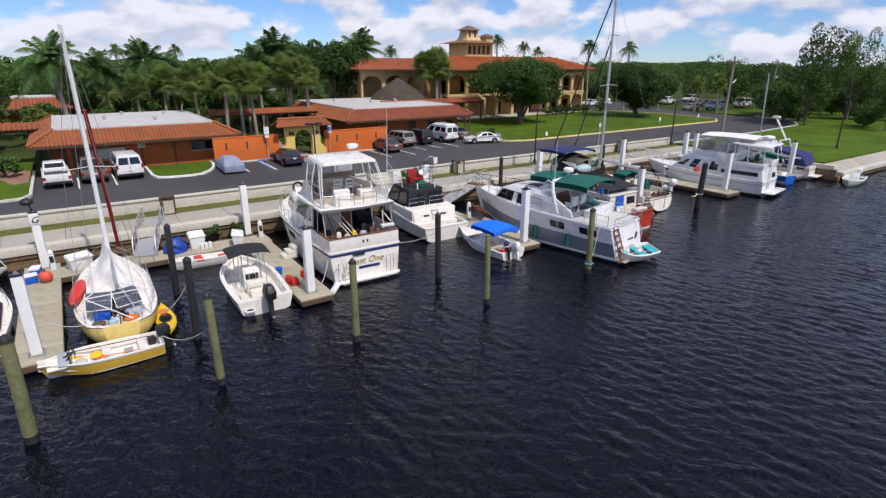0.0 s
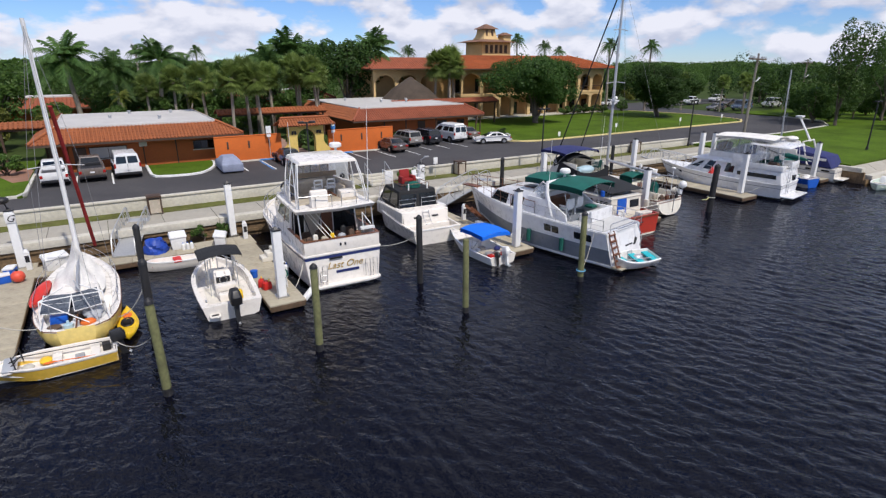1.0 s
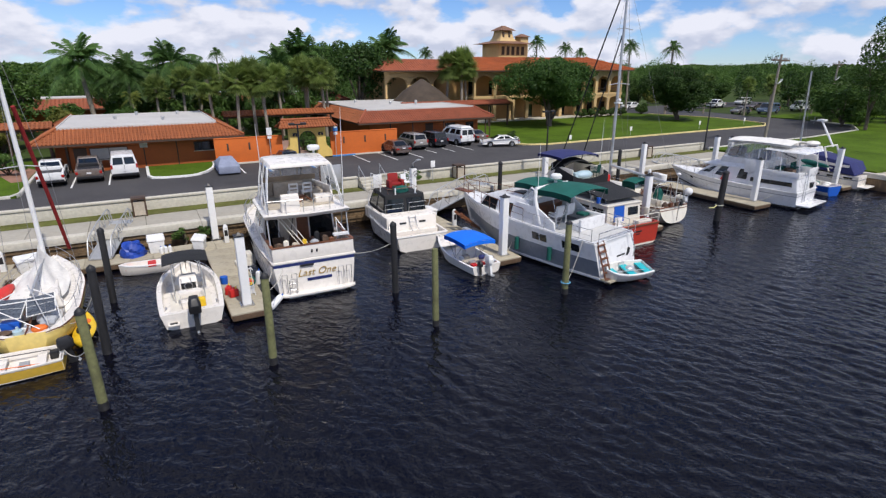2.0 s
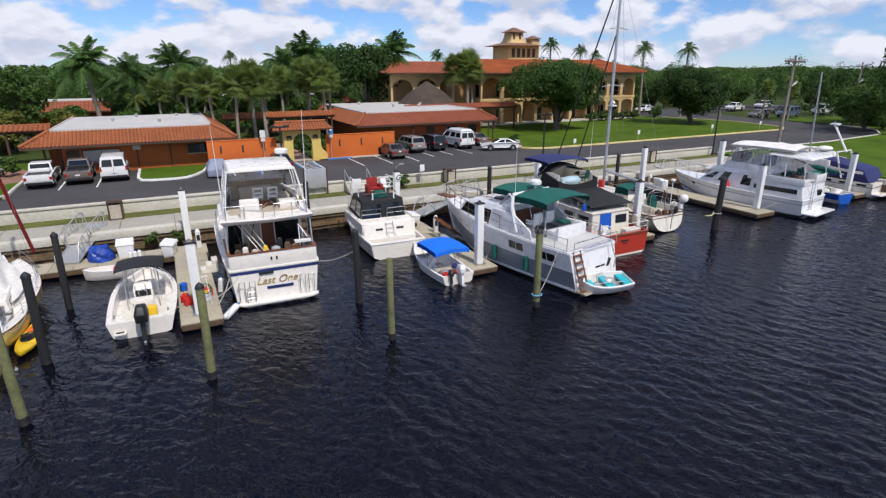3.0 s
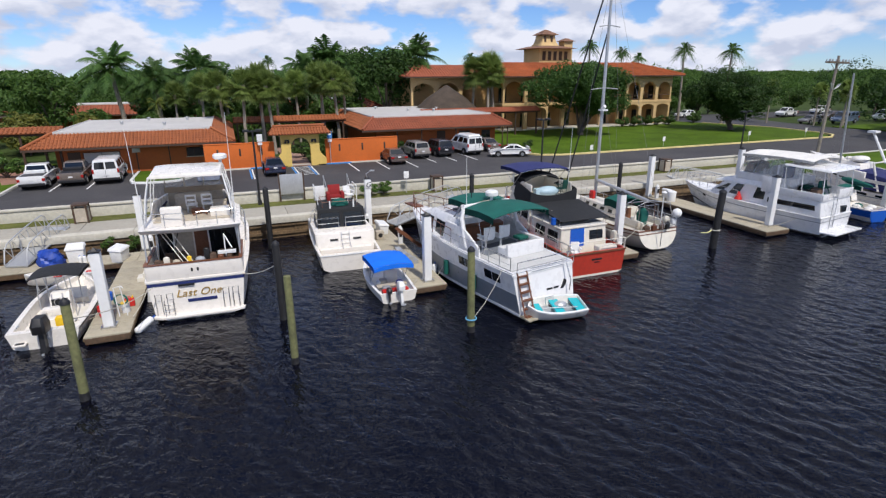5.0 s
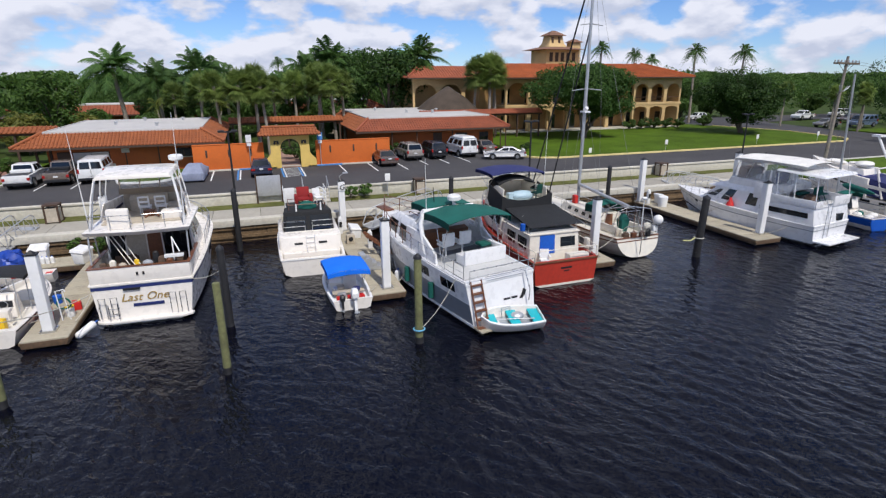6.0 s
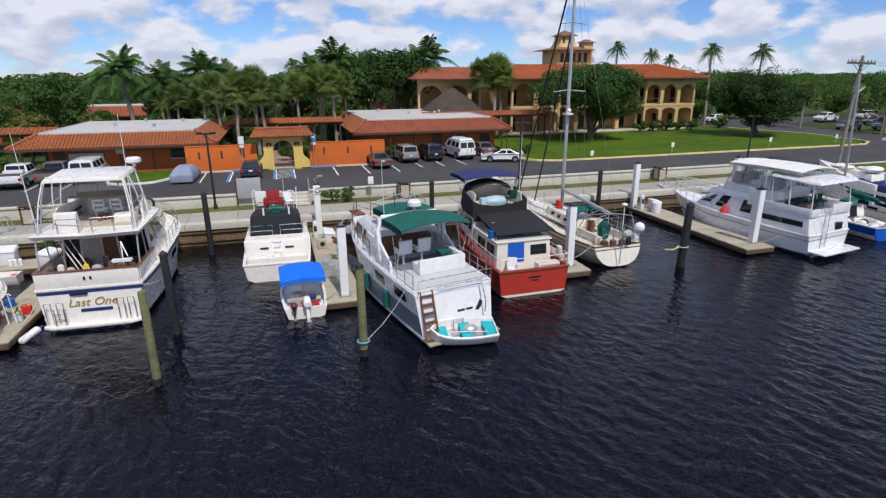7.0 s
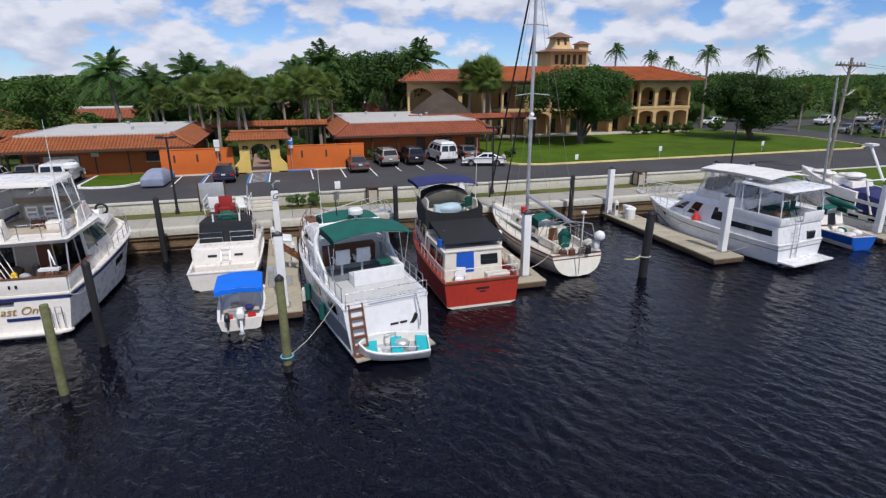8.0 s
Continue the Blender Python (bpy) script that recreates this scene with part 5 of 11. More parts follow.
    part("cowl", Geo().rings([[(-1.62, 4.9, 3.75), (1.62, 4.9, 3.75), (1.5, 7.0, 2.93), (-1.5, 7.0, 2.93)], [(-1.45, 4.9, 4.55), (1.45, 4.9, 4.55), (1.36, 5.6, 4.12), (-1.36, 5.6, 4.12)]]), M_GEL, b, "white sloping cowl below the bridge", bevel=0.08)
    # overhang posts
    for s in (-1, 1):
        part("overhang_post", Geo().cyl((s * 1.9, 0.7, 2.5), (s * 1.9, 0.95, 3.75), 0.035, 0.035, 8), M_ALU, b, "aluminium overhang post")
        part("overhang_post", Geo().cyl((s * 1.9, 1.9, 2.5), (s * 1.9, 1.7, 3.75), 0.03, 0.03, 8), M_ALU, b, "aluminium overhang post")
    part("bridge_deck", Geo().rings([[(-2.0, 0.85, 3.72), (0, 0.62, 3.72), (2.0, 0.85, 3.72), (1.98, 4.6, 3.72), (1.6, 5.5, 3.76), (-1.6, 5.5, 3.76), (-1.98, 4.6, 3.72)],
                                     [(-2.08, 0.70, 3.92), (0, 0.46, 3.92), (2.08, 0.70, 3.92), (2.02, 4.6, 3.92), (1.62, 5.55, 3.94), (-1.62, 5.55, 3.94), (-2.02, 4.6, 3.92)]]), M_GEL, b, "white bridge deck with rounded edge", bevel=0.07)
    fb = Cabin((3.92, 1.85, 1.5, 2.6, 5.5), (4.65, 1.75, 1.35, 3.0, 5.2))
    g = Geo()
    for a, c in (("BL", "FL"), ("FL", "FR"), ("FR", "BR")):
        p0, p1, q0, q1 = fb.corner(0, a), fb.corner(0, c), fb.corner(1, a), fb.corner(1, c)
        n = (p1 - p0).cross(q0 - p0).normalized() * 0.1
        g.rings([[p0, p1, q1, q0], [p0 + n, p1 + n, q1 + n, q0 + n]])
    part("bridge_coaming", g, M_GEL, b, "white flybridge coaming", bevel=0.04)
    part("bridge_sole", Geo().box(-1.6, 1.6, 1.9, 5.0, 3.93, 3.98), M_BEIGE, b, "beige bridge floor")
    part("bridge_lining", Geo().box(-1.25, 1.25, 4.75, 4.95, 3.98, 4.8), M_BEIGE, b, "beige lining under the bridge windows")
    part("console", Geo().slab([(4.2, 3.98), (4.2, 4.55), (4.4, 4.72), (4.75, 4.72), (4.75, 3.98)], -0.9, 0.7, "x"), M_BEIGE, b, "bridge steering console", bevel=0.05)
    # hardtop
    part("hardtop", Geo().rings([[(-1.5, 1.55, 5.95), (1.5, 1.55, 5.95), (1.55, 3.9, 6.02), (1.2, 4.6, 6.0), (-1.2, 4.6, 6.0), (-1.55, 3.9, 6.02)],
                                 [(-1.4, 1.6, 6.12), (1.4, 1.6, 6.12), (1.45, 3.8, 6.22), (1.1, 4.5, 6.15), (-1.1, 4.5, 6.15), (-1.45, 3.8, 6.22)]]), M_GEL, b, "white fibreglass hardtop", bevel=0.05)
    for s in (-1, 1):
        for y0, y1 in ((1.05, 1.75), (1.4, 1.95), (2.9, 2.7), (3.6, 3.8)):
            part("hardtop_leg", Geo().tube([(s * 1.82, y0, 3.95), (s * 1.66, (y0 + y1) / 2, 5.2), (s * 1.5, y1, 6.0)], 0.028, 8), M_WHITEPL, b, "white hardtop leg")
        part("side_bar", Geo().cyl((s * 1.74, 1.4, 4.9), (s * 1.72, 3.6, 4.95), 0.022, 0.022, 6), M_ALU, b, "thin side bar")
        part("side_curtain", Geo().add([(s * 1.68, 2.8, 4.65), (s * 1.5, 4.9, 4.75), (s * 1.25, 4.5, 5.95), (s * 1.5, 2.7, 5.95)], [(0, 1, 2, 3)]), M_CLEAR, b, "clear vinyl side curtain", fix=False)
        part("whip_antenna", Geo().tube([(s * 1.85, 1.2, 3.9), (s * 1.9, 1.15, 6.0), (s * 1.95, 1.1, 8.4 + 0.3 * s)], [0.035, 0.02, 0.008], 6), M_WHITEPL, b, "tall white whip antenna")
    for k in range(3):
        x0, x1 = -1.3 + 0.87 * k, -0.46 + 0.87 * k
        part("front_curtain", Geo().box(x0 + 0.03, x1 - 0.03, 4.62, 4.64, 4.75, 5.98), M_CLEAR, b, "clear vinyl front curtain")
        part("curtain_frame", Geo().box(x0 - 0.02, x0 + 0.03, 4.60, 4.66, 4.72, 5.98), M_BEIGE, b, "tan curtain border")
    part("curtain_band", Geo().box(-1.35, 1.35, 4.55, 4.60, 4.75, 5.02), mat("tan_vinyl", (0.30, 0.23, 0.155), 0.6, vary=0.2, bump=0.1), b, "tan vinyl wind screen band")
    part("sun_pad", Geo().box(0.75, 1.45, 3.4, 4.4, 3.98, 4.35), M_BEIGE, b, "beige bridge cushions", bevel=0.05)
    part("bridge_clutter", Geo().tube([(0.0, 2.6, 4.0), (0.35, 2.9, 4.25), (0.6, 2.5, 4.05)], 0.05).box(-0.1, 0.35, 2.9, 3.2, 3.98, 4.25), M_TEAK, b, "brown gear on the bridge floor", bevel=0.02)
    # bridge furniture
    part("white_locker", Geo().slab([(1.0, 3.92), (1.1, 4.72), (1.32, 4.78), (1.6, 3.92)], -1.15, -0.3, "x"), M_GEL, b, "white fibreglass hatch stood on the bridge deck", bevel=0.05)
    for s in (-1, 1):
        part("coaming_stripe", Geo().slab([(3.3, 4.08), (5.0, 4.25), (5.0, 4.33), (3.3, 4.17)], s * 1.79 - 0.04, s * 1.79 + 0.04, "x").moved(pose(0, 0, 0, 0, 0, s * 4.6) @ pose(-s * 0.02, 0, 0)), M_NAVY, b, "navy stripe along the bridge side")
    for px in (-0.1, 0.6):
        part("helm_seat", Geo().box(px - 0.24, px + 0.24, 3.3, 3.7, 4.3, 4.38).box(px - 0.24, px - 0.18, 3.22, 3.28, 4.38, 4.85).box(px + 0.18, px + 0.24, 3.22, 3.28, 4.38, 4.85).box(px - 0.24, px + 0.24, 3.22, 3.28, 4.55, 4.63)
             .box(px - 0.24, px + 0.24, 3.22, 3.28, 4.77, 4.85).cyl((px - 0.2, 3.35, 3.95), (px - 0.2, 3.35, 4.3), 0.025, 0.025, 6).cyl((px + 0.2, 3.35, 3.95), (px + 0.2, 3.35, 4.3), 0.025, 0.025, 6)
             .cyl((px - 0.2, 3.65, 3.95), (px - 0.2, 3.65, 4.3), 0.025, 0.025, 6).cyl((px + 0.2, 3.65, 3.95), (px + 0.2, 3.65, 4.3), 0.025, 0.025, 6), M_WHITEPL, b, "white slatted bridge chair")
    part("bench", Geo().box(0.75, 1.6, 2.2, 2.8, 3.95, 4.35), M_GEL, b, "white bridge bench", bevel=0.05)
    part("bridge_rail", Geo().tube([(-1.8, 2.6, 4.55), (-1.8, 0.95, 4.55), (-0.2, 0.8, 4.55)], 0.02).tube([(0.3, 0.8, 4.55), (1.8, 0.95, 4.55), (1.8, 2.6, 4.55)], 0.02), M_STEEL, b, "stainless bridge rail")
    for px, py in ((-1.8, 0.97), (-1.0, 0.88), (-0.2, 0.8), (0.3, 0.8), (1.1, 0.88), (1.8, 0.97)):
        part("rail_post", Geo().cyl((px, py, 3.9), (px, py, 4.55), 0.018, 0.018, 6), M_STEEL, b)
    part("radar", Geo().cyl((1.35, 4.4, 6.12), (1.35, 4.4, 6.3), 0.08, 0.06, 8).rings([[(1.35 + r * math.cos(a), 4.4 + r * math.sin(a), z) for a in (2 * math.pi * k / 16 for k in range(16))] for z, r in ((6.3, 0.25), (6.36, 0.33), (6.5, 0.33), (6.56, 0.26))]), M_WHITEPL, b, "white radar dome")
    part("life_ring", Geo().rings([[((0.3 + 0.07 * math.cos(c)) * math.cos(a), 10.9 + 0.07 * math.sin(c), 3.0 + (0.3 + 0.07 * math.cos(c)) * math.sin(a)) for c in (2 * math.pi * j / 8 for j in range(8))] for a in (2 * math.pi * k / 20 for k in range(21))], caps=False), M_BLACK, b, "dark ring on the bow rail")
    # cockpit clutter
    for px, py, pz, w, m in ((-0.3, 0.8, 2.2, 0.12, M_YELPL), (0.1, 0.9, 2.15, 0.14, M_TEAK), (0.6, 0.8, 2.1, 0.2, M_SHADOWCLUT), (1.2, 0.7, 2.2, 0.16, M_SHADOWCLUT), (-0.9, 0.8, 2.1, 0.18, M_TEAK), (0.35, 1.9, 2.2, 0.22, M_TEAK), (-0.6, 2.0, 2.4, 0.2, M_SHADOWCLUT)):
        part("cockpit_gear", Geo().box(px - w, px + w, py - w * 0.7, py + w * 0.7, 1.3, pz).ball((px, py, pz), w * 0.9, w * 0.7, w * 0.7, 8, 5), m, b, "loose gear stacked in the cockpit", bevel=0.02)
    for px, py, pz, w, m in ((-1.5, 0.75, 2.55, 0.13, M_SHADOWCLUT), (-1.15, 0.85, 2.62, 0.12, M_OFFWHITE), (-0.75, 0.7, 2.5, 0.15, M_BEIGE), (-0.25, 0.95, 2.55, 0.1, M_YELPL), (0.2, 0.8, 2.5, 0.2, M_PALEGREY), (0.75, 0.9, 2.62, 0.14, M_SHADOWCLUT), (1.05, 0.85, 2.5, 0.12, M_TEAK), (0.45, 1.3, 2.75, 0.12, M_BLACK)):
        part("cockpit_gear", Geo().box(px - w, px + w, py - w * 0.7, py + w * 0.7, 1.35, pz - w * 0.5).ball((px, py, pz - w * 0.5), w * 1.1, w * 0.8, w * 0.8, 8, 5), m, b, "loose gear stacked in the cockpit", bevel=0.02)
    for x0, x1 in ((-1.35, -0.45), (-1.2, -0.25), (-0.9, -0.05)):
        part("leaning_pole", Geo().tube([(x0, 1.5, 3.6), (x1, 0.8, 2.25)], 0.022), M_OFFWHITE, b, "pale pole leaning in the cockpit")
    part("fishing_rod", Geo().tube([(-1.2, 1.0, 1.5), (-0.6, 1.4, 3.6)], 0.02), M_BLACK, b, "dark rod")
    part("fishing_rod", Geo().tube([(-1.0, 0.9, 1.5), (-1.5, 1.6, 3.6)], 0.02), M_BLACK, b, "dark rod")
    part("cockpit_table", Geo().box(-0.5, 0.5, 1.1, 1.7, 1.95, 2.0).cyl((0, 1.4, 1.3), (0, 1.4, 1.95), 0.05, 0.05, 8), M_TEAK, b, "small wooden cockpit table")
    for i, (px, py) in enumerate(((-1.3, 1.2), (1.2, 1.2), (1.2, 2.2), (-1.2, 2.3))):
        part("cockpit_seat", Geo().box(px - 0.3, px + 0.3, py - 0.3, py + 0.3, 1.6, 1.75).box(px - 0.3, px + 0.3, py + 0.25, py + 0.33, 1.75, 2.3), M_SHADOWCLUT, b, "brown cushioned chair", bevel=0.04)
    part("crane_arm", Geo().tube([(1.3, 0.6, 2.5), (1.3, 0.7, 3.5), (1.6, 0.3, 2.95)], 0.03).box(1.0, 1.75, 0.15, 0.4, 2.75, 2.85), M_WHITEPL, b, "white folded davit with fender board")
    # stern rails and lettering
    for px in (-1.55, -1.1, 1.15, 1.55):
        part("stern_rail", Geo().tube([(px - 0.12, -0.16, 0.35), (px - 0.12, -0.2, 1.3), (px + 0.12, -0.2, 1.3), (px + 0.12, -0.16, 0.35)], 0.018), M_STEEL, b, "bent stainless boarding rail")
    words(b, "Last One", 0.5, Matrix(((1, 0, 0, 0.02), (0, 0, -1, 0.045), (0, 1, 0, 1.0), (0, 0, 0, 1))), M_GOLD, "gold script lettering on the transom")
    part("port_name_bar", Geo().box(-0.45, 0.75, 0.01, 0.06, 0.74, 0.88), M_NAVY, b, "small dark bar of lettering", bevel=0.02)
    part("swim_ladder", Geo().tube([(-1.35, -0.2, 0.25), (-1.35, -0.2, 1.0)], 0.02).tube([(-1.0, -0.2, 0.25), (-1.0, -0.2, 1.0)], 0.02).tube([(-1.35, -0.2, 0.5), (-1.0, -0.2, 0.5)], 0.02).tube([(-1.35, -0.2, 0.8), (-1.0, -0.2, 0.8)], 0.02), M_STEEL, b, "stainless swim ladder")
    fit_rail(b, h, 0.40, 0.985, 0.62, 9, 0.1, 0.018, wrap=True)
    part("pulpit", Geo().box(-0.28, 0.28, 10.6, 11.7, 2.42, 2.52), M_GEL, b, "white bow pulpit", bevel=0.03)
    part("anchor", Geo().tube([(0, 11.7, 2.45), (0, 11.8, 2.2), (0, 11.6, 1.95)], 0.04).box(-0.2, 0.2, 11.5, 11.75, 1.9, 2.0), M_ALU, b, "grey anchor under the pulpit")
    return b


big_yacht(10.92, 23.75, -2.0)


def centre_console(x, y, turn):
    b = thing("centre_console_boat", pose(x, y, 0, 0, 0, turn), "white open centre-console boat with a black top and black outboard", "motorboat")
    h = Hull(6.0, 2.7, 0.72, 1.05, transom=0.92, fore=0.42, power=2.7, chine=0.86, chine_z=0.08, rake=0.7, draft=0.3)
    part("hull", h.solid(lambda s: 0.32 + 0.25 * s ** 3, 0.2), M_GEL, b, "white fibreglass hull with broad gunwales")
    part("transom", h.board(0.3), M_GEL, b)
    part("rub_rail", h.band(0.93, 0.97, off=0.03, stern=False), M_BLACK, b, "dark rub rail")
    part("deck", Geo().box(-0.85, 0.85, 0.3, 3.6, 0.3, 0.36), M_OFFWHITE, b, "cream deck")
    con = Cabin((0.34, 0.4, 0.36, 2.35, 3.2), (1.15, 0.38, 0.34, 2.45, 3.05), (1.35, 0.36, 0.3, 2.65, 2.95))
    c = part("console", con.geo(), M_GEL, b, "white steering console", bevel=0.04)
    part("dash", con.panel("B", 0, 0.1, 0.9, 0.62, 0.95, 0.02), M_BLACK, c, "dark instrument panel")
    part("steering_wheel", Geo().rings([[((0.17 + 0.02 * math.cos(q)) * math.cos(a), 2.3 + 0.02 * math.sin(q), 1.0 + (0.17 + 0.02 * math.cos(q)) * math.sin(a)) for q in (2 * math.pi * j / 6 for j in range(6))] for a in (2 * math.pi * k / 16 for k in range(17))], caps=False), M_STEEL, c, "steel steering wheel")
    part("windshield", con.panel("F", 1, 0.1, 0.9, 0.0, 1.0, 0.01), M_GLASS, c)
    part("leaning_post", Geo().box(-0.45, 0.45, 1.55, 1.95, 0.85, 1.0).box(-0.42, -0.36, 1.6, 1.9, 0.35, 0.85).box(0.36, 0.42, 1.6, 1.9, 0.35, 0.85), M_GEL, b, "white leaning post", bevel=0.03)
    part("cooler", Geo().box(-0.38, 0.38, 1.1, 1.5, 0.36, 0.72), M_GEL, b, "white cool box", bevel=0.04)
    part("yellow_bag", Geo().box(0.22, 0.58, 0.72, 1.05, 0.36, 0.92), M_YELPL, b, "yellow bag", bevel=0.08)
    for sx in (-0.62, 0.62):
        for sy in (2.1, 3.2):
            part("top_leg", Geo().tube([(sx, sy, 0.36), (sx, sy + 0.05, 1.5), (sx * 0.95, sy + 0.12, 2.1)], 0.024), M_ALU, b, "aluminium T-top leg")
    for sx in (-0.5, -0.2, 0.2, 0.5):
        part("rod_holder", Geo().cyl((sx, 2.02, 1.7), (sx, 1.92, 2.25), 0.025, 0.025, 6), M_ALU, b, "rod holder")
    part("canopy", fabric_top(-0.95, 0.95, 2.25, 3.9, 2.12, 0.12, 0.1), M_BLACKCLOTH, b, "black canvas top")
    part("bow_seat", Geo().rings([[(-0.7, 3.7, 0.36), (0.7, 3.7, 0.36), (0.35, 5.0, 0.5), (-0.35, 5.0, 0.5)], [(-0.7, 3.7, 0.62), (0.7, 3.7, 0.62), (0.35, 5.0, 0.72), (-0.35, 5.0, 0.72)]]), M_OFFWHITE, b, "cream bow seat", bevel=0.04)
    for s in (-1, 1):
        part("cleat", Geo().box(s * 1.0 - 0.03, s * 1.0 + 0.03, 0.5, 0.75, 0.74, 0.79), M_STEEL, b, "steel cleat")
    fit_rail(b, h, 0.6, 0.97, 0.18, 4, 0.12, 0.014, mid=False, wrap=True)
    outboard(b, 0.1, -0.12, 0.62, 1.12, M_BLACK, -6)
    part("swim_step", Geo().box(-1.0, -0.55, -0.3, -0.02, 0.28, 0.36), M_GEL, b, "white swim step", bevel=0.03)
    part("step_tread", Geo().box(-0.92, -0.63, -0.24, -0.08, 0.355, 0.372), M_BLACK, b, "dark step tread")
    return b


centre_console(5.3, 22.85, -2)


def aft_cruiser(x, y, turn):
    b = thing("cabin_cruiser", pose(x, y, 0, 0, 0, turn), "white cabin cruiser with black canvas camper back and cluttered bridge", "cabin cruiser")
    h = Hull(8.4, 3.5, 1.0, 1.85, transom=0.95, fore=0.45, power=2.1, chine=0.9, chine_z=0.14, rake=0.9)
    part("hull", h.solid(lambda s: 0.25 if s < 0.19 else h.sheer(s) - 0.06, 0.12), M_GEL, b, "white hull")
    part("transom", h.board(0.1), M_GEL, b)
    part("cockpit_sole", Geo().box(-1.6, 1.6, 0.12, 1.45, 0.26, 0.3), M_BEIGE, b, "worn tan cockpit floor")
    part("cockpit_clutter", Geo().box(-0.25, 0.45, 0.95, 1.3, 0.3, 0.62), M_SHADOWCLUT, b, "dark cockpit box", bevel=0.05)
    part("rub_rail", h.band(0.93, 0.97, off=0.03), M_WHITEPL, b, "white rub rail")
    part("cockpit_ledge", Geo().box(-1.5, 1.5, 1.05, 1.4, 0.3, 0.95), M_GEL, b, "white ledge before the bulkhead", bevel=0.04)
    part("cockpit_bulkhead", Geo().slab([(1.38, 0.25), (1.42, 1.02), (1.62, 1.68), (1.75, 1.74), (2.7, 1.76), (2.7, 0.25)], -1.6, 1.6, "x"), M_GEL, b, "white cockpit bulkhead with small vents", bevel=0.03)
    for px in (-0.65, 0.65):
        part("vent", Geo().slab([(1.47, 1.30), (1.50, 1.40), (1.56, 1.40), (1.53, 1.30)], px - 0.22, px + 0.22, "x"), M_BLACK, b, "small dark vent")
    part("aft_deck", Geo().box(-1.62, 1.62, 2.45, 3.0, 1.70, 1.78), M_GEL, b, "white raised aft deck", bevel=0.03)
    for s in (-1, 1):
        part("side_deck", Geo().box(s * 1.55 - 0.12, s * 1.55 + 0.12, 1.6, 5.6, 1.0, 1.73), M_GEL, b, "white side deck", bevel=0.03)
    cab = Cabin((1.6, 1.42, 1.2, 2.55, 6.3), (2.88, 1.32, 1.1, 2.7, 5.3))
    c = part("enclosure", cab.geo(), M_BLACKCLOTH, b, "black canvas enclosure", bevel=0.06)
    for k in range(2):
        part("curtain_window", cab.panel("B", 0, 0.06 + 0.48 * k, 0.46 + 0.48 * k, 0.12, 0.8, 0.012), M_GLASS, c, "dark vinyl window")
    for sd in "LR":
        part("curtain_window", cab.panel(sd, 0, 0.08, 0.45, 0.2, 0.85, 0.012), M_GLASS, c, "dark vinyl window")
        part("curtain_window", cab.panel(sd, 0, 0.52, 0.9, 0.2, 0.85, 0.012), M_GLASS, c, "dark vinyl window")
    part("foredeck_cabin", Geo().rings([[(-1.2, 5.6, 1.5), (1.2, 5.6, 1.5), (0.5, 7.6, 1.7), (-0.5, 7.6, 1.7)], [(-1.1, 5.6, 2.1), (1.1, 5.6, 2.1), (0.4, 7.3, 1.95), (-0.4, 7.3, 1.95)]]), M_GEL, b, "white fore cabin top", bevel=0.06)
    for s in (-1, 1):
        part("aft_rail", Geo().tube([(s * 0.2, 2.55, 1.74), (s * 0.2, 2.5, 2.35), (s * 1.4, 2.5, 2.35), (s * 1.4, 2.55, 1.74)], 0.022).tube([(s * 0.2, 2.52, 2.05), (s * 1.4, 2.52, 2.05)], 0.014), M_STEEL, b, "stainless aft rail")
    part("top_frame", Geo().tube([(-1.0, 3.0, 2.9), (-1.0, 3.0, 3.2), (1.0, 3.0, 3.2), (1.0, 3.0, 2.9)], 0.02).tube([(-1.0, 4.6, 2.9), (-1.0, 4.6, 3.2), (1.0, 4.6, 3.2), (1.0, 4.6, 2.9)], 0.02)
         .tube([(-1.0, 3.0, 3.2), (-1.0, 4.6, 3.2)], 0.02).tube([(1.0, 3.0, 3.2), (1.0, 4.6, 3.2)], 0.02), M_TEAK, b, "brown wooden roof rack")
    for s in (-1, 1):
        part("bridge_rail", Geo().tube([(s * 1.15, 3.9, 2.88), (s * 1.2, 3.95, 3.85), (s * 1.2, 5.5, 3.85), (s * 1.15, 5.6, 2.8)], 0.024).tube([(s * 1.2, 3.95, 3.55), (s * 1.2, 5.5, 3.55)], 0.016).tube([(s * 1.2, 3.95, 3.25), (s * 1.2, 5.5, 3.25)], 0.016), M_WHITEPL, b, "white tubular bridge rail")
    part("helm_panel", Geo().box(-1.15, -0.55, 5.2, 5.3, 2.85, 3.75), M_WHITEPL, b, "white panel beside the bridge", bevel=0.03)
    part("bridge_wheel", Geo().rings([[(0.85 + (0.3 + 0.03 * math.cos(q)) * math.cos(a), 4.5 + 0.03 * math.sin(q), 3.55 + (0.3 + 0.03 * math.cos(q)) * math.sin(a)) for q in (2 * math.pi * j / 6 for j in range(6))] for a in (2 * math.pi * k / 18 for k in range(19))], caps=False), M_WHITEPL, b, "white round chair hoop")
    lad = part("deck_ladder", Geo().tube([(-0.22, 1.0, 0.95), (-0.22, 1.36, 1.2), (-0.22, 1.6, 1.75)], 0.018).tube([(0.22, 1.0, 0.95), (0.22, 1.36, 1.2), (0.22, 1.6, 1.75)], 0.018), M_STEEL, b, "stainless ladder over the bulkhead")
    for k in range(3):
        part("rung", Geo().cyl((-0.22, 1.36 + 0.1 * k, 1.2 + 0.22 * k), (0.22, 1.36 + 0.1 * k, 1.2 + 0.22 * k), 0.016, 0.016, 6), M_STEEL, lad)
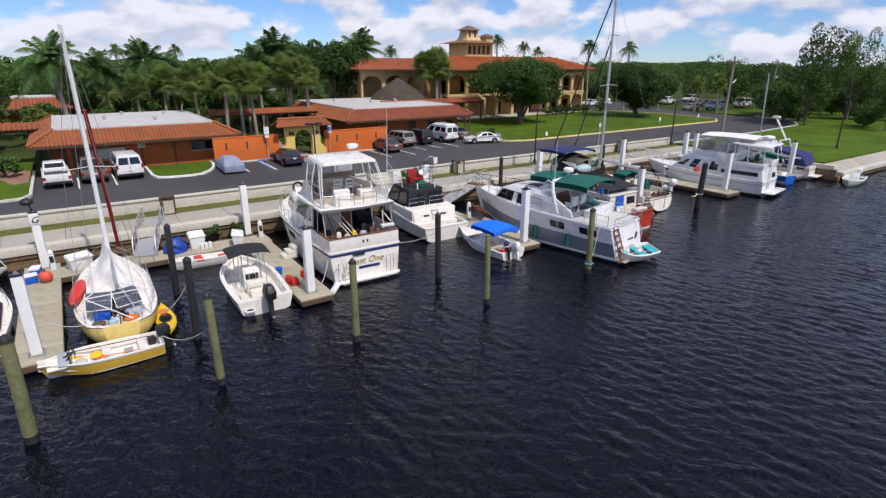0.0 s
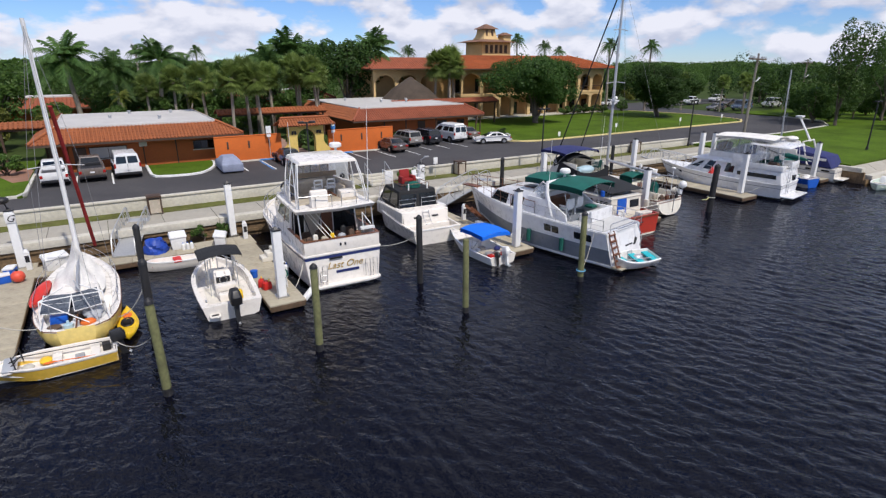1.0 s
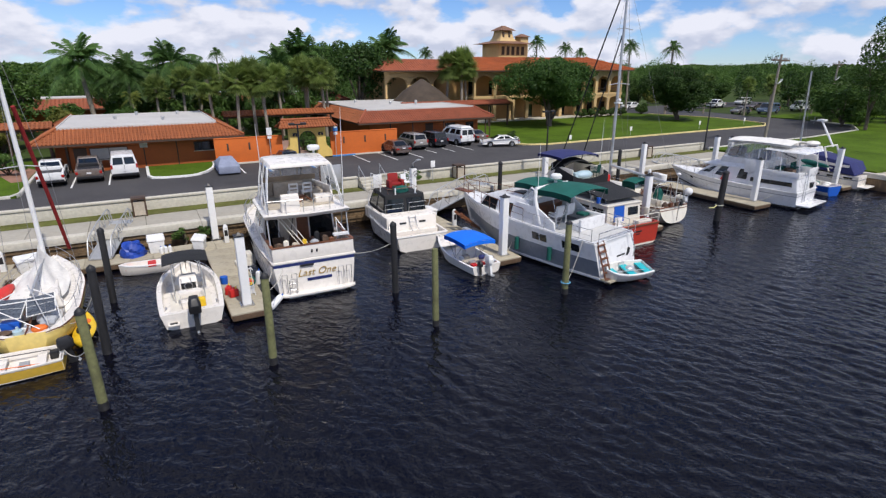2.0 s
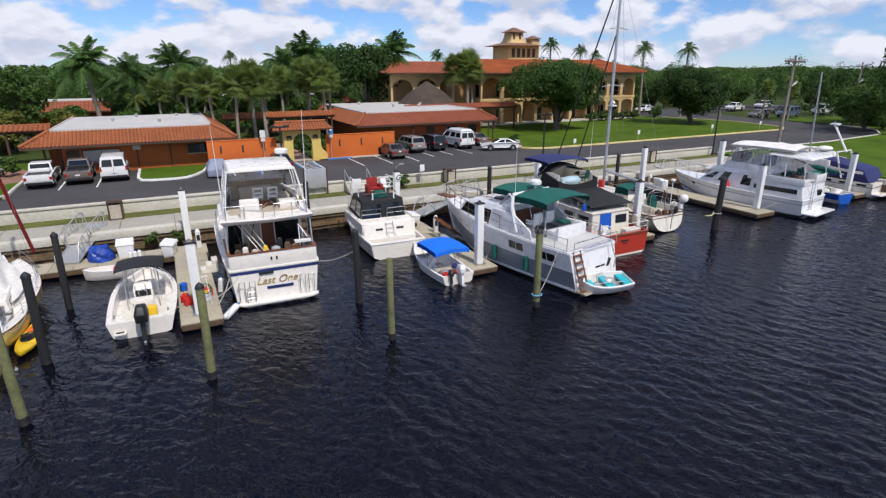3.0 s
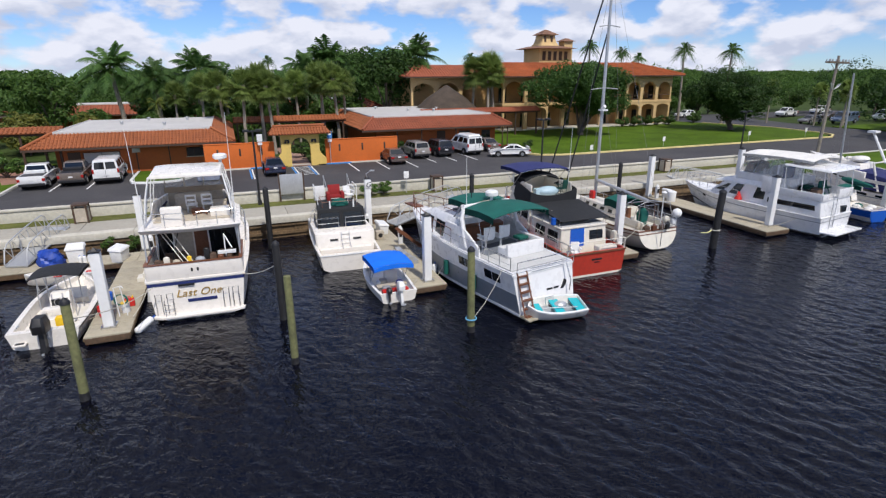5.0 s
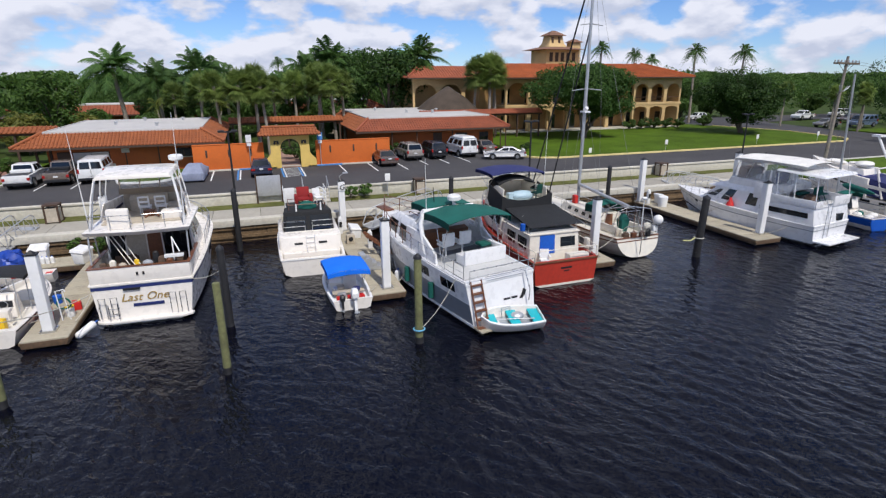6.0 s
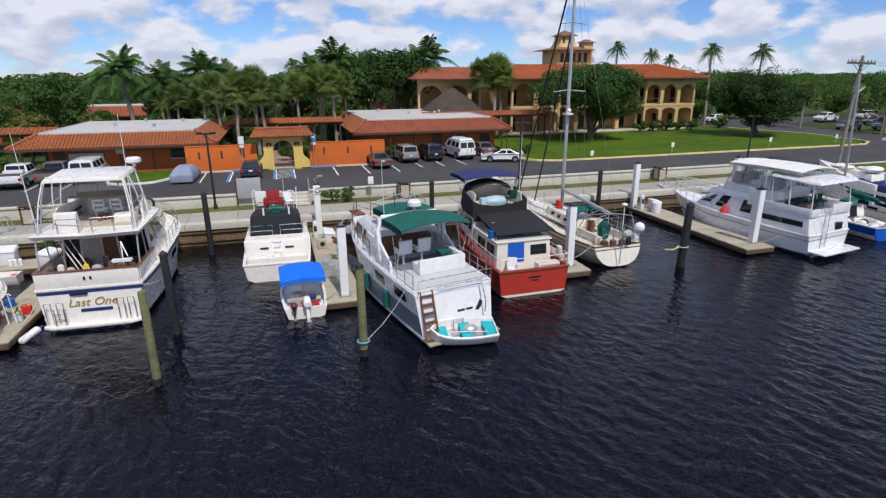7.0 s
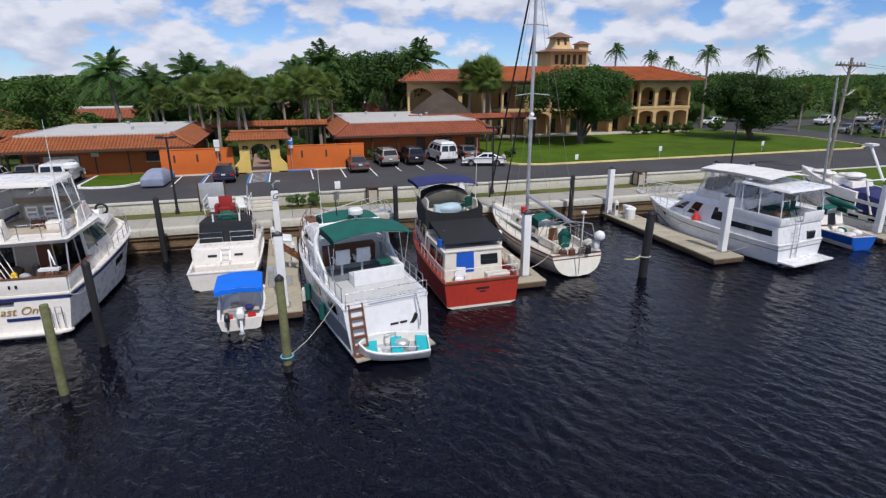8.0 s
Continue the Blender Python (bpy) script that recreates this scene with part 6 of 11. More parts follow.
    part("green_tarp", Geo().rings([[(0.05 + r * math.cos(a) * (1 + 0.2 * math.sin(3 * a)), 3.3 + 0.5 * r * math.sin(a), z) for a in (2 * math.pi * k / 12 for k in range(12))] for z, r in ((2.9, 0.5), (3.1, 0.46), (3.25, 0.3), (3.32, 0.1))]), M_GREEN, b, "dark green tarp heaped on the roof", bevel=0.02)
    part("white_post", Geo().cyl((-0.6, 2.75, 2.88), (-0.6, 2.75, 3.3), 0.05, 0.04, 8), M_WHITEPL, b, "short white post")
    part("white_post", Geo().cyl((0.75, 2.75, 2.88), (0.75, 2.75, 3.3), 0.05, 0.04, 8), M_WHITEPL, b, "short white post")
    for px, pz in ((-1.0, 0.45), (0.95, 0.45)):
        part("rope_coil", Geo().rings([[(px + (0.17 + 0.05 * math.cos(q)) * math.cos(a), 0.8 + (0.17 + 0.05 * math.cos(q)) * math.sin(a), 0.35 + 0.05 * math.sin(q)) for q in (2 * math.pi * j / 6 for j in range(6))] for a in (2 * math.pi * k / 14 for k in range(15))], caps=False), M_ROPE, b, "coiled dock line")
    part("hose_coil", Geo().rings([[(-0.6 + (0.2 + 0.05 * math.cos(q)) * math.cos(a), 0.7 + (0.2 + 0.05 * math.cos(q)) * math.sin(a), 0.36 + 0.05 * math.sin(q)) for q in (2 * math.pi * j / 6 for j in range(6))] for a in (2 * math.pi * k / 14 for k in range(15))], caps=False), M_RED, b, "red hose coil")
    fit_rail(b, h, 0.5, 0.97, 0.6, 5, 0.1, 0.016, wrap=True)
    # red folding armchair and white chair on the cabin top
    ch = thing("camp_chair", pose(x, y, 0, 0, 0, turn) @ pose(-0.1, 4.0, 2.9), "red quilted folding armchair on the cruiser roof", "chair")
    part("seat", Geo().box(-0.36, 0.36, -0.3, 0.3, 0.35, 0.5), M_DARKRED, ch, bevel=0.06)
    part("backrest", Geo().slab([(0.28, 0.45), (0.42, 1.05), (0.52, 1.02), (0.38, 0.42)], -0.36, 0.36, "x"), M_DARKRED, ch, bevel=0.05)
    for s in (-1, 1):
        part("arm", Geo().box(s * 0.42 - 0.1, s * 0.42 + 0.1, -0.32, 0.3, 0.2, 0.68), M_DARKRED, ch, bevel=0.05)
    for sx in (-0.3, 0.3):
        for sy in (-0.25, 0.3):
            part("leg", Geo().cyl((sx, sy, 0), (sx, sy, 0.36), 0.018, 0.018, 6), M_BLACK, ch)
    deck_chair("plastic_chair", x + 0.9, y + 4.2, 2.89, 200, M_WHITEPL, "white plastic chair on the cruiser roof")
    return b


aft_cruiser(18.4, 27.2, -2)


def small_skiff(x, y, turn):
    b = thing("skiff", pose(x, y, 0, 0, 0, turn), "small white skiff with a bright blue canvas top and outboard", "skiff")
    h = Hull(5.2, 2.05, 0.5, 0.8, transom=0.88, fore=0.4, power=1.9, chine=0.86, chine_z=0.05, rake=0.5, draft=0.22, bow_w=0.12)
    part("hull", h.solid(lambda s: 0.2 + 0.3 * s ** 4, 0.12), M_WHITEPILE, b, "grubby white hull")
    part("transom", h.board(0.12), M_GEL, b)
    part("deck", Geo().box(-0.6, 0.6, 0.2, 3.2, 0.19, 0.24), M_OFFWHITE, b)
    part("foredeck", Geo().rings([[(-0.7, 3.6, 0.55), (0.7, 3.6, 0.55), (0.2, 4.9, 0.72), (-0.2, 4.9, 0.72)], [(-0.7, 3.6, 0.62), (0.7, 3.6, 0.62), (0.2, 4.9, 0.78), (-0.2, 4.9, 0.78)]]), M_GEL, b, "white foredeck", bevel=0.02)
    part("valance", Geo().slab([(-0.98, 1.36), (-0.98, 1.53), (-0.5, 1.63), (0, 1.67), (0.5, 1.63), (0.98, 1.53), (0.98, 1.36), (0.6, 1.43), (0, 1.47), (-0.6, 1.43)], 0.63, 0.655, "y"), M_BLUECLOTH, b, "blue canvas front flap")
    part("canopy", fabric_top(-0.98, 0.98, 0.66, 2.80, 1.56, 0.14, 0.2), M_BLUECLOTH, b, "bright blue canvas top")
    frame_hoops(b, -0.86, 0.86, (0.85, 1.75, 2.7), 1.63, 0.5, 1.8, crown=0.13)
    part("console", Geo().box(-0.1, 0.55, 1.9, 2.3, 0.22, 0.95), M_GEL, b, "small white console", bevel=0.04)
    part("windshield", Geo().box(-0.12, 0.57, 2.28, 2.31, 0.9, 1.2), M_CLEAR, b, "clear small windshield")
    part("thwart", Geo().box(-0.75, 0.75, 1.0, 1.35, 0.42, 0.5), M_BEIGE, b, "tan bench seat", bevel=0.02)
    for px in (-0.5, 0.0, 0.45):
        part("fuel_can", Geo().box(px - 0.16, px + 0.16, 0.32, 0.62, 0.24, 0.5).cyl((px, 0.47, 0.5), (px, 0.47, 0.57), 0.04, 0.03, 8), M_RED, b, "red plastic fuel can", bevel=0.04)
    part("grey_bag", Geo().box(-0.55, -0.15, 0.75, 1.0, 0.24, 0.55), M_ALU, b, "grey bag", bevel=0.08)
    part("seat_bench", Geo().box(-0.45, -0.1, 1.45, 1.8, 0.24, 0.62), M_BEIGE, b, "tan seat box", bevel=0.04)
    outboard(b, 0.05, -0.05, 0.5, 0.75, M_WHITEPL, -12)
    outboard(b, -0.5, -0.03, 0.45, 0.5, M_BLACK, -8)
    part("life_jacket", Geo().ball((0.35, 1.0, 0.6), 0.2, 0.16, 0.14, 8, 6), M_NAVYCLOTH, b, "dark life jacket on the seat")
    part("cooler", Geo().box(-0.62, -0.28, 1.5, 1.8, 0.24, 0.55), M_WHITEPL, b, "white cooler box", bevel=0.03)
    return b


small_skiff(19.55, 22.0, 1.5)

# ---- boats: grey-hulled yacht with green canvas ----
def grey_yacht(x, y, turn):
    b = thing("motor_yacht", pose(x, y, 0, 0, 0, turn), "white and grey aft-deck motor yacht under dark green canvas", "motor yacht")
    h = Hull(12.3, 3.75, 2.1, 2.65, transom=0.93, fore=0.42, power=2.2, chine=0.9, chine_z=0.18, rake=1.1, stern_rake=-0.5, draft=0.6)
    part("hull", h.solid(lambda s: h.sheer(s) - 0.04, 0.12), M_COOLGEL, b, "white topsides")
    part("transom", h.board(0.1), M_COOLGEL, b, "white raked transom")
    part("grey_band", h.band(0.36, 0.68, 0.0, 0.97, 0.012, stern=False), M_GREYHULL, b, "dull grey lower topsides")
    part("boot_stripe", h.band(0.32, 0.40, 0, 0.95, 0.035), M_COOLGEL, b, "white spray strake at the waterline")
    part("rub_rail", h.band(0.945, 0.98, off=0.035), M_WHITEPL, b, "white rub rail")
    for s in (-1, 1):
        for s0, s1 in ((0.085, 0.13), (0.135, 0.18), (0.27, 0.31), (0.315, 0.355)):
            part("hull_window", Geo().rings([[h.pt(q, u, s, o) for q, u in ((s0, 0.76), (s1, 0.76), (s1, 0.89), (s0, 0.89))] for o in (0.018, -0.03)]), M_GLASS, b, "dark framed hull window")
    part("swim_ledge", Geo().box(-1.6, 1.6, -0.55, 0.1, 0.2, 0.28), M_DOCK, b, "narrow wooden stern ledge", bevel=0.02)
    # aft deck
    part("aft_deck", Geo().box(-1.6, 1.6, 0.75, 4.8, 2.0, 2.12), M_DECK, b, "white aft deck", bevel=0.02)
    part("sole", Geo().box(-1.25, 1.4, 3.0, 5.4, 2.12, 2.15), M_GREYHULL, b, "grey deck carpet")
    part("bench", Geo().box(-0.75, 1.45, 2.2, 2.85, 2.12, 2.55).box(-0.75, 1.45, 2.05, 2.22, 2.12, 2.78).box(1.3, 1.5, 2.2, 3.9, 2.12, 2.75), M_COOLGEL, b, "white moulded L-shaped bench", bevel=0.06)
    for s in (-1, 1):
        part("side_coaming", Geo().slab([(3.0, 2.0), (3.15, 2.55), (3.9, 2.95), (4.4, 3.2), (5.9, 3.25), (6.1, 2.0)], s * 1.62 - 0.06, s * 1.62 + 0.06, "x"), M_COOLGEL, b, "white side coaming", bevel=0.03)
    for px in (-0.75, 0.15):
        part("helm_chair", Geo().cyl((px, 3.75, 2.12), (px, 3.75, 2.65), 0.06, 0.05, 8).box(px - 0.3, px + 0.3, 3.5, 4.05, 2.65, 2.76).box(px - 0.3, px + 0.3, 3.42, 3.53, 2.76, 3.3).box(px - 0.36, px - 0.28, 3.5, 4.0, 2.85, 2.92).box(px + 0.28, px + 0.36, 3.5, 4.0, 2.85, 2.92), M_WHITEPL, b, "white pedestal helm chair", bevel=0.03)
    part("helm_console", Geo().slab([(5.0, 2.12), (4.85, 3.0), (5.5, 3.15), (5.6, 2.12)], -1.2, 1.2, "x"), M_TEAK, b, "brown helm console", bevel=0.04)
    part("cushion", Geo().box(0.7, 1.25, 2.95, 3.5, 2.55, 2.7), M_GREEN, b, "green seat cushion", bevel=0.05)
    # wheelhouse and forward cabin
    cab = Cabin((2.1, 1.62, 1.15, 5.2, 9.6), (3.0, 1.5, 1.05, 5.2, 9.1), (3.35, 1.35, 0.9, 5.2, 8.2))
    c = part("cabin", cab.geo(), M_COOLGEL, b, "white forward cabin", bevel=0.08)
    for sd in "LR":
        part("cabin_window", cab.panel(sd, 0, 0.06, 0.17, -0.1, 0.55, 0.015), M_COOLGEL, c)
        part("cabin_window", cab.panel(sd, 0, 0.30, 0.56, 0.10, 0.98, 0.015, (0.0, -0.05, 0.0, 0.0)), M_GLASS, c, "dark cabin window")
        part("cabin_window", cab.panel(sd, 0, 0.62, 0.98, 0.10, 0.98, 0.015, (0, 0, -0.05, 0.03)), M_GLASS, c, "dark cabin window")
    for k in range(3):
        part("windscreen", cab.panel("F", 0, 0.04 + 0.32 * k, 0.32 + 0.32 * k, 0.25, 0.92, 0.012), M_GLASS, c, "dark front window")
    part("hatch", Geo().box(-0.35, 0.35, 6.6, 7.3, 3.35, 3.42), M_BLACK, c, "dark roof hatch", bevel=0.02)
    part("grab_rail", Geo().tube([(-0.7, 6.2, 3.36), (-0.7, 6.2, 3.46), (-0.65, 7.6, 3.46), (-0.65, 7.6, 3.36)], 0.02), M_TEAK, c, "brown grab rail")
    ws = Cabin((3.0, 1.55, 1.2, 4.7, 6.2), (4.05, 1.5, 1.1, 4.7, 5.3))
    g = Geo()
    for a, e in (("BL", "FL"), ("FL", "FR"), ("FR", "BR")):
        p0, p1, q0, q1 = ws.corner(0, a), ws.corner(0, e), ws.corner(1, a), ws.corner(1, e)
        n = (p1 - p0).cross(q0 - p0).normalized() * 0.03
        part("windscreen_pane", Geo().rings([[p0.lerp(p1, 0.06).lerp(q0.lerp(q1, 0.06), 0.12), p0.lerp(p1, 0.94).lerp(q0.lerp(q1, 0.94), 0.12), p0.lerp(p1, 0.94).lerp(q0.lerp(q1, 0.94), 0.92), p0.lerp(p1, 0.06).lerp(q0.lerp(q1, 0.06), 0.92)],
                                             [v + n for v in (p0.lerp(p1, 0.06).lerp(q0.lerp(q1, 0.06), 0.12), p0.lerp(p1, 0.94).lerp(q0.lerp(q1, 0.94), 0.12), p0.lerp(p1, 0.94).lerp(q0.lerp(q1, 0.94), 0.92), p0.lerp(p1, 0.06).lerp(q0.lerp(q1, 0.06), 0.92))]]), M_CLEAR, b, "windscreen pane")
        for aa, bb in ((p0, q0), (p1, q1), (q0, q1), (p0, p1)):
            g.cyl(aa, bb, 0.045, 0.045, 6)
    part("windscreen_frame", g, M_COOLGEL, b, "white windscreen frame")
    # radar arch and canvas
    part("arch", Geo().tube([(-1.65, 4.1, 2.3), (-1.6, 4.55, 3.6), (-1.35, 4.75, 4.12), (1.35, 4.75, 4.12), (1.6, 4.55, 3.6), (1.65, 4.1, 2.3)], 0.11, 8), M_COOLGEL, b, "white radar arch")
    part("canopy", fabric_top(-1.4, 1.9, 2.35, 4.75, 4.05, 0.2, 0.28), M_GREEN, b, "dark green canvas bimini")
    part("forward_canopy", fabric_top(-1.0, 1.45, 4.95, 6.7, 4.12, 0.14, 0.28), M_GREEN, b, "dark green canvas over the helm")
    frame_hoops(b, -1.35, 1.85, (2.5, 3.6), 4.05, 2.2, 3.1, crown=0.18)
    part("radar", Geo().cyl((0.3, 4.75, 4.2), (0.3, 4.75, 4.45), 0.09, 0.07, 8).rings([[(0.3 + r * math.cos(a), 4.75 + r * math.sin(a), z) for a in (2 * math.pi * k / 16 for k in range(16))] for z, r in ((4.45, 0.22), (4.5, 0.32), (4.66, 0.32), (4.74, 0.24))]), M_WHITEPL, b, "white radar dome")
    part("whip_antenna", Geo().tube([(-1.2, 4.75, 4.1), (-1.25, 4.7, 6.6)], [0.02, 0.008], 6), M_WHITEPL, b, "thin white antenna")
    part("whip_antenna", Geo().tube([(-0.3, 5.6, 4.1), (-0.35, 5.6, 5.0)], 0.02, 6), M_BLACK, b, "short black horn")
    fit_rail(b, h, 0.02, 0.42, 0.62, 7, 0.08, 0.018)
    fit_rail(b, h, 0.42, 0.99, 0.75, 8, 0.1, 0.02, wrap=True, material=M_TEAK)
    part("stern_rail", Geo().tube([(-1.65, 0.3, 2.05), (-1.65, 0.3, 2.62), (1.65, 0.3, 2.62), (1.65, 0.3, 2.05)], 0.02).tube([(-1.65, 0.3, 2.32), (1.65, 0.3, 2.32)], 0.014), M_STEEL, b, "stainless stern rail")
    # transom fittings
    lad = part("boarding_ladder", Geo().tube([(-1.5, 0.48, 2.1), (-1.55, -0.3, 0.15)], 0.04).tube([(-0.98, 0.48, 2.1), (-1.03, -0.3, 0.15)], 0.04), M_TEAK, b, "red-brown wooden ladder down the transom")
    for k in range(6):
        t = (k + 0.5) / 6
        yy, zz = 0.48 - 0.78 * t, 2.1 - 1.95 * t
        part("rung", Geo().box(-1.52, -1.0, yy - 0.1, yy + 0.05, zz - 0.025, zz + 0.025), M_TEAK, lad)
    part("name_bar", Geo().box(0.05, 0.38, 0.22, 0.3, 1.04, 1.12), M_BLACK, b, "small dark lettering bar")
    part("name_bar", Geo().box(0.45, 0.75, 0.22, 0.3, 1.04, 1.12), M_BLACK, b, "small dark lettering bar")
    part("emblem", Geo().slab([(0.86, 0.98), (1.0, 1.16), (1.12, 1.36), (1.2, 1.3), (1.14, 1.1), (1.02, 0.96)], 0.2, 0.32, "y"), M_BLACK, b, "grey transom emblem")
    part("davit_rail", Geo().tube([(-0.75, 0.5, 2.15), (-0.75, 0.25, 2.25), (1.2, 0.25, 2.25), (1.2, 0.5, 2.15)], 0.02), M_STEEL, b, "bent stainless davit rail")
    part("stern_step", Geo().tube([(-0.35, -0.2, 0.45), (-0.35, -0.12, 0.9), (0.1, -0.12, 0.9), (0.1, -0.2, 0.45)], 0.02), M_STEEL, b, "folding stern step")
    part("davit_arm", Geo().tube([(1.15, 0.25, 2.15), (1.2, -0.05, 1.4), (1.2, 0.0, 0.9)], 0.03), M_STEEL, b, "grey davit arm")
    part("pulpit", Geo().box(-0.3, 0.3, 11.5, 12.8, 2.57, 2.65), M_TEAK, b, "wooden bow pulpit", bevel=0.02)
    for s0 in (0.25, 0.45):
        p = h.pt(s0, 0.6, -1, 0.14)
        part("fender", Geo().cyl(p + Vector((0, 0, -0.4)), p + Vector((0, 0, 0.3)), 0.13, 0.13, 10), M_GREEN, b, "dark green fender")
    return b


grey_yacht(25.35, 18.25, 11.0)
part_rope = thing("mooring_line", pose(21.44, 17.95, 0), "pale blue rope from the mooring pile to the yacht", "rope")
part("rope", Geo().tube([(0.18, 0.05, 0.62), (0.8, 0.42, 0.95), (1.4, 0.78, 1.45), (1.95, 1.1, 2.08)], 0.013, 6), M_ROPE, part_rope)
part("loop", Geo().rings([[((0.22 + 0.03 * math.cos(q)) * math.cos(a), (0.22 + 0.03 * math.cos(q)) * math.sin(a), 0.6 + 0.03 * math.sin(q)) for q in (2 * math.pi * j / 6 for j in range(6))] for a in (2 * math.pi * k / 16 for k in range(17))], caps=False), M_BLUEROPE, part_rope, "blue rope loop")


def dinghy(x, y, z, turn, length, beam, outer, inner, label, name="dinghy", seats=3, roll=0.0):
    b = thing(name, pose(x, y, z, 0, 0, turn) @ pose(0, 0, 0, 0, roll, 0), label, "dinghy")
    def outline(k, z0, z1, inset=0.0, n=11):
        """Plan of the boat: broad square stern, full round bow."""
        pts = []
        for i in range(n):
            s = i / (n - 1)
            w = (0.84 + 0.16 * math.sin(min(1.0, s / 0.45) * math.pi / 2)) * max(0.0, 1 - max(0.0, (s - 0.42) / 0.58) ** 2.6) ** 0.5
            pts.append((max(0.001, beam / 2 * w * k - inset * (1 if s < 0.97 else 0.01)), inset * 0.6 + (length - inset * 1.6) * (s * (0.94 + 0.06 * k)), z0 + (z1 - z0) * s ** 2))
        return [(p[0], p[1], p[2]) for p in pts] + [(-p[0], p[1], p[2]) for p in reversed(pts)]

    part("hull", Geo().rings([outline(0.62, -0.1, 0.0), outline(0.84, 0.06, 0.16), outline(0.95, 0.26, 0.36), outline(1.0, 0.42, 0.56), outline(1.0, 0.42, 0.56, 0.07), outline(0.93, 0.26, 0.36, 0.07), outline(0.72, 0.08, 0.16, 0.07)]), outer, b, "smooth small hull")
    part("gunwale", Geo().rings([outline(1.03, 0.37, 0.51), outline(1.035, 0.44, 0.58), outline(0.99, 0.45, 0.59, 0.05), outline(0.985, 0.37, 0.51, 0.05), outline(1.03, 0.37, 0.51)], caps=False), M_WHITEPL, b, "white gunwale")
    part("sole", Geo().box(-beam * 0.33, beam * 0.33, 0.1, length * 0.75, 0.1, 0.13), M_ALU, b, "grey floor")
    for k in range(seats):
        yy = 0.05 + (length - 0.75) * k / max(1, seats - 1)
        q = min(0.98, (yy + 0.3) / length)
        w = beam / 2 * max(0.0, 1 - max(0.0, (q - 0.42) / 0.58) ** 2.6) ** 0.5 * 0.86 - 0.03
        part("thwart", Geo().box(-w, w, yy, yy + 0.42, 0.26, 0.33), inner, b, "painted seat", bevel=0.015)
    return b


dg = dinghy(26.65, 17.65, 0.25, 84, 2.65, 1.28, M_GEL, M_TURQ, "white dinghy with turquoise seats hung behind the yacht", roll=-14.0)
part("oar", Geo().tube([(-0.25, 0.4, 0.4), (-0.1, 2.0, 0.42)], 0.02), M_ALU, dg, "grey oar")
part("bundle", Geo().ball((0.15, 1.0, 0.3), 0.22, 0.3, 0.14, 10, 6), M_ALU, dg, "grey bundle on the floor")


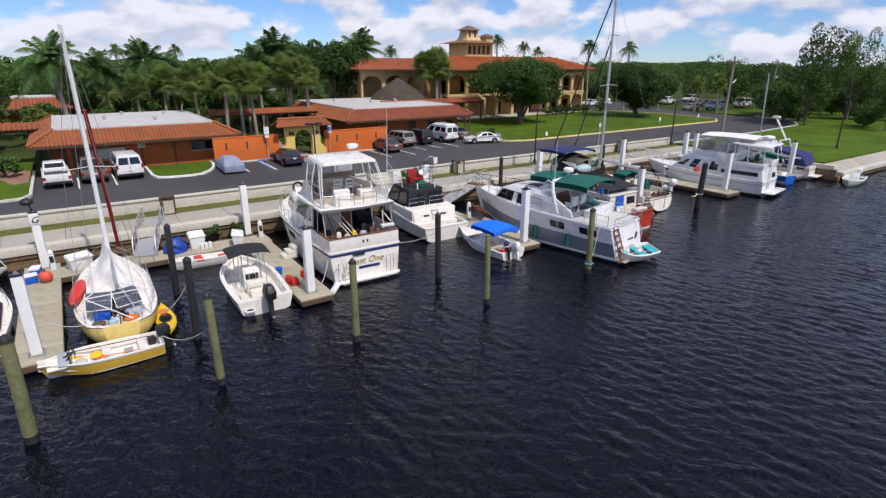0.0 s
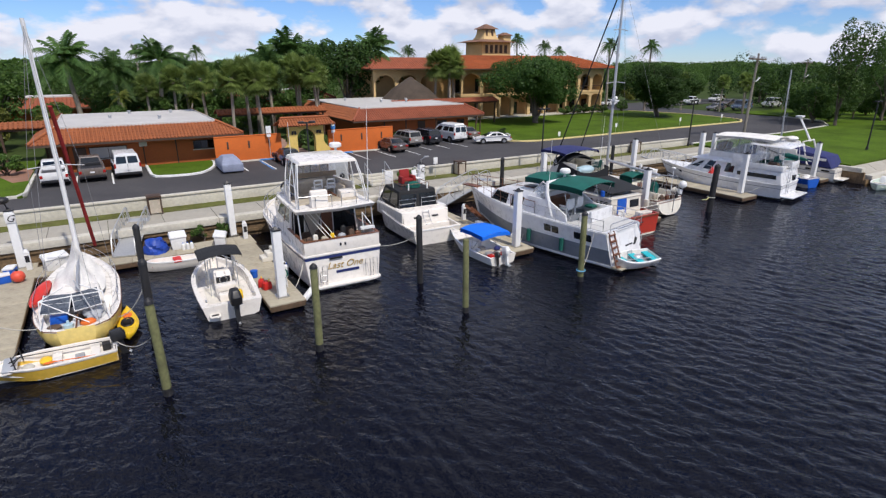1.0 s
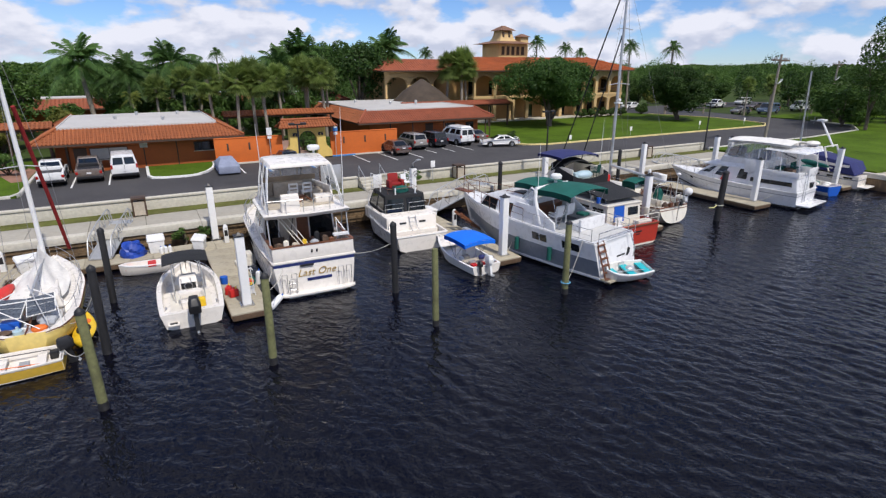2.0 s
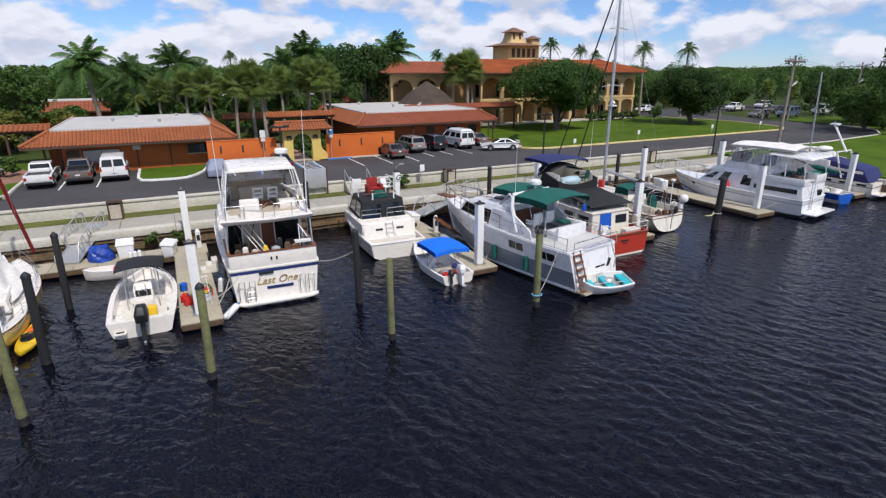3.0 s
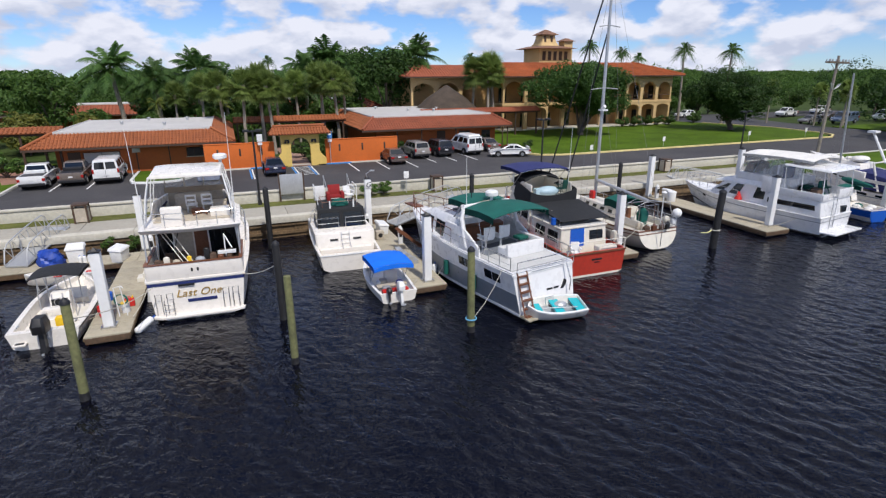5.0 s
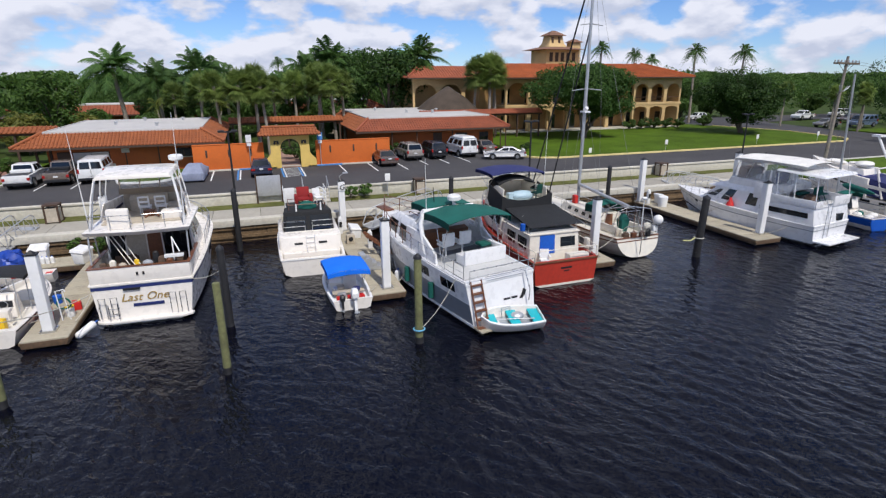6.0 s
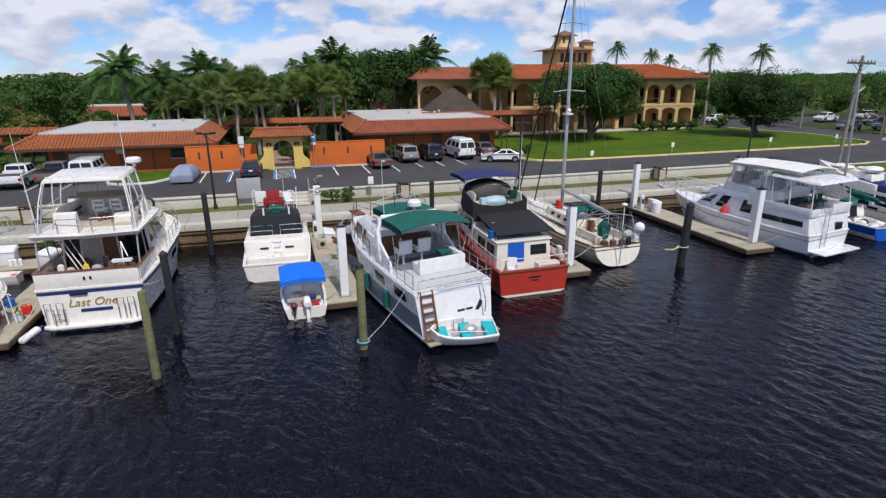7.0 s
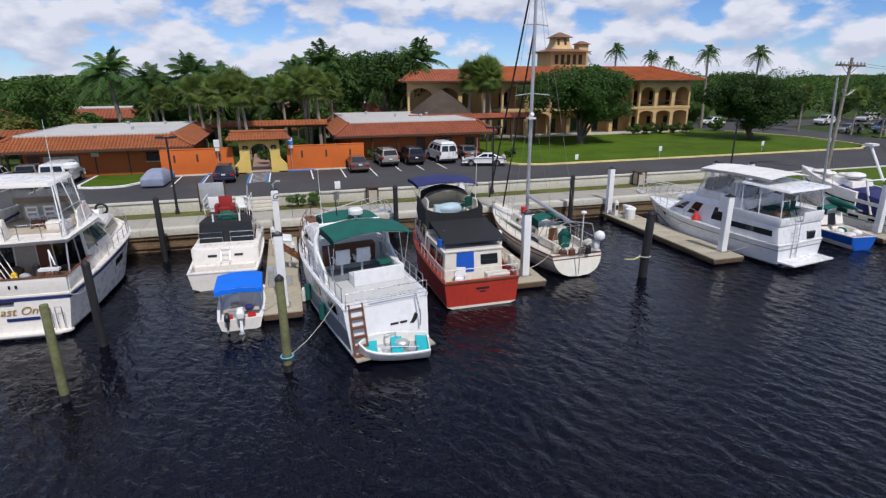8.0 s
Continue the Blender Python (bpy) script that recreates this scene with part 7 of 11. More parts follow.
def red_trawler(x, y, turn):
    b = thing("trawler", pose(x, y, 0, 0, 0, turn), "red-hulled trawler with cream cabin, black awnings and navy bimini", "trawler")
    h = Hull(10.2, 3.85, 1.35, 2.3, transom=0.95, fore=0.4, power=2.3, chine=0.92, chine_z=0.12, rake=0.9, draft=0.6)
    part("hull", h.solid(lambda s: 0.75 if s < 0.12 else h.sheer(s) - 0.25, 0.14), M_REDHULL, b, "faded red painted hull")
    part("transom", h.board(0.1), M_REDHULL, b, "faded red transom")
    part("boot_stripe", h.band(0.30, 0.355, off=0.012), M_OFFWHITE, b, "stained cream boot stripe")
    part("cap_rail", h.band(0.955, 0.995, off=0.05), M_TEAK, b, "weathered wooden cap rail")
    for x0, x1, z0, z1 in ((-0.3, 0.34, 0.88, 0.97), (-0.12, 0.2, 0.74, 0.8)):
        part("name_bar", Geo().box(x0, x1, -0.03, -0.01, z0, z1), M_BLACK, b, "dark faded bar of lettering on the transom")
    part("cockpit_sole", Geo().box(-1.7, 1.7, 0.1, 1.4, 0.72, 0.78), M_OFFWHITE, b, "cream cockpit floor")
    aft = Cabin((0.9, 1.5, 1.55, 1.15, 4.4), (2.35, 1.42, 1.45, 1.25, 4.3))
    a = part("aft_cabin", aft.geo(), M_OFFWHITE, b, "cream aft cabin", bevel=0.06)
    part("window", aft.panel("B", 0, 0.62, 0.92, 0.5, 0.85, 0.015), M_GLASS, a, "dark window")
    part("door", aft.panel("B", 0, 0.2, 0.5, 0.3, 0.97, 0.03), M_BLUEPL, a, "bright blue door cover")
    for sd in "LR":
        for u in (0.1, 0.5):
            part("window", aft.panel(sd, 0, u, u + 0.3, 0.45, 0.85, 0.015), M_GLASS, a, "dark window")
    part("cabin_trim", Geo().box(-1.5, 1.5, 1.18, 4.35, 2.35, 2.41), M_OFFWHITE, b, "cream cabin top edge", bevel=0.02)
    part("roof_deck", Geo().box(-1.35, 1.35, 1.35, 4.3, 2.41, 2.45), M_DECK, b, "worn grey-white roof deck")
    for s in (-1, 1):
        part("roof_stub", Geo().box(s * 0.95 - 0.09, s * 0.95 + 0.09, 2.9, 3.1, 2.45, 2.95), M_OFFWHITE, b, "cream upright locker end", bevel=0.03)
    for px, py, s in ((-0.2, 3.2, 0.3), (0.7, 3.4, 0.28)):
        part("roof_box", Geo().box(px - s, px + s, py - s * 0.7, py + s * 0.7, 2.45, 2.45 + s), M_OFFWHITE, b, "cream deck box", bevel=0.04)
    ph = Cabin((1.6, 1.6, 1.25, 4.4, 8.0), (2.9, 1.5, 1.15, 4.4, 7.5), (3.35, 1.45, 1.1, 4.3, 7.2))
    p = part("pilothouse", ph.geo(), M_OFFWHITE, b, "cream pilothouse", bevel=0.08)
    for sd in "LR":
        for u in (0.06, 0.38, 0.7):
            part("window", ph.panel(sd, 0, u, u + 0.25, 0.4, 0.88, 0.015), M_GLASS, p, "dark window")
    fbw = Cabin((3.3, 1.45, 1.2, 4.6, 7.4), (4.1, 1.35, 1.0, 4.6, 7.0))
    g = Geo()
    for aa, ee in (("BL", "FL"), ("FL", "FR"), ("FR", "BR")):
        p0, p1, q0, q1 = fbw.corner(0, aa), fbw.corner(0, ee), fbw.corner(1, aa), fbw.corner(1, ee)
        n = (p1 - p0).cross(q0 - p0).normalized() * 0.07
        g.rings([[p0, p1, q1, q0], [p0 + n, p1 + n, q1 + n, q0 + n]])
    part("bridge_coaming", g, M_OFFWHITE, b, "cream bridge coaming", bevel=0.02)
    part("bridge_cover", fabric_top(-1.15, 1.15, 5.6, 7.0, 4.15, 0.3, 0.5), M_BLACKCLOTH, b, "black canvas bridge cover")
    part("bridge_skirt", Geo().slab([(-1.5, 2.7), (-1.5, 3.78), (-1.15, 3.62), (-0.6, 3.5), (0.1, 3.46), (0.75, 3.55), (1.2, 3.66), (1.5, 3.8), (1.5, 2.7)], 4.3, 4.36, "y"), M_BLACKCLOTH, b, "black weather cloth sagging between its ties")
    for s in (-1, 1):
        part("side_skirt", Geo().slab([(4.3, 2.9), (4.3, 3.75), (6.0, 4.15), (6.3, 3.3), (6.0, 2.95)], s * 1.53 - 0.03, s * 1.53 + 0.03, "x"), M_BLACKCLOTH, b, "black weather cloth along the bridge")
    part("bridge_tender", Geo().ball((0, 5.0, 3.6), 0.75, 0.45, 0.3, 14, 8), M_PALEBLUE, b, "pale blue upturned tender on the bridge")
    part("bridge_seat", Geo().box(-0.9, -0.2, 4.8, 5.2, 3.35, 3.8), M_PALEBLUE, b, "pale blue bridge seat", bevel=0.05)
    part("bimini", fabric_top(-1.65, 1.65, 5.4, 7.9, 4.75, 0.16, 0.16), M_NAVYCLOTH, b, "navy canvas bimini")
    frame_hoops(b, -1.5, 1.5, (5.5, 6.6, 7.8), 4.75, 3.9, 6.4, crown=0.14)
    part("awning", fabric_top(-1.35, 1.75, 1.35, 4.35, 3.1, 0.02, 0.06).moved(Matrix(((1, 0, 0, 0), (0, 1, 0, 0), (0, 0.13, 1, -0.55), (0, 0, 0, 1)))), M_BLACKCLOTH, b, "black shade awning over the aft cabin")
    for s in (-1, 1):
        part("awning_post", Geo().cyl((s * 1.4, 1.5, 2.4), (s * 1.4, 1.45, 2.78), 0.022, 0.022, 6), M_STEEL, b)
    part("whip_antenna", Geo().tube([(1.4, 5.0, 4.0), (1.45, 5.0, 7.2)], [0.02, 0.007], 6), M_WHITEPL, b, "thin white antenna")
    fit_rail(b, h, 0.0, 0.4, 0.55, 8, 0.06, 0.02, material=M_OFFWHITE)
    fit_rail(b, h, 0.4, 0.98, 0.7, 8, 0.1, 0.018, wrap=True)
    part("stern_rail", Geo().tube([(-1.75, 0.05, 1.35), (-1.75, 0.05, 1.9), (1.75, 0.05, 1.9), (1.75, 0.05, 1.35)], 0.022).tube([(0.5, 0.05, 1.62), (1.75, 0.05, 1.62)], 0.016), M_OFFWHITE, b, "cream stern rail")
    part("engine_box", Geo().box(0.35, 1.5, 0.25, 0.75, 0.78, 1.45), M_OFFWHITE, b, "cream cockpit box", bevel=0.05)
    part("outboard_motor", Geo().box(1.75, 1.95, 0.9, 1.2, 1.5, 2.0).cyl((1.9, 1.05, 1.0), (1.9, 1.05, 1.5), 0.05, 0.05, 8), M_OFFWHITE, b, "small outboard clamped on the rail", bevel=0.04)
    part("blue_jug", Geo().cyl((-1.45, 2.0, 2.45), (-1.45, 2.0, 2.8), 0.14, 0.14, 10), M_BLUEPL, b, "blue plastic jug")
    M = pose(x, y, 0, 0, 0, turn)
    ch = deck_chair("plastic_chair", 0, 0, 0, 0, M_WHITEPL, "white plastic chair on the trawler's aft deck")
    ch.matrix_basis = M @ pose(-0.85, 0.65, 0.78, 0, 0, 160)
    ch = deck_chair("plastic_chair", 0, 0, 0, 0, mat("dark_green_plastic", (0.01, 0.07, 0.05), 0.5), "dark green plastic chair on the trawler's upper deck")
    ch.matrix_basis = M @ pose(0.75, 4.7, 3.36, 0, 0, 20)
    return b


red_trawler(30.2, 21.5, 0.5)


def stay(name, a, b_, r, material, label, parent):
    return part(name, Geo().tube([a, b_], r, 6), material, parent, label)


def cream_sloop(x, y, turn):
    b = thing("sailboat", pose(x, y, 0, 0, 0, turn), "cream cutter-rigged sailboat with teak trim and green covers", "sailboat")
    h = Hull(11.6, 3.45, 1.25, 1.75, transom=0.86, fore=0.45, power=1.9, rake=1.6, stern_rake=-0.35, draft=0.4, dip=0.15, bilge=0.06)
    part("hull", h.solid(lambda s: h.sheer(s) - 0.08, 0.1), M_OFFWHITE, b, "cream fibreglass hull")
    part("transom", h.board(0.08), M_OFFWHITE, b, "rounded cream transom")
    part("cap_rail", h.band(0.955, 0.995, off=0.03), M_TEAK, b, "teak cap rail")
    part("cove_stripe", h.band(0.85, 0.88, off=0.01), M_TEAK, b, "brown cove stripe")
    part("deck", Geo().box(-0.9, 0.9, 3.2, 9.6, 1.35, 1.45), M_OFFWHITE, b, "cream deck")
    cab = Cabin((1.35, 0.98, 0.6, 3.0, 7.6), (1.95, 0.9, 0.5, 3.0, 7.2))
    c = part("cabin_trunk", cab.geo(), M_OFFWHITE, b, "cream cabin trunk", bevel=0.08)
    for sd in "LR":
        for u in (0.1, 0.3, 0.5, 0.7):
            part("portlight", cab.panel(sd, 0, u, u + 0.09, 0.4, 0.75, 0.015), M_GLASS, c, "bronze-rimmed portlight")
    part("companionway", cab.panel("B", 0, 0.36, 0.64, -0.3, 0.98, 0.03), M_TEAK, c, "varnished companionway boards")
    part("cockpit_well", Geo().box(-0.75, 0.75, 0.9, 2.95, 1.0, 1.2), M_OFFWHITE, b, "cream cockpit floor")
    for s in (-1, 1):
        part("cockpit_coaming", Geo().box(s * 0.85 - 0.07, s * 0.85 + 0.07, 0.7, 3.0, 1.2, 1.62), M_OFFWHITE, b, "cream cockpit coaming", bevel=0.04)
    part("pedestal_cover", Geo().rings([[(-0.22, 1.5, 1.2), (0.22, 1.5, 1.2), (0.22, 1.9, 1.2), (-0.22, 1.9, 1.2)], [(-0.3, 1.45, 1.9), (0.3, 1.45, 1.9), (0.3, 1.95, 1.9), (-0.3, 1.95, 1.9)], [(-0.1, 1.6, 2.25), (0.1, 1.6, 2.25), (0.1, 1.8, 2.25), (-0.1, 1.8, 2.25)]]), M_GREEN, b, "dark green wheel cover", bevel=0.05)
    part("dodger", fabric_top(-0.95, 0.95, 3.0, 4.2, 2.4, 0.2, 0.45), M_GREEN, b, "dark green canvas dodger")
    mast_top = Vector((0, 6.3, 16.5))
    part("mast", Geo().tube([(0, 6.3, 1.4), (0, 6.28, 8), mast_top], [0.11, 0.11, 0.08], 10), M_ALU, b, "tall aluminium mast")
    part("spreader", Geo().tube([(-1.1, 6.2, 9.2), (0, 6.28, 9.3), (1.1, 6.2, 9.2)], 0.03), M_ALU, b, "aluminium spreader")
    part("spreader", Geo().tube([(-0.8, 6.2, 13.0), (0, 6.28, 13.1), (0.8, 6.2, 13.0)], 0.03), M_ALU, b, "aluminium spreader")
    part("radar_bracket", Geo().cyl((-0.12, 6.1, 8.0), (-0.12, 5.9, 8.15), 0.12, 0.12, 10).box(-0.35, 0.1, 5.8, 6.25, 7.85, 7.95), M_WHITEPL, b, "white mast lamp")
    part("boom", Geo().tube([(0, 6.15, 3.2), (0, 1.3, 2.75)], 0.11, 10), M_ALU, b, "grey boom")
    part("boom_gallows", Geo().tube([(-0.75, 1.2, 1.5), (-0.75, 1.2, 2.5), (0.75, 1.2, 2.5), (0.75, 1.2, 1.5)], 0.025), M_STEEL, b, "steel stern arch")
    stay("furled_jib", (0, 12.3, 1.9), mast_top, 0.055, M_BLACKCLOTH, "black furled headsail on the forestay", b)
    stay("furled_staysail", (0, 9.9, 1.7), (0, 6.4, 12.6), 0.05, M_BLACKCLOTH, "black furled staysail", b)
    stay("backstay", (0.0, 0.1, 1.4), mast_top, 0.008, M_WIRE, "thin wire backstay", b)
    for s in (-1, 1):
        stay("shroud", (s * 1.5, 6.0, 1.45), (s * 1.1, 6.2, 9.2), 0.008, M_WIRE, "thin wire shroud", b)
        stay("shroud", (s * 1.1, 6.2, 9.2), mast_top, 0.008, M_WIRE, "thin wire shroud", b)
        stay("shroud", (s * 1.5, 5.6, 1.45), (0, 6.28, 9.0), 0.008, M_WIRE, "thin wire shroud", b)
    part("red_cover", Geo().box(-0.35, -0.1, 6.1, 6.5, 1.95, 2.5), M_RED, b, "red winch cover", bevel=0.06)
    fit_rail(b, h, 0.02, 0.97, 0.62, 9, 0.08, 0.014, mid=True)
    part("stern_pulpit", Geo().tube([(-0.95, 0.9, 1.3), (-1.0, 0.15, 1.95), (0, -0.1, 1.95), (1.0, 0.15, 1.95), (0.95, 0.9, 1.3)], 0.018).tube([(-1.0, 0.2, 1.6), (0, -0.05, 1.6), (1.0, 0.2, 1.6)], 0.014), M_STEEL, b, "stainless stern pulpit")
    part("wind_vane_pole", Geo().cyl((0.35, 0.5, 1.3), (0.35, 0.5, 3.3), 0.03, 0.03, 6).ball((0.35, 0.5, 3.4), 0.16, 0.16, 0.1, 10, 6), M_WHITEPL, b, "white pole with a small antenna dome")
    part("dome_antenna", Geo().ball((1.15, 0.1, 2.15), 0.28, 0.28, 0.3, 14, 8).cyl((1.15, 0.1, 1.4), (1.15, 0.1, 1.95), 0.03, 0.03, 6), M_WHITEPL, b, "white satellite dome on the stern")
    part("stern_bundle", Geo().ball((0.75, 0.5, 1.7), 0.3, 0.25, 0.25, 8, 6), M_ROPE, b, "coiled rope on the stern rail")
    part("outboard_motor", Geo().box(0.9, 1.15, 0.1, 0.4, 1.45, 1.8), M_WHITEPL, b, "small outboard on the stern rail", bevel=0.05)
    part("name_bar", Geo().box(-0.35, 0.35, 0.26, 0.38, 0.80, 0.92), M_BLACK, b, "dark bar of lettering on the transom")
    for px, py, pz, w, m in ((-0.8, 0.45, 1.45, 0.2, M_SHADOWCLUT), (-0.35, 0.3, 1.5, 0.16, M_TEAK), (0.2, 0.25, 1.5, 0.14, M_SHADOWCLUT), (0.55, 0.15, 1.62, 0.13, M_BLACK), (-1.0, 0.9, 1.5, 0.15, M_BEIGE)):
        part("stern_gear", Geo().box(px - w, px + w, py - w * 0.6, py + w * 0.6, 1.2, pz).ball((px, py, pz), w * 0.9, w * 0.6, w * 0.7, 8, 5), m, b, "loose gear lashed at the stern", bevel=0.02)
    part("boom_crutch", Geo().tube([(-0.3, 0.35, 1.3), (0.1, 0.9, 2.7), (0.5, 0.35, 1.3)], 0.022), M_TEAK, b, "wooden boom crutch")
    part("hoop_rail", Geo().tube([(-1.2, 2.6, 1.5), (-1.1, 1.9, 2.6), (-0.3, 0.9, 2.9), (0.9, 0.5, 2.75), (1.25, 0.4, 1.5)], 0.03), M_STEEL, b, "bent stainless hoop over the cockpit")
    part("wind_vane", Geo().tube([(-0.15, -0.15, 0.3), (-0.15, -0.2, 2.3)], 0.03), M_STEEL, b, "self-steering strut")
    part("solar_arch", Geo().tube([(-0.8, 1.6, 1.6), (-0.7, 1.4, 2.5), (0, 1.3, 2.75), (0.7, 1.4, 2.5), (0.8, 1.6, 1.6)], 0.025).tube([(-0.8, 2.4, 1.6), (-0.7, 2.3, 2.5), (0, 2.2, 2.75), (0.7, 2.3, 2.5), (0.8, 2.4, 1.6)], 0.025), M_STEEL, b, "bare bimini hoops")
    return b


cream_sloop(36.48, 23.7, 2.6)


def white_cruiser(x, y, turn):
    b = thing("motor_yacht", pose(x, y, 0, 0, 0, turn), "white aft-cabin cruiser with a canvas flybridge enclosure and hardtop", "motor yacht")
    h = Hull(11.4, 4.0, 1.35, 1.85, transom=0.95, fore=0.42, power=2.2, chine=0.9, chine_z=0.2, rake=1.3, draft=0.6)
    part("hull", h.solid(lambda s: h.sheer(s) - 0.05, 0.12), M_COOLGEL, b, "white hull")
    part("transom", h.board(0.1), M_COOLGEL, b)
    part("dark_stripe", h.band(0.80, 0.825, off=0.012), M_GREYHULL, b, "thin grey pin stripe")
    part("rub_rail", h.band(0.955, 0.99, off=0.04), M_WHITEPL, b, "white rub rail")
    part("bottom_paint", h.band(0.3, 0.37, off=0.012), M_BLACK, b, "dark antifouling at the waterline")
    part("swim_platform", Geo().rings([[(-1.75, 0, 0.32), (1.75, 0, 0.32), (1.7, -0.95, 0.32), (-1.7, -0.95, 0.32)], [(-1.75, 0, 0.42), (1.75, 0, 0.42), (1.7, -0.95, 0.42), (-1.7, -0.95, 0.42)]]), M_COOLGEL, b, "white swim platform", bevel=0.03)
    aft = Cabin((1.3, 1.92, 1.92, 0.02, 3.6), (2.35, 1.85, 1.85, 0.2, 3.6))
    a = part("aft_cabin", aft.geo(), M_COOLGEL, b, "white aft cabin", bevel=0.05)
    for sd in "LR":
        part("side_window", aft.panel(sd, 0, 0.1, 0.98, 0.42, 0.72, 0.012), M_GLASS, a, "long dark side window")
    part("stern_window", Geo().box(0.55, 1.15, -0.03, 0.12, 1.42, 1.85), M_GLASS, a, "dark framed stern window", bevel=0.02)
    part("aft_bulwark", Geo().box(0.1, 1.85, 0.12, 0.2, 2.35, 2.95).box(-1.85, -1.1, 0.12, 0.2, 2.35, 2.8).box(-1.1, 0.1, 0.14, 0.18, 2.35, 2.42).box(-1.88, -1.8, 0.2, 3.4, 2.35, 2.85).box(1.8, 1.88, 0.2, 3.4, 2.35, 2.85), M_COOLGEL, b, "white aft deck bulwark", bevel=0.03)
    part("hardtop", Geo().rings([[(-1.8, -0.05, 4.22), (1.8, -0.05, 4.22), (1.78, 2.9, 4.32), (-1.78, 2.9, 4.32)], [(-1.72, 0.02, 4.36), (1.72, 0.02, 4.36), (1.7, 2.85, 4.46), (-1.7, 2.85, 4.46)]]), M_COOLGEL, b, "white hardtop over the aft deck", bevel=0.04)
    for s in (-1, 1):
        for yy in (0.2, 1.5, 2.6):
            part("hardtop_post", Geo().cyl((s * 1.82, yy, 2.8), (s * 1.72, yy + 0.15, 4.28), 0.03, 0.03, 8), M_COOLGEL, b, "white hardtop post")
        part("wind_panel", Geo().box(s * 1.83 - 0.01, s * 1.83 + 0.01, 1.8, 2.95, 2.85, 4.25), M_CLEAR, b, "clear side panel")
    part("deck_seat", Geo().box(-1.2, -0.6, 0.8, 1.3, 2.36, 2.9), M_SHADOWCLUT, b, "dark deck chair", bevel=0.05)
    part("deck_seat", Geo().box(0.3, 1.0, 1.5, 2.0, 2.36, 2.75), M_SHADOWCLUT, b, "dark deck chair", bevel=0.05)
    part("green_cushion", Geo().box(0.2, 1.2, 2.2, 2.7, 2.6, 2.78), M_GREEN, b, "green cushion", bevel=0.05)
    lad = part("boarding_ladder", Geo().tube([(-0.75, -0.06, 0.45), (-0.75, -0.02, 2.4), (-0.75, 0.2, 3.0)], 0.02).tube([(-0.3, -0.06, 0.45), (-0.3, -0.02, 2.4), (-0.3, 0.2, 3.0)], 0.02), M_STEEL, b, "stainless boarding ladder")
    for k in range(5):
        part("rung", Geo().cyl((-0.75, -0.05, 0.7 + 0.35 * k), (-0.3, -0.05, 0.7 + 0.35 * k), 0.018, 0.018, 6), M_STEEL, lad)
    sal = Cabin((1.3, 1.60, 1.36, 3.5, 8.3), (1.80, 1.58, 1.33, 3.5, 8.1), (2.58, 1.52, 1.22, 3.5, 7.2))
    c = part("saloon", sal.geo(), M_COOLGEL, b, "white saloon", bevel=0.1)
    for sd in "LR":
        part("side_window", sal.panel(sd, 1, 0.10, 0.27, -0.05, 0.97, 0.015, (0, 0, 0.02, 0.02)), M_GLASS, c, "dark saloon window")
        part("side_window", sal.panel(sd, 1, 0.52, 0.68, -0.05, 0.97, 0.015, (0, 0, 0.03, 0.03)), M_GLASS, c, "dark saloon window")
        part("vent", sal.panel(sd, 1, 0.80, 0.97, 0.1, 0.8, 0.015, (0, 0, -0.1, 0)), M_GLASS, c, "dark corner window")
    for k in range(3):
        part("windscreen", sal.panel("F", 1, 0.06 + 0.31 * k, 0.34 + 0.31 * k, 0.1, 0.88, 0.012), M_GLASS, c, "dark windscreen")
    part("cabin_roof", Cabin((2.56, 1.72, 1.30, 3.2, 7.9), (2.66, 1.70, 1.26, 3.2, 7.8), (3.02, 1.45, 0.95, 3.2, 6.6)).geo(), M_COOLGEL, b, "smooth white brow over the saloon windows", bevel=0.06)
    for s in (-1, 1):
        part("side_wing", Geo().slab([(4.2, 3.4), (4.2, 2.35), (2.2, 2.35), (2.9, 3.4)], s * 1.62 - 0.05, s * 1.62 + 0.05, "x"), M_COOLGEL, b, "white slanting side wing", bevel=0.02)
    fl = Cabin((2.9, 1.55, 1.15, 2.4, 6.5), (3.40, 1.58, 1.18, 2.4, 6.3))
    part("flybridge", fl.geo(), M_COOLGEL, b, "white flybridge base", bevel=0.08)
    enc = Cabin((3.40, 1.54, 1.12, 3.05, 6.25), (4.75, 1.5, 1.05, 3.05, 5.8))
    for sd in "LRF":
        for u in ((0.03, 0.34), (0.36, 0.66), (0.68, 0.97)):
            part("curtain", enc.panel(sd, 0, u[0], u[1], 0.03, 0.95, 0.004), M_CLEAR, b, "clear vinyl curtain")
    for s in (-1, 1):
        for u in (0.35, 0.67):
            lo, hi = [enc.corner(k, "BR").lerp(enc.corner(k, "FR"), u) for k in (0, 1)]
            part("frame_pole", Geo().cyl((s * lo.x, lo.y, lo.z), (s * hi.x, hi.y - 0.2, hi.z), 0.025, 0.025, 6), M_STEEL, b)
    part("aft_bulkhead", Geo().box(-1.5, 1.5, 3.3, 3.42, 2.35, 4.25), M_COOLGEL, b, "white bulkhead behind the aft deck", bevel=0.02)
    part("bulkhead_door", Geo().box(-0.25, 0.45, 3.26, 3.32, 2.4, 4.1), M_GLASS, b, "dark glass door to the saloon", bevel=0.02)
    part("bulkhead_window", Geo().box(-1.3, -0.5, 3.26, 3.32, 2.85, 3.4), M_GLASS, b, "dark window")
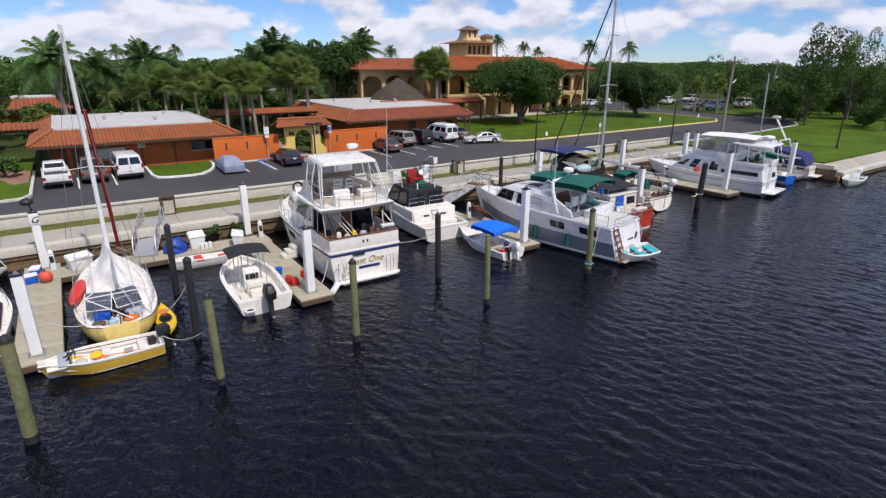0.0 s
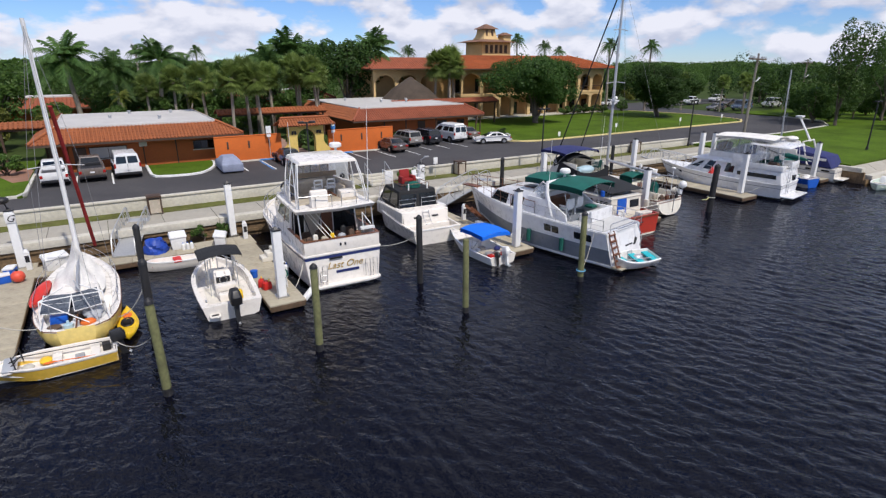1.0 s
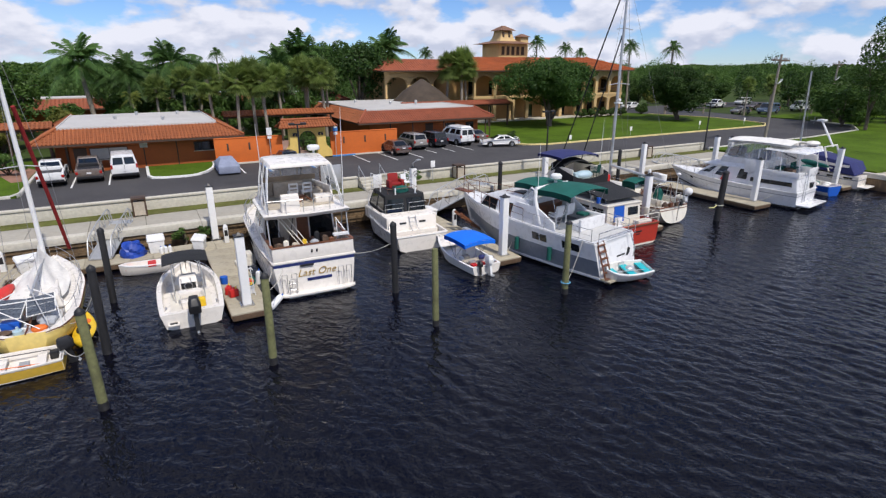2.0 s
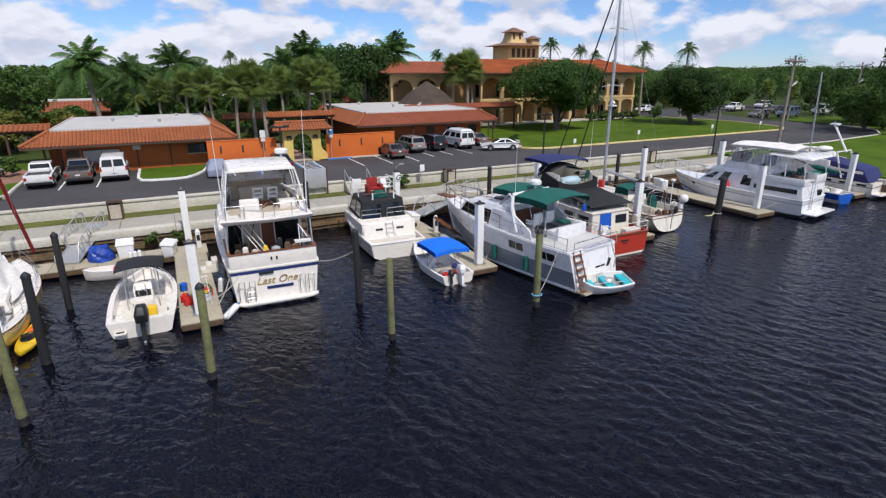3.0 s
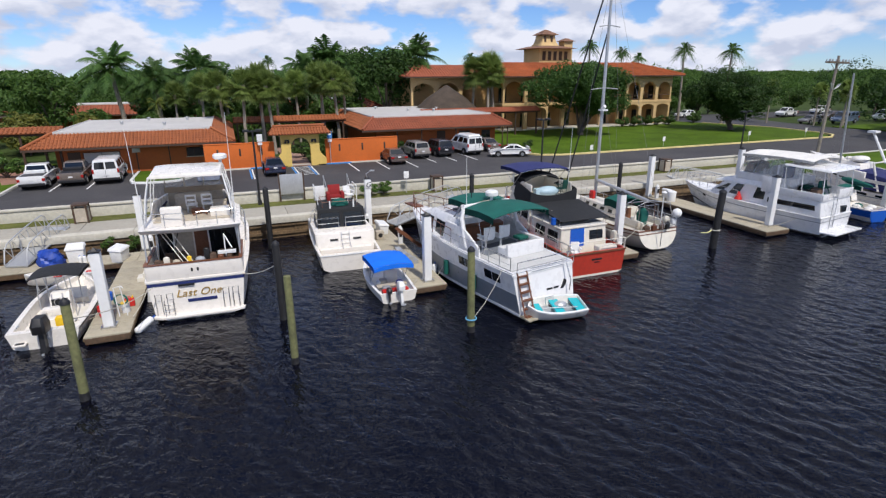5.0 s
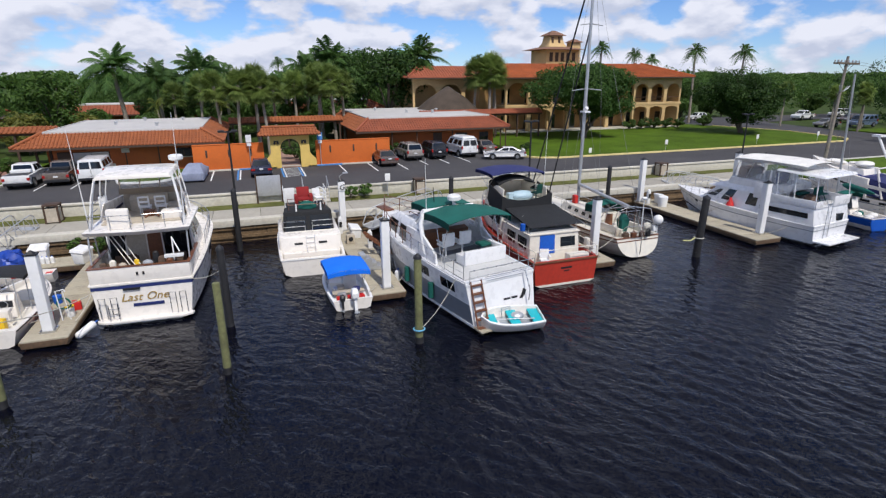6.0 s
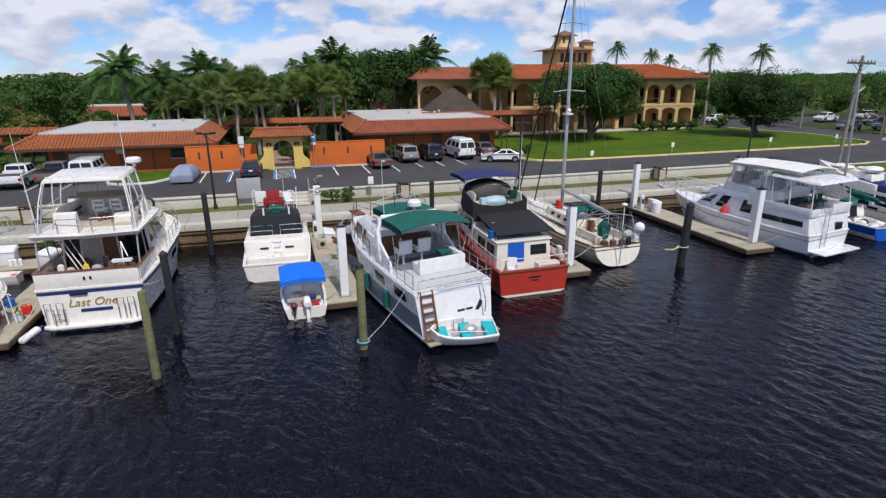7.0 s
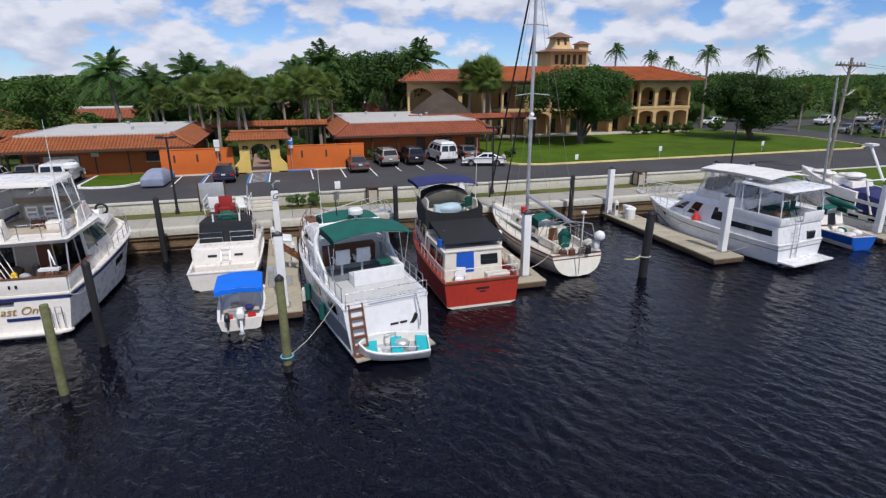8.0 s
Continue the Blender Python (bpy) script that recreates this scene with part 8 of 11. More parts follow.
    for px in (0.62, 1.2):
        part("folding_chair", Geo().tube([(px, 1.2, 2.4), (px + 0.1, 1.6, 3.1), (px + 0.2, 2.0, 2.4)], 0.03).box(px, px + 0.4, 1.3, 1.7, 2.75, 2.8).box(px, px + 0.4, 1.66, 1.72, 2.8, 3.2), M_GREEN, b, "dark green folding chair")
    for cc in ("BL", "BR", "FL", "FR"):
        part("frame_pole", Geo().cyl(enc.corner(0, cc), enc.corner(1, cc), 0.025, 0.025, 6), M_STEEL, b)
    part("flybridge_top", fabric_top(-1.62, 1.62, 1.2, 5.9, 4.75, 0.16, 0.14), M_SAIL, b, "white canvas flybridge top")
    part("bridge_seat", Geo().box(-0.9, 0.9, 4.2, 4.7, 3.40, 3.75).box(-0.9, 0.9, 4.05, 4.2, 3.40, 4.05), M_DECK, b, "beige bridge seat", bevel=0.05)
    part("bridge_console", Geo().slab([(5.4, 3.22), (5.3, 4.0), (5.9, 4.1), (6.1, 3.22)], -0.9, 0.9, "x"), M_SHADOWCLUT, b, "dark helm console", bevel=0.04)
    part("blue_cover", Geo().box(-1.45, -0.4, 2.85, 3.05, 3.3, 4.15), M_NAVYCLOTH, b, "navy folded canvas under the hardtop", bevel=0.08)
    part("red_ball", Geo().cyl((-1.72, 5.7, 1.5), (-1.72, 5.7, 2.05), 0.28, 0.06, 12), M_RED, b, "red cone-shaped float on the side deck")
    fit_rail(b, h, 0.5, 0.985, 0.65, 7, 0.1, 0.018, wrap=True)
    part("porthole", Geo().rings([[h.pt(s, u, -1, o) for s, u in ((0.77, 0.72), (0.80, 0.72), (0.80, 0.80), (0.77, 0.80))] for o in (0.02, -0.03)]), M_GLASS, b, "dark porthole")
    return b


white_cruiser(49.35, 22.1, 9.0)


def east_boat(x, y, turn):
    b = thing("cabin_cruiser", pose(x, y, 0, 0, 0, turn), "pale grey sport cruiser under dark navy canvas with a radar arch", "cabin cruiser")
    h = Hull(8.7, 3.3, 1.25, 1.9, transom=0.92, fore=0.42, power=2.2, chine=0.9, chine_z=0.15, rake=1.1, draft=0.5)
    part("hull", h.solid(lambda s: h.sheer(s) - 0.05, 0.12), M_GEL, b, "off-white hull")
    part("transom", h.board(0.1), M_GEL, b)
    part("stripe", h.band(0.78, 0.82, off=0.012), M_GREYHULL, b, "grey stripe")
    part("swim_platform", Geo().box(-1.4, 1.4, -0.75, -0.02, 0.3, 0.4), M_GEL, b, "white swim platform", bevel=0.03)
    high = Hull(8.7, 3.3, 2.5, 3.75, transom=0.92, fore=0.42, power=2.2, chine=0.9, chine_z=0.15, rake=1.1, draft=0.5)
    rows = []
    for k in range(13):
        s = 0.4 + 0.6 * k / 12
        a, c = [[high.pt(s, u, sd) for u in (0.5, 0.7, 0.85, 1.0)] for sd in (-1, 1)]
        rows.append(a + list(reversed(c)))
    part("raised_foredeck", Geo().rings(rows), M_GEL, b, "high flared white forward topsides and deck", bevel=0.02)
    part("sheer_stripe", high.band(0.8, 0.83, 0.4, 0.99, 0.014, stern=False), M_BLACK, b, "thin dark stripe below the sheer")
    for sd in (-1, 1):
        part("cockpit_coaming", Geo().rings([[high.pt(0.1 + 0.3 * i / 10, 0.84, sd, 0.01), high.pt(0.1 + 0.3 * i / 10, 0.9, sd, 0.01), high.pt(0.1 + 0.3 * i / 10, 0.9, sd, -0.04), high.pt(0.1 + 0.3 * i / 10, 0.84, sd, -0.04)] for i in range(11)]), M_GEL, b, "white cockpit coaming")
    part("canvas_cover", Geo().rings([[(-1.5, 0.3, 1.3), (1.5, 0.3, 1.3), (1.4, 5.2, 1.6), (-1.4, 5.2, 1.6)], [(-1.45, 0.9, 2.3), (1.45, 0.9, 2.3), (1.4, 4.9, 3.0), (-1.4, 4.9, 3.0)]]), M_NAVYCLOTH, b, "dark navy cockpit cover", bevel=0.08)
    part("fore_cabin", Geo().rings([[(-1.2, 4.0, 2.6), (1.2, 4.0, 2.6), (0.5, 7.0, 3.1), (-0.5, 7.0, 3.1)], [(-1.05, 4.2, 3.3), (1.05, 4.2, 3.3), (0.4, 6.5, 3.5), (-0.4, 6.5, 3.5)]]), M_GEL, b, "white fore cabin", bevel=0.08)
    part("arch", Geo().tube([(-1.45, 2.4, 1.4), (-1.3, 3.2, 3.5), (1.3, 3.2, 3.5), (1.45, 2.4, 1.4)], 0.08, 8), M_GEL, b, "white radar arch")
    part("crane_post", Geo().tube([(0.3, 3.1, 3.4), (0.7, 4.6, 5.6)], 0.09, 8).box(0.35, 1.05, 4.3, 4.9, 5.6, 5.75), M_WHITEPL, b, "slanting white post with a flat head")
    part("gear_bundle", Geo().ball((-0.3, 4.6, 3.6), 0.8, 0.6, 0.25, 10, 6), M_SAIL, b, "white gear bundle on the cabin top")
    for px, py, r in ((-0.5, 6.2, 0.4), (0.1, 5.6, 0.3), (0.0, 7.0, 0.45), (-0.3, 7.2, 0.3)):
        part("sail_bag", Geo().ball((px, py, 3.55), r * 1.2, r, r * 0.35, 9, 6), M_SAIL, b, "pale sailcloth bag on deck")
    for s in (-1, 1):
        for s0 in (0.05, 0.2, 0.35):
            part("hull_window", Geo().rings([[h.pt(q, u, s, o) for q, u in ((s0, 0.84), (s0 + 0.08, 0.84), (s0 + 0.08, 0.93), (s0, 0.93))] for o in (0.018, -0.03)]), M_GLASS, b, "dark hull window")
    fit_rail(b, h, 0.5, 0.98, 0.55, 6, 0.1, 0.016, wrap=True)
    return b


east_boat(60.6, 23.2, 6.0)


def blue_sloop(x, y, turn):
    b = thing("sailboat", pose(x, y, 0, 0, 0, turn), "bright blue-hulled small sailboat with white deck and teal covers", "sailboat")
    h = Hull(8.6, 2.35, 0.9, 1.3, transom=0.72, fore=0.45, power=1.9, chine=0.74, chine_z=0.08, rake=0.9, draft=0.4, dip=0.05, tumble=0.06)
    part("hull", h.solid(lambda s: 0.55 if s < 0.26 else h.sheer(s) - 0.04, 0.2), M_GEL, b, "white deck and inner hull")
    part("blue_topside", h.band(0.3, 0.94, 0.0, 0.985, 0.014), M_BLUEPL, b, "bright blue topsides")
    part("transom", h.board(0.08), M_BLUEPL, b, "bright blue transom")
    part("gunwale", h.band(0.95, 1.0, off=0.03), M_GEL, b, "white gunwale")
    cab = Cabin((1.0, 0.92, 0.6, 2.4, 6.6), (1.75, 0.82, 0.5, 2.6, 6.3))
    c = part("cabin_trunk", cab.geo(), M_GEL, b, "white low cabin", bevel=0.08)
    for sd in "LR":
        part("side_window", cab.panel(sd, 0, 0.08, 0.85, 0.42, 0.72, 0.015), M_GLASS, c, "long narrow dark cabin window")
    part("hatchway", cab.panel("B", 0, 0.34, 0.66, 0.0, 0.95, 0.02), M_BLACK, c, "dark companionway")
    part("mast", Geo().tube([(0.4, 3.9, 1.7), (-0.5, 3.7, 10.1)], [0.08, 0.06], 8), M_ALU, b, "bare grey mast")
    part("boom", Geo().tube([(0.35, 3.8, 2.5), (0.1, 0.6, 2.3)], 0.05, 8), M_ALU, b, "grey boom")
    part("boom_cover", Geo().rings([[(0.1 + 0.25 * t + w * math.cos(a) * (1 + 0.2 * math.sin(3 * a + 5 * t)), 0.9 + 2.6 * t, 2.35 + 0.15 * t + w * math.sin(a)) for a in (2 * math.pi * k / 10 for k in range(10))] for t, w in ((0, 0.06), (0.2, 0.16), (0.5, 0.2), (0.8, 0.24), (1, 0.1))]), M_GREEN, b, "teal sail cover over the boom", smooth=60)
    part("spray_hood", fabric_top(-0.75, 0.75, 2.2, 3.0, 2.05, 0.15, 0.3), M_GREEN, b, "teal spray hood")
    for s in (-1, 1):
        stay("shroud", (s * 1.2, 3.7, 1.1), (-0.5, 3.7, 9.9), 0.008, M_WIRE, "thin wire shroud", b)
    for k, (px, py) in enumerate(((-0.45, 0.5), (0.4, 0.9), (0.0, 1.6), (-0.4, 1.4))):
        part("gear", Geo().ball((px, py, 0.85), 0.3, 0.28, 0.2, 8, 6), M_SAIL if k != 2 else M_GREEN, b, "bundled gear in the cockpit")
    part("stern_rail", Geo().tube([(-0.9, 1.0, 0.95), (-0.9, 0.9, 1.5), (-0.85, 0.1, 1.5), (0.85, 0.1, 1.5), (0.9, 0.9, 1.5), (0.9, 1.0, 0.95)], 0.016), M_STEEL, b, "stainless stern rail")
    fit_rail(b, h, 0.3, 0.98, 0.5, 6, 0.08, 0.012, wrap=True)
    return b


blue_sloop(55.35, 23.0, -6.0)
sk = dinghy(63.6, 20.3, 0.0, 100, 4.6, 1.7, mat("pale_green_gelcoat", (0.52, 0.62, 0.52), 0.4, vary=0.12, bump=0.03), M_OFFWHITE, "small pale green open skiff beyond the cruiser", "skiff", 3)
outboard(sk, 0.0, -0.05, 0.5, 0.8, M_WHITEPL, -8)
part("console", Geo().slab([(1.6, 0.12), (1.65, 0.85), (1.95, 0.95), (2.2, 0.5), (2.2, 0.12)], -0.3, 0.3, "x"), M_WHITEPL, sk, "white skiff console", bevel=0.03)


# ---- the yellow boats ----
M_SOLAR = mat("solar_cells", (0.085, 0.10, 0.125), 0.3, vary=0.3, big=2.0, small=12, bump=0.05)


def yellow_sloop(x, y, turn):
    b = thing("sailboat", pose(x, y, 0, 0, 0, turn), "pale yellow sailboat with a white sail bundled on deck", "sailboat")
    h = Hull(9.4, 3.15, 0.92, 1.3, transom=0.40, fore=0.5, power=1.9, rake=0.9, draft=0.45, stern_rake=-0.2, bilge=0.02, swell=0.30)
    part("hull", h.solid(lambda s: h.sheer(s) - 0.05 if s < 0.04 or s > 0.3 else 0.5, 0.34, 30), M_GEL, b, "white deck edge and inner hull")
    part("transom", h.board(0.1), M_PALEYELLOW, b, "pale yellow transom")
    part("painted_topside", h.band(0.40, 0.95, 0.0, 0.985, 0.014, n=30, k=5, stern=False), M_PALEYELLOW, b, "pale yellow topsides")
    part("cap_rail", h.band(0.965, 0.99, off=0.02, n=30, stern=False), M_TEAK, b, "brown toe rail")
    cab = Cabin((0.9, 1.0, 0.55, 2.6, 6.6), (1.45, 0.88, 0.45, 2.7, 6.3))
    c = part("cabin_trunk", cab.geo(), M_GEL, b, "white cabin trunk", bevel=0.1)
    for sd in "LR":
        for u in (0.12, 0.5):
            part("portlight", cab.panel(sd, 0, u, u + 0.25, 0.3, 0.7, 0.015), M_GLASS, c, "dark portlight")
    part("hatchway", cab.panel("B", 0, 0.34, 0.66, 0.0, 0.95, 0.02), M_BLACK, c, "dark open companionway")
    # tarpaulin tented over the boom, drooping between its ties
    g, rows = Geo(), []
    for i in range(17):
        t = i / 16
        top = 1.55 + 1.25 * t ** 1.3
        w = 0.62 + 0.45 * math.sin(math.pi * min(1.0, t * 1.15) * 0.8)
        foot = 1.05 + 0.3 * t
        row = []
        for k in range(17):
            a = k / 8 - 1
            sag = 0.16 * math.sin(math.pi * abs(a)) * (1 + 0.5 * math.sin(9 * t + 2 * a))
            row.append((a * w + 0.04 * math.sin(11 * t + 5 * a), 2.5 + 3.6 * t + 0.25 * (1 - abs(a)) * (t > 0.95), top + (foot - top) * abs(a) ** 0.9 - sag + 0.05 * math.sin(13 * a + 7 * t)))
        rows.append(row + [(p[0] * 0.96, p[1], p[2] - 0.04) for p in reversed(row)])
    g.rings(rows)
    part("bundled_sail", g, M_SAIL, b, "grey-white tarpaulin tented over the boom", smooth=60)
    part("mast", Geo().tube([(0.1, 6.2, 1.4), (0.1, 6.1, 6.5), (0.05, 5.9, 12.4)], [0.1, 0.1, 0.08], 8), M_WHITEPILE, b, "tall white mast")
    part("boom", Geo().tube([(0.1, 6.1, 2.2), (0.15, 1.8, 1.9)], 0.06, 8), M_ALU, b, "grey boom")
    part("furled_jib", Geo().tube([(0.62, 9.6, 1.5), (0.5, 8.0, 4.8), (0.3, 6.15, 8.9)], 0.085, 8), M_DARKRED, b, "dark red furled headsail")
    part("spreader", Geo().tube([(-1.0, 6.0, 6.3), (0.1, 6.1, 6.4), (1.1, 6.0, 6.3)], 0.025), M_ALU, b, "spreader")
    for s in (-1, 1):
        stay("shroud", (s * 1.35, 5.8, 1.0), (s * 1.0, 6.0, 6.3), 0.009, M_WIRE, "thin wire shroud", b)
        stay("shroud", (s * 1.0, 6.0, 6.3), (0.05, 5.9, 12.2), 0.009, M_WIRE, "thin wire shroud", b)
        stay("backstay", (s * 0.8, 0.1, 0.95), (0.05, 5.9, 12.2), 0.008, M_WIRE, "thin wire backstay", b)
        part("cockpit_bench", Geo().box(s * 0.72 - 0.28, s * 0.72 + 0.28, 0.9, 2.6, 0.5, 0.85), M_DECK, b, "grey-white cockpit bench", bevel=0.04)
        tip = pose(s * 0.52 - 0.12, 1.72, 1.5, 16, -5 * s, 4 * s)
        part("panel_frame", Geo().box(-0.49, 0.49, -0.62, 0.62, -0.03, 0.0).moved(tip), M_WHITEPL, b, "pale panel frame")
        for y0, y1 in ((-0.59, -0.02), (0.02, 0.59)):
            part("solar_panel", Geo().box(-0.46, 0.46, y0, y1, 0.0, 0.015).moved(tip), M_SOLAR, b, "blue-grey solar panel")
        part("panel_leg", Geo().cyl((s * 0.9, 2.0, 0.9), (s * 0.85, 2.0, 1.47), 0.02, 0.02, 6), M_STEEL, b)
    part("floor", Geo().box(-0.5, 0.5, 0.2, 2.6, 0.5, 0.55), M_SHADOWCLUT, b, "cluttered dark cockpit floor")
    for s in (-1, 1):
        part("arch_tube", Geo().tube([(s * 1.15, 0.5, 0.95), (s * 1.05, 0.9, 2.0), (s * 0.3, 1.7, 2.15)], 0.025), M_WHITEPL, b, "white bent frame tube")
    part("cross_tube", Geo().tube([(-1.05, 0.9, 2.0), (1.05, 0.9, 2.0)], 0.025), M_WHITEPL, b, "white frame tube")
    part("loose_tarp", Geo().ball((0.55, 1.6, 0.95), 0.4, 0.55, 0.22, 10, 6), M_PALEGREY, b, "grey bundled tarpaulin", smooth=60)
    part("strut", Geo().tube([(-1.05, 0.9, 2.0), (0.45, 0.35, 1.0)], 0.022), M_WHITEPL, b, "white loose tube")
    part("strut", Geo().tube([(0.1, 1.9, 2.3), (0.75, 0.4, 1.0)], 0.022), M_ALU, b, "grey loose tube")
    part("water_jug", Geo().cyl((-0.25, 0.45, 0.55), (-0.25, 0.45, 1.05), 0.16, 0.17, 12).cyl((-0.25, 0.45, 1.05), (-0.25, 0.45, 1.2), 0.06, 0.05, 8), M_PALEBLUE, b, "pale blue water jug")
    part("coiled_hose", Geo().ball((-0.75, 0.75, 0.9), 0.26, 0.22, 0.1, 12, 6), M_SHADOWCLUT, b, "dark coiled hose")
    part("folded_cloth", Geo().box(0.35, 0.85, 0.9, 1.5, 0.86, 1.0), M_PALEGREY, b, "grey folded cloth", bevel=0.05)
    part("tiller", Geo().tube([(0, 0.2, 0.95), (0.05, 1.5, 1.1)], 0.03), M_TEAK, b, "wooden tiller")
    part("blue_box", Geo().box(-0.9, -0.3, 1.1, 1.5, 0.86, 1.15), M_BLUEPL, b, "blue plastic box", bevel=0.03)
    part("white_jug", Geo().cyl((-0.05, 0.75, 0.55), (-0.05, 0.75, 1.0), 0.15, 0.15, 10).cyl((-0.05, 0.75, 1.0), (-0.05, 0.75, 1.12), 0.05, 0.05, 8), M_WHITEPL, b, "white plastic jug")
    part("orange_bag", Geo().ball((0.4, 0.55, 0.95), 0.28, 0.2, 0.16, 10, 6), M_ORANGEPL, b, "orange bag")
    fit_rail(b, h, 0.08, 0.96, 0.55, 7, 0.08, 0.012)
    part("red_fender", Geo().ball((0, 0, 0), 0.27, 1.5, 0.27, 14, 10).moved(pose(-1.38, 4.1, 1.22, 0, 0, -8)), mat("red_inflatable", (0.62, 0.03, 0.02), 0.45, vary=0.2, bump=0.1), b, "red inflatable roll along the side deck")
    return b


yellow_sloop(-0.45, 22.9, -1.0)


def yellow_skiff(x, y, turn):
    b = thing("skiff", pose(x, y, 0, 0, 0, turn), "open white skiff with yellow topsides moored across the sailboat's stern", "skiff")
    h = Hull(4.0, 1.55, 0.52, 0.68, transom=0.85, fore=0.5, power=2.4, chine=0.86, chine_z=0.05, rake=0.25, draft=0.16, bow_w=0.35)
    part("hull", h.solid(lambda s: 0.2 + 0.25 * max(0, (s - 0.6) / 0.4), 0.1, 16), M_GEL, b, "white worn interior")
    part("transom", h.board(0.08), M_GEL, b)
    part("painted_topside", h.band(0.34, 0.88, off=0.014), M_YELLOWHULL, b, "yellow painted topsides")
    part("gunwale", h.band(0.93, 1.0, off=0.03), M_GEL, b, "white gunwale")
    part("bow_deck", Geo().box(-0.55, 0.55, 3.0, 3.75, 0.5, 0.56), M_GEL, b, "white bow deck", bevel=0.02)
    for yy in (0.5, 1.7):
        part("thwart", Geo().box(-0.66, 0.66, yy, yy + 0.3, 0.36, 0.42), M_GEL, b, "white bench seat", bevel=0.02)
    part("yellow_rag", Geo().ball((0.25, 2.2, 0.36), 0.28, 0.22, 0.1, 9, 5), M_YELPL, b, "yellow tarpaulin heap")
    part("anchor", Geo().tube([(-0.3, 3.2, 0.6), (-0.1, 2.9, 0.85), (0.1, 3.3, 0.6)], 0.03), M_BLACK, b, "dark small anchor")
    part("crate", Geo().box(-0.4, 0.0, 1.0, 1.3, 0.22, 0.45), M_ALU, b, "grey crate", bevel=0.02)
    part("rope_heap", Geo().ball((-0.2, 2.7, 0.45), 0.25, 0.2, 0.1, 9, 5), M_ROPE, b, "heap of rope")
    part("push_pole", Geo().tube([(0.45, 0.4, 0.5), (0.5, 3.4, 0.62)], 0.02), M_BLACK, b, "dark pole along the side")
    part("rod_rack", Geo().tube([(-0.45, 3.0, 0.5), (-0.5, 3.05, 1.1)], 0.022).tube([(0.4, 2.85, 0.5), (0.35, 2.9, 1.05)], 0.022).tube([(-0.5, 3.05, 1.0), (0.36, 2.9, 0.95)], 0.02), M_BLACK, b, "black rod rack")
    part("side_cushion", Geo().box(-0.55, 0.55, 3.05, 3.4, 0.56, 0.66), M_PALEGREY, b, "grey bow cushion", bevel=0.04)
    part("battery", Geo().box(0.15, 0.45, 0.15, 0.42, 0.22, 0.5), M_BLACK, b, "black battery box", bevel=0.02)
    part("paddle", Geo().tube([(-0.5, 0.6, 0.45), (-0.35, 1.9, 0.5)], 0.018).ball((-0.33, 2.05, 0.5), 0.09, 0.22, 0.02, 8, 5), M_ORANGEPL, b, "orange paddle")
    outboard(b, 0.0, -0.02, 0.5, 0.75, M_BLACK, -10)
    return b


yellow_skiff(0.75, 21.85, 92.0)


def kayak(x, y, z, turn, length, main, trim, label):
    b = thing("kayak", pose(x, y, z, 0, 0, turn), label, "kayak")
    rows = []
    for i in range(17):
        t = i / 16
        w = 0.39 * math.sin(math.pi * t) ** 0.6 + 0.02
        zc = 0.12 * (2 * t - 1) ** 4
        rows.append([(w * math.cos(a), t * length, zc + 0.17 + 0.17 * math.sin(a) * (1.0 if math.sin(a) < 0 else 0.75)) for a in (2 * math.pi * k / 12 for k in range(12))])
    part("shell", Geo().rings(rows), main, b, smooth=60)
    part("cockpit_rim", Geo().tube([(0.23 * math.cos(a), length * 0.46 + 0.45 * math.sin(a), 0.31) for a in (2 * math.pi * k / 20 for k in range(21))], 0.03, 6), M_BLACK, b, "black cockpit rim")
    part("cockpit", Geo().ball((0, length * 0.46, 0.29), 0.21, 0.42, 0.02, 14, 4), M_BLACK, b, "dark cockpit opening")
    part("seat", Geo().box(-0.16, 0.16, length * 0.38, length * 0.42, 0.3, 0.5), M_BLACK, b, "seat back", bevel=0.02)
    part("hatch", Geo().ball((0, length * 0.72, 0.3), 0.2, 0.3, 0.05, 12, 5), trim, b, "coloured deck patch")
    return b


kayak(1.2, 22.7, 0.02, -2, 3.0, M_YELPL, M_ORANGEPL, "yellow and orange sit-in kayak tied behind the sailboat")
rb = dinghy(5.55, 31.0, 0.05, 90, 3.1, 0.95, M_GEL, M_RED, "narrow white rowing shell with a red band beside the head dock", "rowing_boat", 2)
part("red_band", Geo().box(-0.5, 0.5, 1.35, 1.75, 0.40, 0.46), M_RED, rb, "red painted band", bevel=0.02)


def west_boat(x, y, turn):
    b = thing("motorboat", pose(x, y, 0, 0, 0, turn), "white motorboat under a dark plum canvas cover", "motorboat")
    h = Hull(6.2, 2.3, 0.8, 1.1, transom=0.9, fore=0.4, power=2.0, chine=0.86, chine_z=0.08, rake=0.7, draft=0.3)
    part("hull", h.solid(lambda s: h.sheer(s) - 0.08, 0.15), M_GEL, b, "white hull")
    part("transom", h.board(0.1), M_GEL, b)
    part("cover", Geo().rings([[(-0.9, 0.8, 0.85), (0.9, 0.8, 0.85), (0.8, 3.6, 0.95), (-0.8, 3.6, 0.95)], [(-0.5, 1.2, 1.5), (0.5, 1.2, 1.5), (0.4, 3.2, 1.55), (-0.4, 3.2, 1.55)]]), mat("plum_canvas", (0.045, 0.012, 0.035), 0.85), b, "dark plum canvas cover", bevel=0.08)
    outboard(b, 0.0, -0.08, 0.75, 1.1, M_BLACK, -5)
    fit_rail(b, h, 0.5, 0.97, 0.35, 5, 0.1, 0.014, mid=False, wrap=True)
    return b


west_boat(-5.35, 24.6, -1.0)

